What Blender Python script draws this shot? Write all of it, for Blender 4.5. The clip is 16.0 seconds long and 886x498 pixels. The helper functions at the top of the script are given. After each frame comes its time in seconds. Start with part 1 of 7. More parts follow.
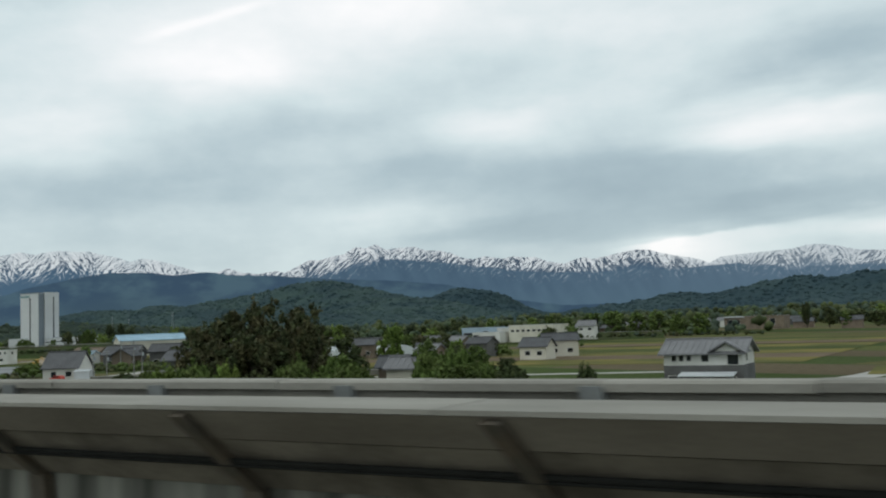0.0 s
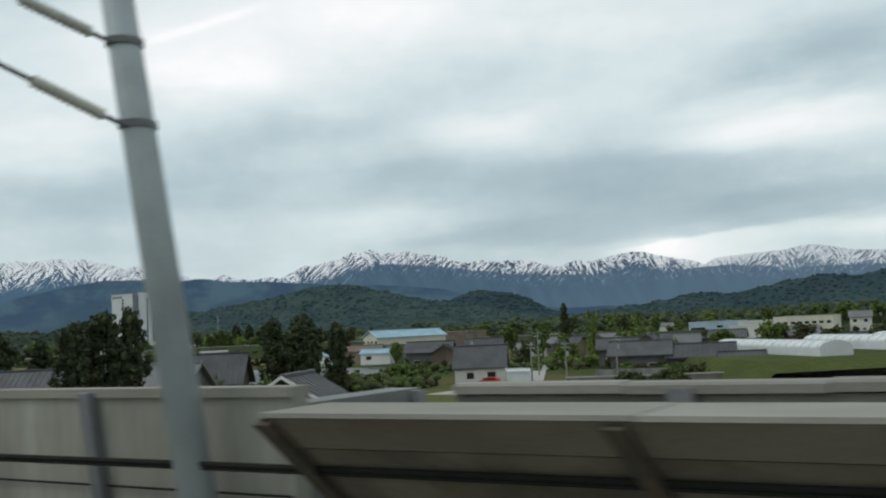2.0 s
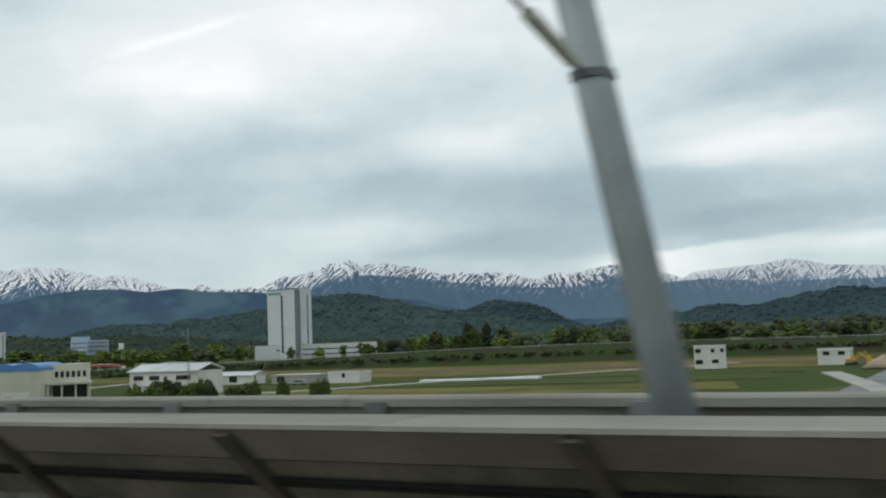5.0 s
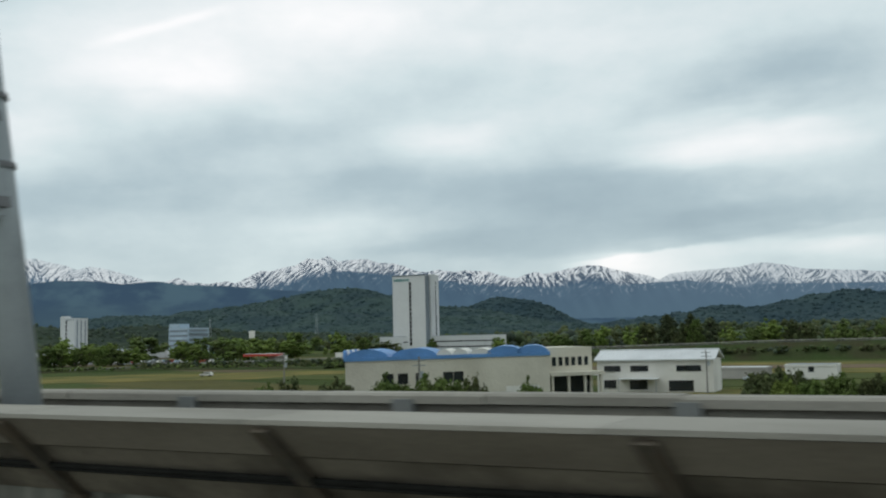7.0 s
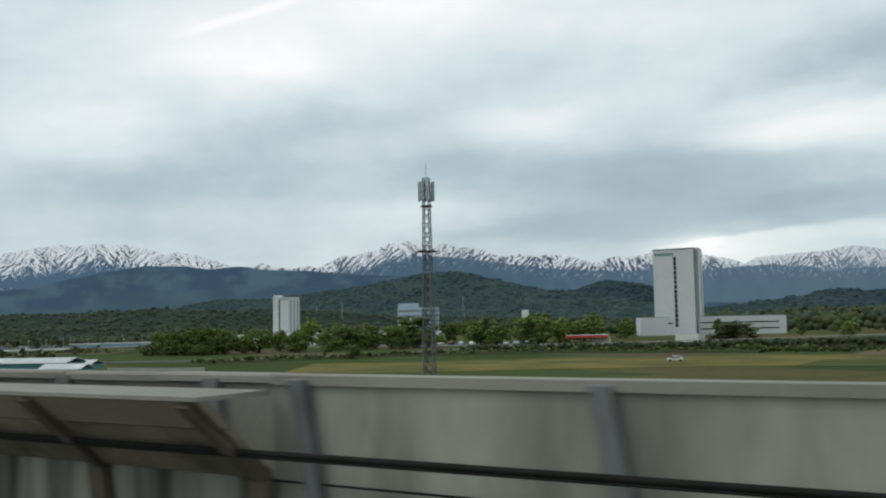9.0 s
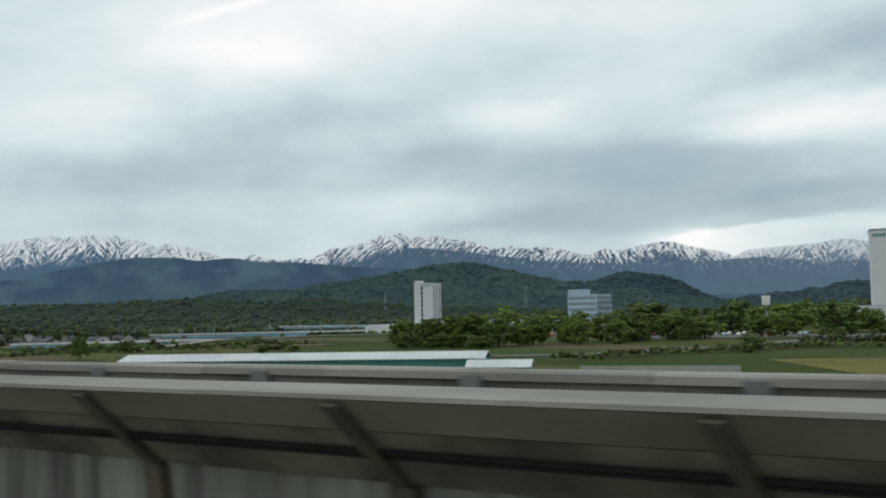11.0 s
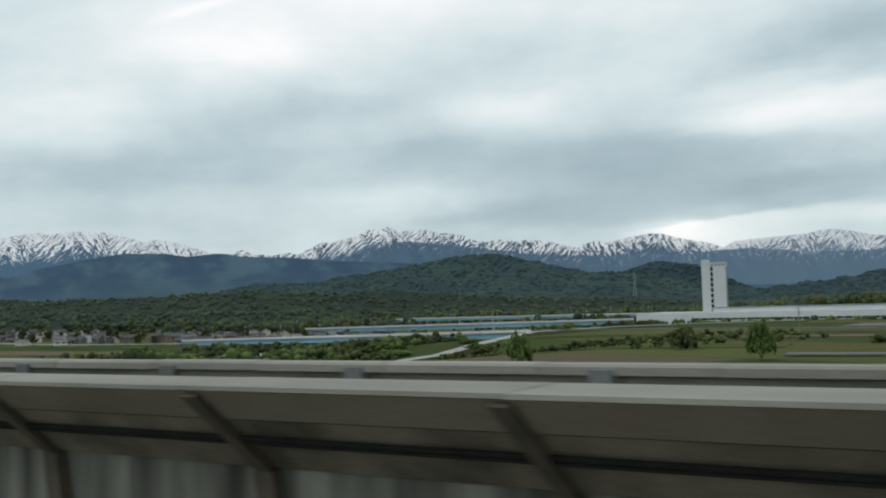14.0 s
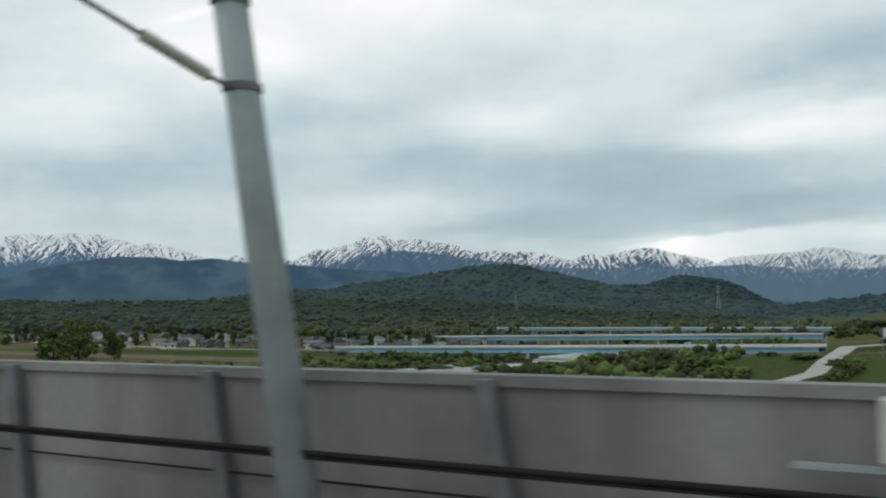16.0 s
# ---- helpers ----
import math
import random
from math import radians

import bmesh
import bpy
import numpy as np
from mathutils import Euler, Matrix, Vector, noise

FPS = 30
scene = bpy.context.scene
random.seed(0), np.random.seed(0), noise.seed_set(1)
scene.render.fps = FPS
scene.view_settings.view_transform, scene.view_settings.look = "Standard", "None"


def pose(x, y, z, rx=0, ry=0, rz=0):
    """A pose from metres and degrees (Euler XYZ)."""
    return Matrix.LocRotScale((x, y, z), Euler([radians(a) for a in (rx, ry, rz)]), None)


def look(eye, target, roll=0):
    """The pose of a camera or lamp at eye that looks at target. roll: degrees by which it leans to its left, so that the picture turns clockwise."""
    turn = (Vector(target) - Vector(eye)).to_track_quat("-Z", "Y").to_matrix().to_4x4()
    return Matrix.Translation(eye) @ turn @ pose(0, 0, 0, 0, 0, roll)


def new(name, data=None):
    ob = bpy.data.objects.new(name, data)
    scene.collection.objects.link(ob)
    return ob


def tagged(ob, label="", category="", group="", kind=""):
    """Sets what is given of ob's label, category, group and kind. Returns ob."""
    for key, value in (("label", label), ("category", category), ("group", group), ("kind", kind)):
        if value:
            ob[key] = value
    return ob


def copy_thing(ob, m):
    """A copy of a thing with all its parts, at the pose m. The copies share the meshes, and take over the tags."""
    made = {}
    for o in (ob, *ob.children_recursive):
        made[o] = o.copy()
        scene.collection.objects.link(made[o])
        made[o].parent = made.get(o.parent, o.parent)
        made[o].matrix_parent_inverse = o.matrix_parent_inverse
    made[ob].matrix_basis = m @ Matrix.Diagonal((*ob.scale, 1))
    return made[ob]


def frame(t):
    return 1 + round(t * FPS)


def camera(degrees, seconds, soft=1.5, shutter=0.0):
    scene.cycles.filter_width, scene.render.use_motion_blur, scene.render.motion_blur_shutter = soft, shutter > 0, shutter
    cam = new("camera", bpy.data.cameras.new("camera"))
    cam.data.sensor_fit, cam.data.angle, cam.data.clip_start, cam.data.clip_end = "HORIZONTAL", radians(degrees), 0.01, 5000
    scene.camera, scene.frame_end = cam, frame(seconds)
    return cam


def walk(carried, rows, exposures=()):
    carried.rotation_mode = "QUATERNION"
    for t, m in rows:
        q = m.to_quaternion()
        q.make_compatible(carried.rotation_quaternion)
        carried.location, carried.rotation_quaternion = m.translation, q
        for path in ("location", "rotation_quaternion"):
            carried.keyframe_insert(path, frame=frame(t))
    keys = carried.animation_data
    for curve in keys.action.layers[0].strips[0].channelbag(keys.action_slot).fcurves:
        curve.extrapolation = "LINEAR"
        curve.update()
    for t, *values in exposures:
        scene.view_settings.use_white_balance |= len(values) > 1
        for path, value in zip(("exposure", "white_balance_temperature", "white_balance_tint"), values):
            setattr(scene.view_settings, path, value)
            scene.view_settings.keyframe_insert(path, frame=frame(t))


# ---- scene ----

SPEED = 39.5                   # metres a second along -x
K = SPEED / 66.9               # size of the landscape's units
EYE_Z = 11.8 * K               # height of the eye over the plain

# the train window: seconds, yaw, pitch, roll
TURNS = [
    (0.0, 31.43, 4.27, 2.04), (0.5, 31.37, 4.29, 2.45), (1.0, 31.32, 4.30, 2.05), (1.5, 31.36, 4.40, 1.87),
    (2.0, 31.19, 4.50, 2.65), (2.5, 31.20, 4.53, 2.44), (3.0, 31.11, 4.60, 2.20), (3.5, 31.22, 4.66, 2.53),
    (4.0, 31.24, 4.86, 2.58), (6.5, 27.84, 5.28, 1.60), (7.0, 28.65, 4.94, 1.34), (7.5, 30.63, 4.69, 1.46),
    (8.0, 32.33, 4.49, 1.32), (8.5, 33.26, 4.24, 1.20), (11.0, 32.75, 3.68, 1.12), (11.5, 32.51, 3.51, 1.00),
    (12.0, 32.40, 3.46, 0.50), (12.5, 32.46, 3.38, 0.91), (13.0, 32.42, 3.13, 0.23), (13.5, 32.22, 3.10,
    0.39), (14.0, 32.14, 3.30, 1.64), (14.5, 31.87, 3.75, 2.16), (15.0, 31.57, 3.97, 1.36), (15.5, 31.42,
    4.00, 0.12), (16.0, 31.76, 3.86, 0.38),
]
rows = []
for t, yaw, pitch, roll in TURNS:
    rows.append((t, pose(-SPEED * t, 0.0, EYE_Z, 90 + pitch, roll, yaw)))
cam = camera(48.0, 16.0, 2.1, 0.075)
walk(cam, rows)

# ---- light: an overcast day, with the far snow range and cloud deck as the backdrop of the world ----
world = bpy.data.worlds.new("world")
scene.world = world
world.use_nodes = True
wt = world.node_tree
wt.nodes.clear()


def wn(kind, **props):
    n = wt.nodes.new(kind)
    for k, v in props.items():
        if k == "op":
            n.operation = v
        elif k == "blend":
            n.data_type, n.blend_type = "RGBA", v
    return n


def plug(socket, value):
    if isinstance(value, bpy.types.NodeSocket):
        wt.links.new(value, socket)
    else:
        socket.default_value = value


def wmath(op, a, b=0.0, c=0.0):
    n = wn("ShaderNodeMath", op=op)
    for s, v in zip(n.inputs, (a, b, c)):
        plug(s, v)
    return n.outputs[0]


def wmix(fac, a, b):
    n = wn("ShaderNodeMix", blend="MIX")
    plug(n.inputs[0], fac)
    plug(n.inputs[6], a)
    plug(n.inputs[7], b)
    return n.outputs[2]


def wramp(value, low, high):
    n = wn("ShaderNodeMapRange")
    n.interpolation_type = "SMOOTHSTEP"
    plug(n.inputs[0], value)
    plug(n.inputs[1], low)
    plug(n.inputs[2], high)
    return n.outputs[0]


def wxyz(x, y, z):
    n = wn("ShaderNodeCombineXYZ")
    for s, v in zip(n.inputs, (x, y, z)):
        plug(s, v)
    return n.outputs[0]


def wnoise(vector, scale, detail=4.0, rough=0.55):
    n = wn("ShaderNodeTexNoise")
    plug(n.inputs["Vector"], vector)
    plug(n.inputs["Scale"], scale)
    plug(n.inputs["Detail"], detail)
    plug(n.inputs["Roughness"], rough)
    return n.outputs[0]


def wcurve(value, low, high, top, points):
    """A profile through points (azimuth, height), as a colour ramp between low and high azimuth."""
    n = wn("ShaderNodeValToRGB")
    plug(n.inputs[0], wmath("DIVIDE", wmath("SUBTRACT", value, low), high - low))
    for k, (a, h) in enumerate(sorted(points)):
        f = (a - low) / (high - low)
        e = n.color_ramp.elements[k] if k < 2 else n.color_ramp.elements.new(f)
        e.position = f
    for e, (a, h) in zip(n.color_ramp.elements, sorted(points)):
        e.color = (h / top, h / top, h / top, 1)
    return wmath("MULTIPLY", n.outputs[0], top)


coord = wn("ShaderNodeTexCoord").outputs["Generated"]
sep = wn("ShaderNodeSeparateXYZ")
wt.links.new(coord, sep.inputs[0])
dx, dy, dz = sep.outputs
DEG = 180 / math.pi
azim = wmath("MULTIPLY", wmath("ARCTAN2", wmath("MULTIPLY", dx, -1.0), dy), DEG)      # 0 is square to the track, plus is ahead
elev = wmath("MULTIPLY", wmath("ARCSINE", dz), DEG)

# cloud deck: noise stretched along the horizon, over the large bright and dark fields that the sky shows
flat = wxyz(wmath("MULTIPLY", azim, 0.070), wmath("MULTIPLY", elev, 0.15), wmath("MULTIPLY", dy, 1.5))
band = wxyz(wmath("ADD", wmath("MULTIPLY", azim, 0.045), wmath("MULTIPLY", elev, 0.05)), wmath("MULTIPLY", elev, 0.20), 4.0)
warp = wmath("MULTIPLY", wmath("SUBTRACT", wnoise(flat, 1.3, 3.0), 0.5), 7.0)
az_w = wmath("ADD", azim, warp)
el_w = wmath("ADD", elev, wmath("MULTIPLY", wmath("SUBTRACT", wnoise(band, 2.2, 3.0), 0.5), 2.6))
cloud = wmath("ADD", 0.515, wmath("MULTIPLY", wmath("SUBTRACT", wnoise(flat, 1.3, 5.0, 0.5), 0.5), 0.46))
cloud = wmath("ADD", cloud, wmath("MULTIPLY", wmath("SUBTRACT", wnoise(band, 1.6, 4.0, 0.5), 0.5), 0.16))
cloud = wmath("ADD", cloud, wmath("MULTIPLY", wramp(elev, 6.0, 20.0), 0.16))
wisp = wxyz(wmath("MULTIPLY", azim, 0.22), wmath("MULTIPLY", elev, 0.34), 11.0)
cloud = wmath("ADD", cloud, wmath("MULTIPLY", wmath("SUBTRACT", wnoise(wisp, 1.5, 6.0, 0.58), 0.5), 0.17))
for az0, el0, sa, se, gain in (
        (46.0, 14.9, 4.5, 1.6, 0.22), (44.0, 15.4, 10.0, 2.8, 0.14), (12.0, 10.4, 5.5, 1.3, 0.42), (28.4, 11.4, 3.2, 1.2, 0.24), (19.0, 3.9, 2.0, 0.4, 0.22),
        (35.0, 6.0, 4.5, 1.0, 0.18), (33.0, 17.8, 10.0, 2.6, 0.20), (7.0, 4.4, 5.0, 0.7, 0.20), (50.0, 5.0, 7.0, 0.9, -0.06), (53.0, 10.8, 6.0, 1.3, 0.18),
        (20.0, 8.2, 8.0, 1.7, -0.20), (13.0, 5.9, 7.5, 1.0, -0.27), (40.0, 11.6, 6.0, 1.3, -0.12), (8.0, 13.6, 6.0, 1.8, -0.20),
        (34.5, 9.2, 7.0, 1.2, -0.12), (26.0, 5.0, 6.5, 1.0, -0.20), (55.0, 18.5, 4.5, 2.5, -0.20), (48.0, 7.6, 9.0, 1.1, -0.08)):
    u = wmath("DIVIDE", wmath("SUBTRACT", az_w, az0), sa)
    v = wmath("DIVIDE", wmath("SUBTRACT", el_w, el0), se)
    r2 = wmath("ADD", wmath("MULTIPLY", u, u), wmath("MULTIPLY", v, v))
    cloud = wmath("ADD", cloud, wmath("MULTIPLY", wmath("EXPONENT", wmath("MULTIPLY", r2, -1.0)), gain))
# the bright gap under the cloud edge, over the saddle of the range, widening towards the right
gap_top = wmath("MINIMUM", wmath("ADD", 4.10, wmath("MULTIPLY", wmath("SUBTRACT", 21.0, azim), 0.095)), wmath("ADD", 4.56, wmath("MULTIPLY", wmath("SUBTRACT", 16.0, azim), 0.115)))
gap_edge = wmath("SUBTRACT", gap_top, wmath("ADD", elev, wmath("MULTIPLY", wmath("SUBTRACT", wnoise(wisp, 2.2, 4.0), 0.5), 0.45)))
gap = wmath("MULTIPLY", wramp(gap_edge, -0.10, 0.16), wmath("ADD", 0.15, wmath("MULTIPLY", wramp(azim, 9.5, 18.0), 0.85)))
cloud = wmath("ADD", cloud, wmath("MULTIPLY", wmath("MULTIPLY", gap, wramp(azim, 22.5, 18.0)), 0.34))
along = wmath("ADD", wmath("MULTIPLY", wmath("SUBTRACT", azim, 44.5), -0.952), wmath("MULTIPLY", wmath("SUBTRACT", elev, 17.25), 0.305))
across = wmath("ADD", wmath("MULTIPLY", wmath("SUBTRACT", azim, 44.5), 0.305), wmath("MULTIPLY", wmath("SUBTRACT", elev, 17.25), 0.952))
trail = wmath("EXPONENT", wmath("MULTIPLY", wmath("ADD", wmath("POWER", wmath("ABSOLUTE", wmath("DIVIDE", along, 3.4)), 4.0), wmath("POWER", wmath("DIVIDE", across, 0.26), 2.0)), -1.0))
cloud = wmath("ADD", cloud, wmath("MULTIPLY", trail, 0.16))
ramp = wn("ShaderNodeValToRGB")
plug(ramp.inputs[0], cloud)
for e, (p, c) in zip((ramp.color_ramp.elements[0], ramp.color_ramp.elements[1], ramp.color_ramp.elements.new(0.38), ramp.color_ramp.elements.new(0.62)),
                     ((0.0, (0.24, 0.33, 0.39, 1)), (1.0, (0.93, 1.0, 0.99, 1)), (0.38, (0.435, 0.545, 0.59, 1)), (0.62, (0.655, 0.76, 0.78, 1)))):
    e.position, e.color = p, c
sky = wn("ShaderNodeTexSky")
sky.sky_type, sky.sun_disc = "NISHITA", False
sky.sun_elevation, sky.sun_rotation = radians(52), radians(-60)
skyw = wn("ShaderNodeMix", blend="MIX")
skyw.inputs[0].default_value = 0.94
thin = wn("ShaderNodeVectorMath", op="SCALE")
wt.links.new(sky.outputs[0], thin.inputs[0])
thin.inputs[3].default_value = 0.10
plug(skyw.inputs[6], thin.outputs[0])
plug(skyw.inputs[7], ramp.outputs[0])
air = skyw.outputs[2]

# the far range: ridge lines by azimuth, roughened; snow on its upper flanks, forest below, relief shading and haze
# painted in
RIDGE = [(59.5, 3.7), (56.7, 4.1), (56.02, 4.27), (55.05, 4.41), (54.35, 4.55), (53.64, 4.41), (53.22, 4.51), (52.5, 4.62), (51.63, 4.55),
         (50.89, 4.56), (50.15, 4.36), (49.41, 4.22), (48.8, 3.97), (48.2, 4.14), (47.44, 4.05), (46.67, 3.84), (45.9, 3.6), (45.13, 3.32),
         (44.19, 3.29), (43.56, 3.52), (42.77, 3.26), (41.82, 3.14), (40.87, 3.3), (40.39, 3.17), (39.43, 3.62), (38.94, 3.88), (38.46, 3.82),
         (37.65, 4.04), (37, 4.14), (36.35, 4.53), (35.7, 4.46), (35.15, 4.66), (34.56, 4.33), (33.91, 4.42), (32.93, 4.45), (32.28, 4.22),
         (31.47, 4.18), (30.82, 4.01), (30.17, 3.71), (29.52, 3.61), (28.87, 3.76), (27.9, 3.59), (27.25, 3.68), (26.6, 3.61), (25.96, 3.6),
         (25.32, 3.33), (24.36, 3.15), (23.72, 3.37), (23.24, 3.49), (22.77, 3.35), (21.82, 3.5), (21.19, 3.64), (20.41, 3.76), (19.63, 3.74),
         (18.87, 3.5), (17.8, 3.26), (16.89, 3.08), (16.3, 2.81), (15.69, 3.14), (14.8, 3.22), (13.77, 3.28), (12.75, 3.34), (11.89, 3.38),
         (11.18, 3.54), (10.47, 3.55), (9.64, 3.4), (8.61, 3.13), (5.5, 2.9), (2, 2.5)]
# wooded spurs that stand before the snow, and the blue foothill ahead
SPURS = [(59, 2.2), (46, 2.4), (39.91, 2.87), (38.62, 2.87), (37.33, 3.06), (36.36, 3.39), (35.38, 3.51), (34.73, 3.8), (33.92, 3.77), (33.1, 3.7),
         (32.12, 3.56), (31.63, 3.52), (30.5, 3.42), (29.52, 3.21), (28.22, 3.1), (27.26, 2.86), (25.65, 2.71), (24.05, 2.69), (22.78, 2.61),
         (21.84, 2.59), (20.58, 2.7), (19.34, 2.62), (17.81, 2.59), (16.6, 2.69), (15.4, 2.72), (14.81, 2.77), (13.93, 2.57), (13.35, 2.61),
         (12.77, 2.51), (11.92, 2.21), (11.06, 2.38), (8.63, 2.37), (3, 2.2)]
FOOT = [(59, 1.7), (56.67, 2.13), (55.02, 2.29), (54.19, 2.6), (53.05, 2.83), (51.9, 3.06), (50.73, 3.26), (49.7, 3.39), (48.8, 3.37), (47.74, 3.35),
         (46.52, 3.17), (44.97, 3.31), (44.35, 3.28), (43.41, 3.12), (41.82, 3.06), (40.55, 3), (39.27, 2.87), (37.98, 2.77), (36.04, 2.64),
         (34.08, 2.53), (31, 2.2), (28.5, 1.4), (24.5, 0.8), (3.5, 0.6)]


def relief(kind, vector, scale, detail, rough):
    """Height of a crumpled slope and its lean towards an assumed light, for painted shading, by two samples set a
    little apart.
    """
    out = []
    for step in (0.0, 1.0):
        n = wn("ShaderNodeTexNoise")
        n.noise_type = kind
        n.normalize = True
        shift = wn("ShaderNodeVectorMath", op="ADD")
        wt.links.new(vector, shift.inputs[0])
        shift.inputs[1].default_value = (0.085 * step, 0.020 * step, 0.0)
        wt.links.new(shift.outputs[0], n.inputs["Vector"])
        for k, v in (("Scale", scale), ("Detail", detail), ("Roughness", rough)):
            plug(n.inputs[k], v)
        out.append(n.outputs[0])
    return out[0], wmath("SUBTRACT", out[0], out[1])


def rough_line(points_node, seed, scale, size, detail=6.0):
    return wmath("ADD", points_node, wmath("MULTIPLY", wmath("SUBTRACT", wnoise(wxyz(azim, seed, 0.0), scale, detail, 0.62), 0.5), size))


def profile(points, top=5.0, most=26):
    """A long profile by azimuth, as several short ramps that meet end to end."""
    points, total = sorted(points), 0.0
    for k in range(0, len(points) - 1, most):
        piece = points[k:k + most + 1]
        lo, hi = piece[0][0], piece[-1][0]
        inside = wmath("MULTIPLY", wmath("GREATER_THAN", azim, lo), wmath("LESS_THAN", azim, hi + 1e-6))
        total = wmath("ADD", total, wmath("MULTIPLY", wcurve(azim, lo - 0.01, hi + 0.01, top, piece), inside))
    return total


ridge = rough_line(profile(RIDGE), 0.0, 3.2, 0.11, 3.0)
front = rough_line(profile(SPURS), 5.0, 1.6, 0.22)
foot = rough_line(profile(FOOT), 7.0, 1.4, 0.14)
below = wmath("SUBTRACT", ridge, elev)                                                # degrees under the ridge line
under = wmath("SUBTRACT", profile(RIDGE), elev)                                       # the same without the small crags
beside = wramp(azim, 19.0, 15.5)                                                      # the paler, farther massif on the right
fold = wmath("MULTIPLY", wmath("SUBTRACT", wnoise(wxyz(azim, elev, 3.0), 1.1, 3.0), 0.5), 0.9)
turn = wramp(wnoise(wxyz(azim, wmath("MULTIPLY", elev, 0.5), 3.0), 0.8, 2.0), 0.45, 0.55)
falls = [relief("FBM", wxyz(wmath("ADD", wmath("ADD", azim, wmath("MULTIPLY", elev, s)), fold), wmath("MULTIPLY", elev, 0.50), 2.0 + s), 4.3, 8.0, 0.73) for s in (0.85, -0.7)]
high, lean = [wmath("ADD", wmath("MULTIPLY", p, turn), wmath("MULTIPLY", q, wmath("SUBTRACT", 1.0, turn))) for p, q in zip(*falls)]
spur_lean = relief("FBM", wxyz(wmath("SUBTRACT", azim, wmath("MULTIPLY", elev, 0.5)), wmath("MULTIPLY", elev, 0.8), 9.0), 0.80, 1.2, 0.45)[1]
# snow lies where the slope leans to the light and in the gullies, thinner downhill
depth_s = wmath("ADD", 0.48, wmath("ADD", wmath("MULTIPLY", wramp(azim, 43.0, 48.0), 0.42), wmath("MULTIPLY", beside, 0.15)))
depth_s = wmath("SUBTRACT", depth_s, wmath("MULTIPLY", wmath("MULTIPLY", wramp(azim, 31.5, 29.5), wramp(azim, 15.5, 18.0)), 0.12))
cover = wmath("ADD", wmath("MULTIPLY", lean, 2.6), wmath("MULTIPLY", wmath("SUBTRACT", high, 0.5), 1.2))
cover = wmath("ADD", cover, wmath("MULTIPLY", spur_lean, 1.2))
cover = wmath("ADD", cover, wmath("MULTIPLY", wmath("SUBTRACT", wnoise(wxyz(azim, wmath("MULTIPLY", elev, 1.4), 6.0), 0.55, 2.0), 0.5), 0.7))
cover = wmath("ADD", cover, wmath("MULTIPLY", wmath("MULTIPLY", wramp(azim, 30.5, 33.0), wramp(azim, 39.5, 37.5)), 0.07))
cover = wmath("ADD", cover, wmath("MULTIPLY", wmath("SUBTRACT", depth_s, under), 0.42))
snow = wramp(cover, -0.10, 0.14)
snow = wmath("MULTIPLY", snow, wramp(under, wmath("ADD", depth_s, 0.85), wmath("ADD", depth_s, 0.1)))
# rock and snow run from shaded to lit tone by lean: painted relief light
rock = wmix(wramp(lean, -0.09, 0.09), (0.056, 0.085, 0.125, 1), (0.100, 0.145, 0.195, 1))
# haze painted as blue over the lower rock
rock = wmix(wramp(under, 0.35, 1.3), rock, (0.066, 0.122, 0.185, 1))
snow_shaded_c = wmix(wramp(wmath("ADD", lean, wmath("MULTIPLY", spur_lean, 0.8)), -0.10, 0.08), (0.30, 0.36, 0.41, 1), (0.62, 0.67, 0.695, 1))
far = wmix(snow, rock, snow_shaded_c)
# pale haze painted over the farther massif
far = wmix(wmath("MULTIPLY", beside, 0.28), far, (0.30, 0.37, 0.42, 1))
# forested spurs: folds of blue slopes with light and shade painted by lean, and valley haze painted paler
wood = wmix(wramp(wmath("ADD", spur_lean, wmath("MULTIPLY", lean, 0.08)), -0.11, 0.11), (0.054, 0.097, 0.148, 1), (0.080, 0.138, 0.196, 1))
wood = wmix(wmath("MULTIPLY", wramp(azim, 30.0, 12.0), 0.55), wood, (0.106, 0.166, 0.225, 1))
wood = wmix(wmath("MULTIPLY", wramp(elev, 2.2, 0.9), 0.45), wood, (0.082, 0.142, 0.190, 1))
scar = wmath("MULTIPLY", wramp(wmath("ADD", wmath("MULTIPLY", lean, 2.2), wmath("SUBTRACT", high, 0.5)), 0.19, 0.30), wramp(wmath("SUBTRACT", profile(SPURS), elev), 0.75, 0.15))
wood = wmix(wmath("MULTIPLY", scar, 0.55), wood, (0.36, 0.42, 0.47, 1))
# foothill tones hold painted haze, evened out towards the base
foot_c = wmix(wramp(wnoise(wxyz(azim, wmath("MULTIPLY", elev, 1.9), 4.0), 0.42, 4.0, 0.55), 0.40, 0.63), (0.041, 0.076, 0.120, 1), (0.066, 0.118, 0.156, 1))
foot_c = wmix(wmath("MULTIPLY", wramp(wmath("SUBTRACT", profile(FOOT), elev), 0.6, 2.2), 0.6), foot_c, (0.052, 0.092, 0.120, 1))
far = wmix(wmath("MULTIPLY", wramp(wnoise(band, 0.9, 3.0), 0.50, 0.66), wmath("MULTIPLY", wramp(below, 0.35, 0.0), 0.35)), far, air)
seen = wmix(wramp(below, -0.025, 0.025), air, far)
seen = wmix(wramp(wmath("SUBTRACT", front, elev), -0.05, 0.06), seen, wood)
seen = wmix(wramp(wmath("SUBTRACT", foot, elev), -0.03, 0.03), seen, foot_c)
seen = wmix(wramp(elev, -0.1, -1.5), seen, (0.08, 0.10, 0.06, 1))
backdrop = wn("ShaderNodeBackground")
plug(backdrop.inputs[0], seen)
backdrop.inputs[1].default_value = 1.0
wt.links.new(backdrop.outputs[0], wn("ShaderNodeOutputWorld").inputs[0])

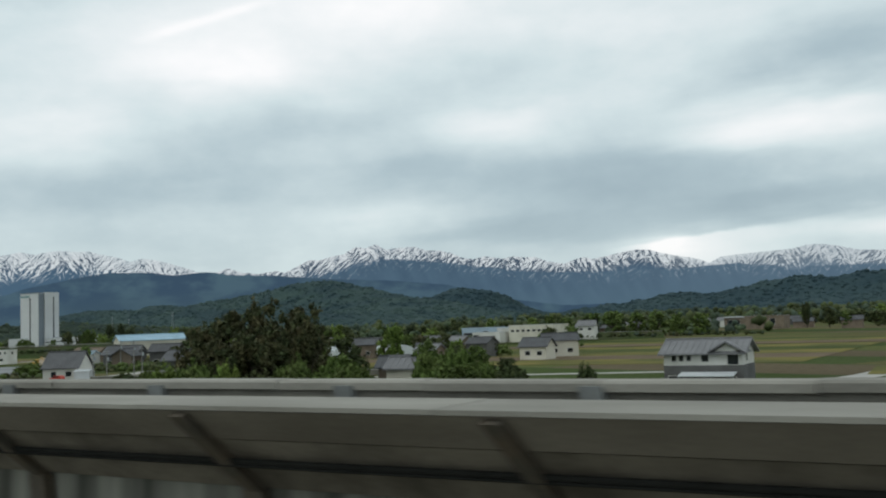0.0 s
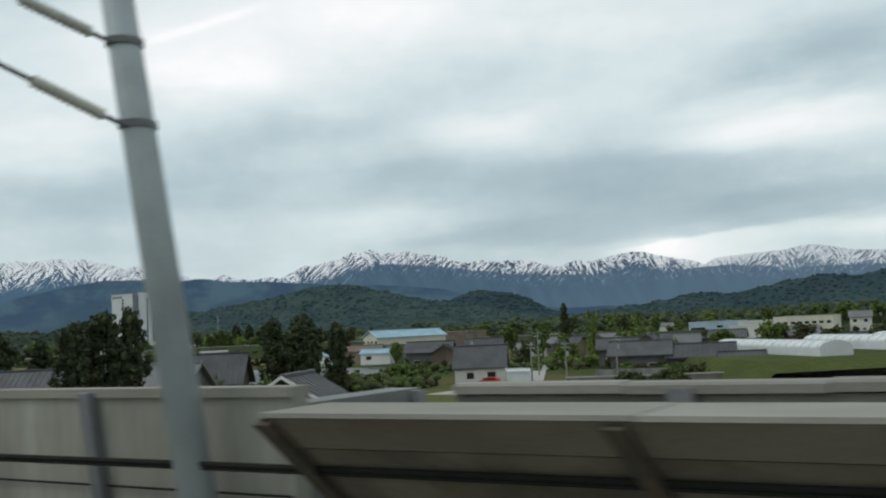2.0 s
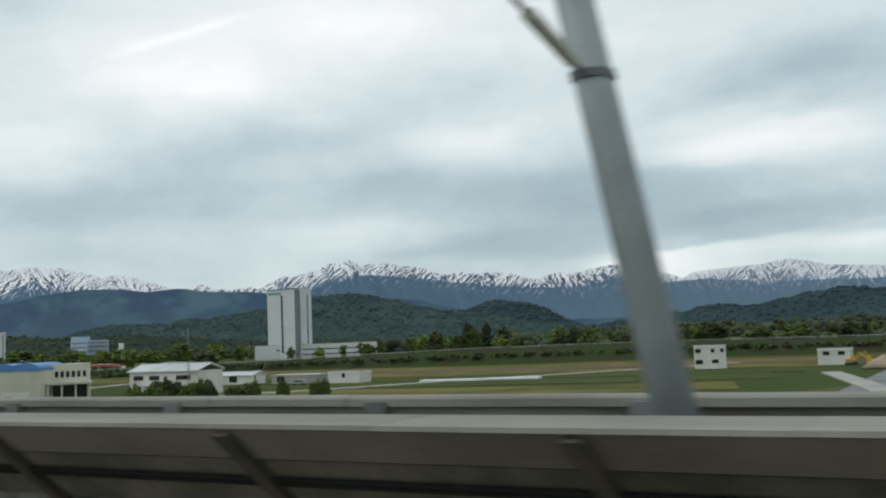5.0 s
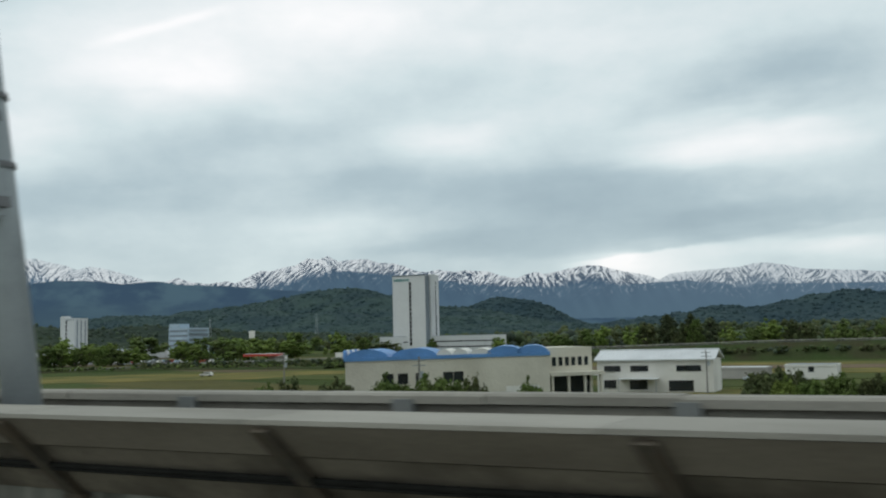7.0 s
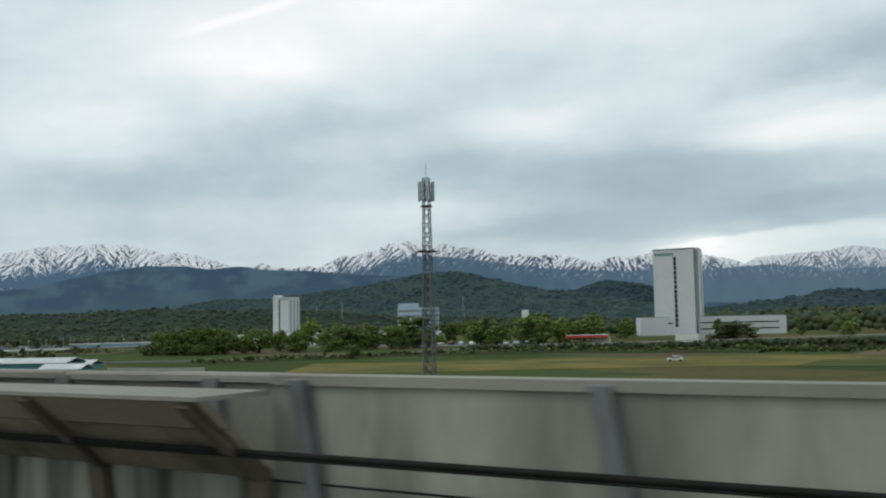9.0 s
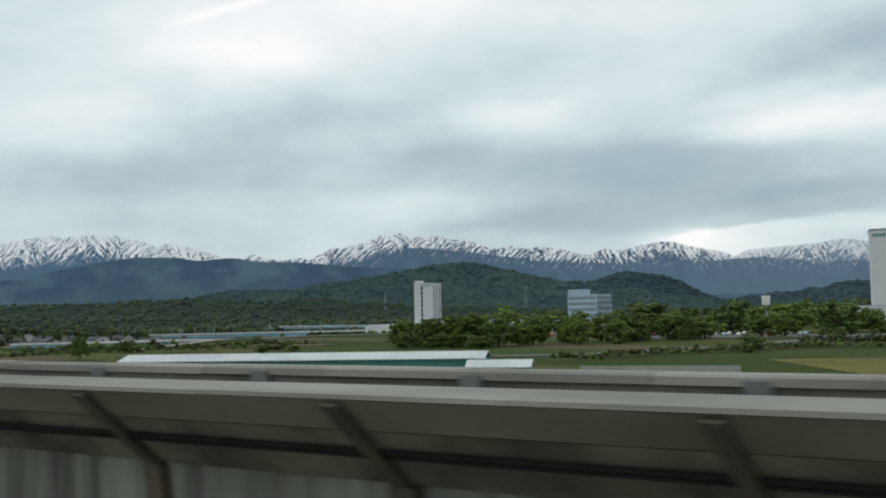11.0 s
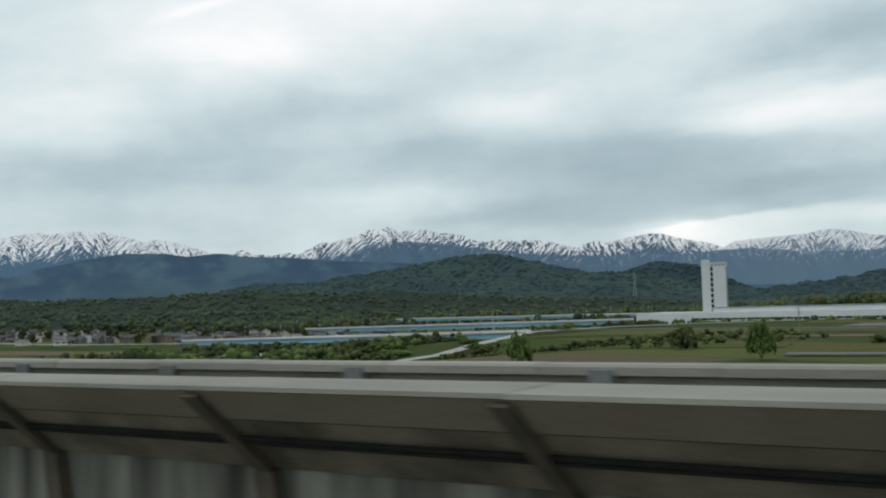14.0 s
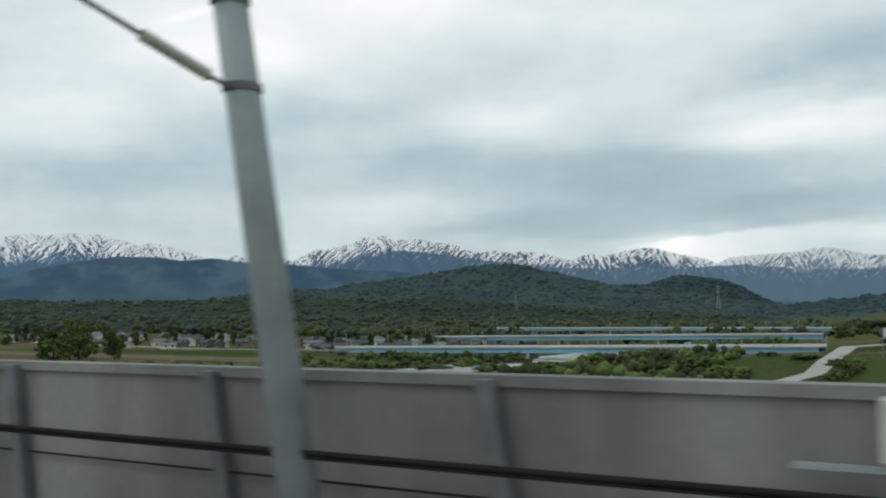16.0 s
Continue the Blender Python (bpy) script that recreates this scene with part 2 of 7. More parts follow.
sun_data = bpy.data.lights.new("sun", "SUN")
sun_data.energy, sun_data.angle, sun_data.color = 0.7, radians(25), (0.97, 1.0, 0.96)
sun = new("sun", sun_data)
sun.matrix_world = look((0, 0, 60), (40, 35, 0))
scene.view_settings.exposure = 0.0

# ---- materials ----
def material(name, colour, rough=0.8, metal=0.0, spread=0.25, scale=1.0, fine=12.0, bump=0.15, second=None, spec=0.4, stretch=(1, 1, 1), random_tint=0.0, island=0.0):
    """A surface with grain at two scales: colour varies by spread at 'scale' (1/m) towards 'second', with fine speckle and bump."""
    m = bpy.data.materials.new(name)
    m.use_nodes = True
    nt = m.node_tree
    bsdf = nt.nodes["Principled BSDF"]
    geo = nt.nodes.new("ShaderNodeNewGeometry").outputs["Position"]
    mp = nt.nodes.new("ShaderNodeMapping")
    mp.inputs["Scale"].default_value = stretch
    nt.links.new(geo, mp.inputs[0])

    def tex(s, d):
        n = nt.nodes.new("ShaderNodeTexNoise")
        n.inputs["Scale"].default_value, n.inputs["Detail"].default_value = s, d
        nt.links.new(mp.outputs[0], n.inputs["Vector"])
        return n.outputs[0]
    big, small = tex(scale, 4.0), tex(fine, 3.0)
    c2 = second or tuple(min(1.0, c * (1 - 1.4 * spread)) for c in colour)
    mix = nt.nodes.new("ShaderNodeMix")
    mix.data_type = "RGBA"
    ramp_n = nt.nodes.new("ShaderNodeMapRange")
    ramp_n.inputs[1].default_value, ramp_n.inputs[2].default_value = 0.38, 0.66
    nt.links.new(big, ramp_n.inputs[0])
    nt.links.new(ramp_n.outputs[0], mix.inputs[0])
    mix.inputs[6].default_value, mix.inputs[7].default_value = (*colour, 1), (*c2, 1)
    hsv = nt.nodes.new("ShaderNodeHueSaturation")
    val = nt.nodes.new("ShaderNodeMapRange")
    val.inputs[3].default_value, val.inputs[4].default_value = 1 - 0.6 * spread, 1 + 0.6 * spread
    nt.links.new(small, val.inputs[0])
    value = val.outputs[0]
    if random_tint:
        info = nt.nodes.new("ShaderNodeObjectInfo")
        tint = nt.nodes.new("ShaderNodeMapRange")
        tint.inputs[3].default_value, tint.inputs[4].default_value = 1 - random_tint, 1 + random_tint
        nt.links.new(info.outputs["Random"], tint.inputs[0])
        mul = nt.nodes.new("ShaderNodeMath")
        mul.operation = "MULTIPLY"
        nt.links.new(value, mul.inputs[0])
        nt.links.new(tint.outputs[0], mul.inputs[1])
        value = mul.outputs[0]
    if island:
        # every leaf and clump its own brightness
        one = nt.nodes.new("ShaderNodeMapRange")
        one.inputs[3].default_value, one.inputs[4].default_value = 1 - island, 1 + island
        nt.links.new(nt.nodes.new("ShaderNodeNewGeometry").outputs["Random Per Island"], one.inputs[0])
        mul = nt.nodes.new("ShaderNodeMath")
        mul.operation = "MULTIPLY"
        nt.links.new(value, mul.inputs[0])
        nt.links.new(one.outputs[0], mul.inputs[1])
        value = mul.outputs[0]
    nt.links.new(value, hsv.inputs["Value"])
    nt.links.new(mix.outputs[2], hsv.inputs["Color"])
    nt.links.new(hsv.outputs[0], bsdf.inputs["Base Color"])
    bsdf.inputs["Roughness"].default_value, bsdf.inputs["Metallic"].default_value = rough, metal
    bsdf.inputs["Specular IOR Level"].default_value = spec
    if bump:
        b = nt.nodes.new("ShaderNodeBump")
        b.inputs["Strength"].default_value, b.inputs["Distance"].default_value = bump, 1.0 / fine
        nt.links.new(small, b.inputs["Height"])
        nt.links.new(b.outputs[0], bsdf.inputs["Normal"])
    return m



def forest(name, leafy, cedar, scale):
    """Woods seen from far: stands of dark cedar against fresh broadleaf, mottled crown by crown."""
    m = material(name, leafy, 0.95, spread=0.55, scale=scale, fine=0.16, second=cedar, bump=0.5, spec=0.1)
    for n in m.node_tree.nodes:
        if n.type == "MAP_RANGE" and abs(n.inputs[1].default_value - 0.38) < 1e-3:
            n.inputs[1].default_value, n.inputs[2].default_value = 0.36, 0.62
    return m


M = {
    "concrete": material("concrete", (0.310, 0.305, 0.262), 0.9, spread=0.4, scale=1.1, fine=14, second=(0.155, 0.150, 0.125), stretch=(1, 1, 0.18)),
    "concrete_grey": material("concrete_grey", (0.235, 0.235, 0.225), 0.9, spread=0.3, scale=0.8, fine=18, second=(0.14, 0.14, 0.135), stretch=(1, 1, 0.4)),
    "steel_post": material("steel_post", (0.15, 0.155, 0.16), 0.6, 0.1, spread=0.25, scale=2, fine=30),
    "rib_rust": material("rib_rust", (0.066, 0.059, 0.048), 0.8, 0.0, spread=0.4, scale=3, fine=30, second=(0.095, 0.075, 0.054), spec=0.2),
    "concrete_dark": material("concrete_dark", (0.205, 0.194, 0.165), 0.9, spread=0.35, scale=0.7, fine=20, second=(0.128, 0.120, 0.100), stretch=(1, 1, 0.35)),
    "concrete_stained": material("concrete_stained", (0.225, 0.222, 0.190), 0.9, spread=0.4, scale=1.9, fine=16, second=(0.040, 0.040, 0.032), stretch=(1, 1, 0.09)),
    "concrete_cap": material("concrete_cap", (0.275, 0.264, 0.228), 0.9, spread=0.25, scale=0.8, fine=25, second=(0.195, 0.186, 0.157), stretch=(0.5, 1, 1)),
    "concrete_slab": material("concrete_slab", (0.275, 0.263, 0.229), 0.9, spread=0.25, scale=0.8, fine=25, second=(0.195, 0.185, 0.158), stretch=(0.5, 1, 1), random_tint=0.10),
    "panel_board": material("panel_board", (0.188, 0.165, 0.132), 0.85, spread=0.35, scale=0.9, fine=24, second=(0.125, 0.108, 0.084), stretch=(0.6, 1, 0.8)),
    "panel_stained": material("panel_stained", (0.172, 0.150, 0.118), 0.88, spread=0.45, scale=1.3, fine=20, second=(0.066, 0.056, 0.042), stretch=(0.8, 1, 0.45)),
    "steel_dark": material("steel_dark", (0.045, 0.045, 0.045), 0.6, 0.3, spread=0.3, scale=3, fine=30),
    "steel_grey": material("steel_grey", (0.34, 0.375, 0.39), 0.55, 0.25, spread=0.15, scale=1.5, fine=30, bump=0.05),
    "steel_blue": material("steel_blue", (0.185, 0.195, 0.190), 0.6, 0.1, spread=0.25, scale=1.2, fine=20, bump=0.05),
    "rubber": material("rubber", (0.021, 0.021, 0.019), 0.9, spec=0.1, spread=0.2, scale=4, fine=40),
    "insulator": material("insulator", (0.42, 0.42, 0.37), 0.35, spread=0.15, scale=6, fine=30, bump=0.05),
    "white_wall": material("white_wall", (0.66, 0.65, 0.61), 0.85, spread=0.1, scale=0.25, fine=4, second=(0.55, 0.54, 0.50), random_tint=0.06),
    "cream_wall": material("cream_wall", (0.60, 0.57, 0.48), 0.85, spread=0.12, scale=0.3, fine=4, second=(0.50, 0.47, 0.39), random_tint=0.05),
    "hotel_white": material("hotel_white", (0.60, 0.61, 0.61), 0.8, spread=0.06, scale=0.08, fine=1.0, second=(0.55, 0.56, 0.57)),
    "hotel_grey": material("hotel_grey", (0.20, 0.235, 0.27), 0.6, spread=0.1, scale=0.1, fine=1.0),
    "glass_dark": material("glass_dark", (0.02, 0.024, 0.028), 0.12, spread=0.3, scale=0.4, fine=2, bump=0, spec=0.6),
    "office_blue": material("office_blue", (0.36, 0.46, 0.55), 0.5, spread=0.1, scale=0.2, fine=2),
    "grey_wall": material("grey_wall", (0.13, 0.128, 0.125), 0.85, spread=0.2, scale=0.5, fine=6, random_tint=0.1),
    "brown_wall": material("brown_wall", (0.20, 0.155, 0.115), 0.85, spread=0.25, scale=0.5, fine=6, random_tint=0.15),
    "tile_roof": material("tile_roof", (0.075, 0.078, 0.084), 0.55, spread=0.3, scale=0.6, fine=5, second=(0.05, 0.05, 0.054), random_tint=0.18),
    "tile_roof_pale": material("tile_roof_pale", (0.17, 0.17, 0.175), 0.5, spread=0.25, scale=0.5, fine=5, second=(0.13, 0.13, 0.135), random_tint=0.12),
    "metal_roof": material("metal_roof", (0.60, 0.62, 0.63), 0.45, 0.1, spread=0.1, scale=0.3, fine=3, second=(0.50, 0.52, 0.53)),
    "blue_roof": material("blue_roof", (0.11, 0.27, 0.55), 0.5, spread=0.15, scale=0.4, fine=3),
    "skyblue_roof": material("skyblue_roof", (0.30, 0.45, 0.55), 0.5, spread=0.15, scale=0.4, fine=3),
    "teal": material("teal", (0.055, 0.22, 0.215), 0.55, spread=0.15, scale=0.3, fine=3),
    "bridge_blue": material("bridge_blue", (0.20, 0.42, 0.55), 0.55, spread=0.12, scale=0.2, fine=2),
    "red_paint": material("red_paint", (0.45, 0.05, 0.03), 0.5, spread=0.1, scale=0.5, fine=4),
    "yellow_paint": material("yellow_paint", (0.55, 0.33, 0.05), 0.5, spread=0.15, scale=0.8, fine=4),
    "plastic_film": material("plastic_film", (0.62, 0.64, 0.64), 0.35, spread=0.1, scale=0.5, fine=3),
    "asphalt": material("asphalt", (0.13, 0.13, 0.128), 0.9, spread=0.2, scale=0.3, fine=9, second=(0.10, 0.10, 0.098)),
    "path_concrete": material("path_concrete", (0.36, 0.35, 0.32), 0.9, spread=0.15, scale=0.25, fine=6),
    "yard_gravel": material("yard_gravel", (0.20, 0.21, 0.215), 0.95, spread=0.25, scale=0.15, fine=3),
    "sand": material("sand", (0.36, 0.29, 0.21), 0.95, spread=0.2, scale=0.3, fine=3),
    "river_stone": material("river_stone", (0.38, 0.38, 0.36), 0.95, spread=0.3, scale=0.15, fine=2),
    "water": material("water", (0.17, 0.21, 0.22), 0.2, spread=0.2, scale=0.1, fine=1.5, bump=0.1),
    "wood_pole": material("wood_pole", (0.24, 0.235, 0.22), 0.85, spread=0.2, scale=1, fine=8),
    "bark": material("bark", (0.075, 0.06, 0.045), 0.95, spread=0.3, scale=2, fine=12),
    "bank_grass": material("bank_grass", (0.040, 0.060, 0.022), 0.95, spread=0.4, scale=0.12, fine=1.6, second=(0.052, 0.048, 0.028), bump=0.4, spec=0.03),
    "field_green": material("field_green", (0.078, 0.094, 0.032), 0.95, spread=0.3, scale=0.10, fine=1.2, second=(0.056, 0.070, 0.027), bump=0.35, spec=0.03),
    "field_olive": material("field_olive", (0.175, 0.150, 0.052), 0.95, spread=0.3, scale=0.08, fine=1.2, second=(0.085, 0.092, 0.036), bump=0.35, spec=0.03),
    "field_brown": material("field_brown", (0.155, 0.118, 0.082), 0.95, spread=0.25, scale=0.09, fine=1.5, second=(0.115, 0.09, 0.062), bump=0.35, spec=0.03),
    "leaf_dark": material("leaf_dark", (0.047, 0.064, 0.025), 0.75, spread=0.35, scale=0.4, fine=2.5, second=(0.068, 0.075, 0.030), bump=0.5, random_tint=0.15, spec=0.12, island=0.4),
    "leaf_mid": material("leaf_mid", (0.072, 0.110, 0.028), 0.75, spread=0.3, scale=0.35, fine=2.5, second=(0.088, 0.114, 0.034), bump=0.5, random_tint=0.18, spec=0.12, island=0.4),
    "leaf_light": material("leaf_light", (0.100, 0.150, 0.032), 0.75, spread=0.3, scale=0.35, fine=2.5, second=(0.120, 0.155, 0.038), bump=0.5, random_tint=0.15, spec=0.12, island=0.4),
    "leaf_pine": material("leaf_pine", (0.037, 0.051, 0.026), 0.8, spread=0.45, scale=0.7, fine=3, second=(0.052, 0.062, 0.030), bump=0.5, random_tint=0.15, spec=0.12, island=0.4),
    "leaf_bronze": material("leaf_bronze", (0.042, 0.055, 0.023), 0.75, spread=0.35, scale=0.55, fine=2.5, second=(0.082, 0.074, 0.035), bump=0.5, random_tint=0.12, spec=0.12, island=0.45),
    # blue of distant haze is mixed into the next two base colours
    "forest_far_haze": forest("forest_far_haze", (0.045, 0.073, 0.067), (0.030, 0.053, 0.058), 0.012),
    "forest_blue_haze": forest("forest_blue_haze", (0.040, 0.066, 0.070), (0.028, 0.051, 0.061), 0.010),
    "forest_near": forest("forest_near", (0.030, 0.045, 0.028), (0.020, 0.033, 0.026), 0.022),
}

# ---- building helpers ----
def part(name, bm, mat, parent=None, label="", smooth=False):
    me = bpy.data.meshes.new(name)
    bm.to_mesh(me)
    bm.free()
    me.materials.append(M[mat] if isinstance(mat, str) else mat)
    if smooth:
        me.polygons.foreach_set("use_smooth", [True] * len(me.polygons))
    ob = new(name, me)
    if parent:
        ob.parent = parent
    if label:
        ob["label"] = label
    return ob


def thing(name, m, label, category, group="", kind=""):
    ob = new(name)
    ob.empty_display_size = 0.5
    ob.matrix_basis = m
    return tagged(ob, label, category, group, kind)


def box(bm, x0, x1, y0, y1, z0, z1, bevel=0.0):
    vs = [bm.verts.new(p) for p in ((x0, y0, z0), (x1, y0, z0), (x1, y1, z0), (x0, y1, z0), (x0, y0, z1), (x1, y0, z1), (x1, y1, z1), (x0, y1, z1))]
    fs = [bm.faces.new([vs[i] for i in q]) for q in ((3, 2, 1, 0), (4, 5, 6, 7), (0, 1, 5, 4), (1, 2, 6, 5), (2, 3, 7, 6), (3, 0, 4, 7))]
    if bevel:
        bmesh.ops.bevel(bm, geom=list({e for f in fs for e in f.edges}), offset=bevel, segments=1, affect="EDGES")
    return bm


def boxed(*a, **k):
    return box(bmesh.new(), *a, **k)


def prism(bm, section, x0, x1):
    """Extrudes a closed (y, z) section along x."""
    a = [bm.verts.new((x0, y, z)) for y, z in section]
    b = [bm.verts.new((x1, y, z)) for y, z in section]
    n = len(section)
    for i in range(n):
        bm.faces.new((a[i], a[(i + 1) % n], b[(i + 1) % n], b[i]))
    bm.faces.new(a[::-1])
    bm.faces.new(b)
    bmesh.ops.recalc_face_normals(bm, faces=bm.faces[:])
    return bm


def tube(bm, a, b, r0, r1=None, n=10):
    a, b = Vector(a), Vector(b)
    r1 = r0 if r1 is None else r1
    q = (b - a).to_track_quat("Z", "Y").to_matrix()
    rings = []
    for p, r in ((a, r0), (b, r1)):
        rings.append([bm.verts.new(p + q @ Vector((r * math.cos(2 * math.pi * k / n), r * math.sin(2 * math.pi * k / n), 0))) for k in range(n)])
    for k in range(n):
        bm.faces.new((rings[0][k], rings[0][(k + 1) % n], rings[1][(k + 1) % n], rings[1][k]))
    bm.faces.new(rings[0][::-1])
    bm.faces.new(rings[1])
    return bm


def smooth01(a, b, v):
    t = min(1.0, max(0.0, (v - a) / (b - a)))
    return t * t * (3 - 2 * t)


LAND = Matrix.Scale(K, 4)      # the landscape is laid out in units of K metres


def at(x, y, z=None, rz=0, s=1.0):
    """A pose on the land, resting on the ground where no height is given."""
    return LAND @ Matrix.Translation((x, y, ground_z(x, y) if z is None else z)) @ Matrix.Rotation(radians(rz), 4, "Z") @ Matrix.Scale(s, 4)


def ground_z(x, y):
    """The plain: level by the viaduct, down to the river ahead, slowly up to the hills."""
    bed = max(smooth01(-1060, -1330, x), 0.72 * smooth01(-1030, -1125, x) * smooth01(380, 310, y)) * smooth01(120, 300, y)
    z = -11.0 * bed + 7.0 * smooth01(-1650, -2100, x) * smooth01(300, 900, y)
    return z + 12.0 * smooth01(700, 2600, y) + 22.0 * smooth01(2400, 5000, y)


def sheet(name, xs, ys, height, mat, parent=None, smooth=True):
    xs, ys = np.asarray(xs, float), np.asarray(ys, float)
    verts = [(x, y, height(x, y)) for y in ys for x in xs]
    n = len(xs)
    faces = [(j * n + i, j * n + i + 1, (j + 1) * n + i + 1, (j + 1) * n + i) for j in range(len(ys) - 1) for i in range(n - 1)]
    me = bpy.data.meshes.new(name)
    me.from_pydata(verts, [], faces)
    me.materials.append(M[mat])
    me.polygons.foreach_set("use_smooth", [smooth] * len(me.polygons))
    ob = new(name, me)
    ob.parent = parent
    return ob


# ---- ground: one sheet to the horizon, parcelled fields ----
def ground_material():
    m = bpy.data.materials.new("plain_fields")
    m.use_nodes = True
    nt = m.node_tree
    bsdf = nt.nodes["Principled BSDF"]
    geo = nt.nodes.new("ShaderNodeNewGeometry").outputs["Position"]
    mp = nt.nodes.new("ShaderNodeMapping")
    mp.inputs["Rotation"].default_value = (0, 0, radians(24))
    mp.inputs["Scale"].default_value = (1 / K, 1 / K, 1 / K)
    nt.links.new(geo, mp.inputs[0])
    br = nt.nodes.new("ShaderNodeTexBrick")
    br.offset, br.squash = 0.35, 1.0
    br.inputs["Scale"].default_value = 1.0
    br.inputs["Brick Width"].default_value, br.inputs["Row Height"].default_value = 95.0, 32.0
    br.inputs["Mortar Size"].default_value, br.inputs["Mortar Smooth"].default_value = 0.9, 0.2
    br.inputs["Color1"].default_value, br.inputs["Color2"].default_value = (0, 0, 0, 1), (1, 1, 1, 1)
    br.inputs["Mortar"].default_value = (0.5, 0.5, 0.5, 1)
    nt.links.new(mp.outputs[0], br.inputs["Vector"])
    ramp_n = nt.nodes.new("ShaderNodeValToRGB")
    ramp_n.color_ramp.interpolation = "CONSTANT"
    stops = ((0.0, (0.055, 0.076, 0.024)), (0.3, (0.096, 0.090, 0.036)), (0.52, (0.104, 0.084, 0.052)), (0.66, (0.048, 0.068, 0.020)), (0.84, (0.086, 0.096, 0.032)))
    for k, (p, c) in enumerate(stops):
        e = ramp_n.color_ramp.elements[k] if k < 2 else ramp_n.color_ramp.elements.new(p)
        e.position, e.color = p, (*c, 1)
    nt.links.new(br.outputs["Color"], ramp_n.inputs[0])
    dirt = nt.nodes.new("ShaderNodeMix")
    dirt.data_type = "RGBA"
    nt.links.new(br.outputs["Fac"], dirt.inputs[0])
    nt.links.new(ramp_n.outputs[0], dirt.inputs[6])
    dirt.inputs[7].default_value = (0.060, 0.075, 0.030, 1)
    n1, n2 = nt.nodes.new("ShaderNodeTexNoise"), nt.nodes.new("ShaderNodeTexNoise")
    n1.inputs["Scale"].default_value, n1.inputs["Detail"].default_value = 0.02, 5
    n2.inputs["Scale"].default_value, n2.inputs["Detail"].default_value = 0.9, 4
    for n in (n1, n2):
        nt.links.new(geo, n.inputs["Vector"])
    add = nt.nodes.new("ShaderNodeMath")
    nt.links.new(n1.outputs[0], add.inputs[0])
    nt.links.new(n2.outputs[0], add.inputs[1])
    val = nt.nodes.new("ShaderNodeMapRange")
    val.inputs[1].default_value, val.inputs[2].default_value, val.inputs[3].default_value, val.inputs[4].default_value = 0.6, 1.4, 0.62, 1.32
    nt.links.new(add.outputs[0], val.inputs[0])
    hsv = nt.nodes.new("ShaderNodeHueSaturation")
    nt.links.new(val.outputs[0], hsv.inputs["Value"])
    nt.links.new(dirt.outputs[2], hsv.inputs["Color"])
    nt.links.new(hsv.outputs[0], bsdf.inputs["Base Color"])
    bsdf.inputs["Roughness"].default_value = 0.95
    bsdf.inputs["Specular IOR Level"].default_value = 0.03
    b = nt.nodes.new("ShaderNodeBump")
    b.inputs["Strength"].default_value, b.inputs["Distance"].default_value = 0.5, 0.3
    nt.links.new(n2.outputs[0], b.inputs["Height"])
    nt.links.new(b.outputs[0], bsdf.inputs["Normal"])
    return m


M["plain"] = ground_material()
gx = np.concatenate([np.linspace(-12000, -2200, 50), np.linspace(-2150, 400, 104), np.linspace(460, 9000, 40)])
gy = np.concatenate([np.linspace(-3000, -60, 12), np.linspace(-40, 760, 60), np.linspace(790, 11000, 110)])
ground = sheet("ground", gx, gy, ground_z, "plain")
ground.matrix_basis = LAND.copy()
tagged(ground, "flat farm plain of green and brown paddy fields rising to wooded hills", "ground", kind="structure")

# ---- viaduct: deck, parapets, sloped snow barrier, cable, masts ----
PITCH = 3.0
# stretches along the track, from the first to the last: x from, x to, kind, place of the ribs within the pitch
STRETCHES = [(45, -16, "barrier", 2.73), (-16, -36, "barrier", 1.38), (-36, -55.5, "barrier", 1.47), (-55.5, -75, "barrier", 0.97),
             (-75, -84.4, "barrier", 2.64), (-84.4, -95, "plain", 2.58), (-95, -115, "barrier", 0.12), (-115, -120.2, "barrier", 2.80),
             (-120.2, -135, "plain", 2.56), (-135, -155, "barrier", 2.58), (-155, -172, "plain", 1.08), (-172, -252, "barrier", 1.0),
             (-252, -273, "barrier", 2.73), (-273, -293, "barrier", 0.66), (-293, -312, "barrier", 1.06), (-312, -332, "barrier", 0.78),
             (-332, -362, "plain", 1.46), (-362, -450, "barrier", 1.61), (-450, -462.0, "barrier", 2.94), (-462.0, -471, "plain", 1.0),
             (-471, -490, "barrier", 0.58), (-490, -510, "barrier", 0.30), (-510, -530, "barrier", 1.17), (-530, -540.6, "barrier", 2.39),
             (-540.6, -550, "plain", 2.53), (-550, -569, "barrier", 1.70), (-569, -589, "barrier", 3.0), (-589, -609, "barrier", 0.30),
             (-609, -629, "barrier", 1.62), (-629, -690, "plain", 0.20)]
RISE = EYE_Z - 11.8            # the viaduct's own heights are counted from a datum 11.8 m under the eye
deck = part("viaduct_deck", prism(bmesh.new(), [(-4.2, 8.2), (9.6, 8.2), (9.6, 9.0), (-4.2, 9.0)], -720, 120), "concrete")
deck.location.z = RISE
tagged(deck, "long concrete viaduct deck carrying the railway over the plain", "viaduct", kind="structure")
pier_mesh = None
for k in range(28):
    if pier_mesh is None:
        pier = part("viaduct_pier", boxed(-1.1, 1.1, -0.9, 0.9, -12, 8.2, bevel=0.12), "concrete")
        pier_mesh = pier.data
    else:
        pier = new("viaduct_pier", pier_mesh)
    pier.location = (100 - 29 * k, 2.8, RISE)
    tagged(pier, "square concrete pier holding up the viaduct deck", "pier", "viaduct piers", "structure")

LEAN = 0.19                    # masts, ribs and posts lean ahead a little


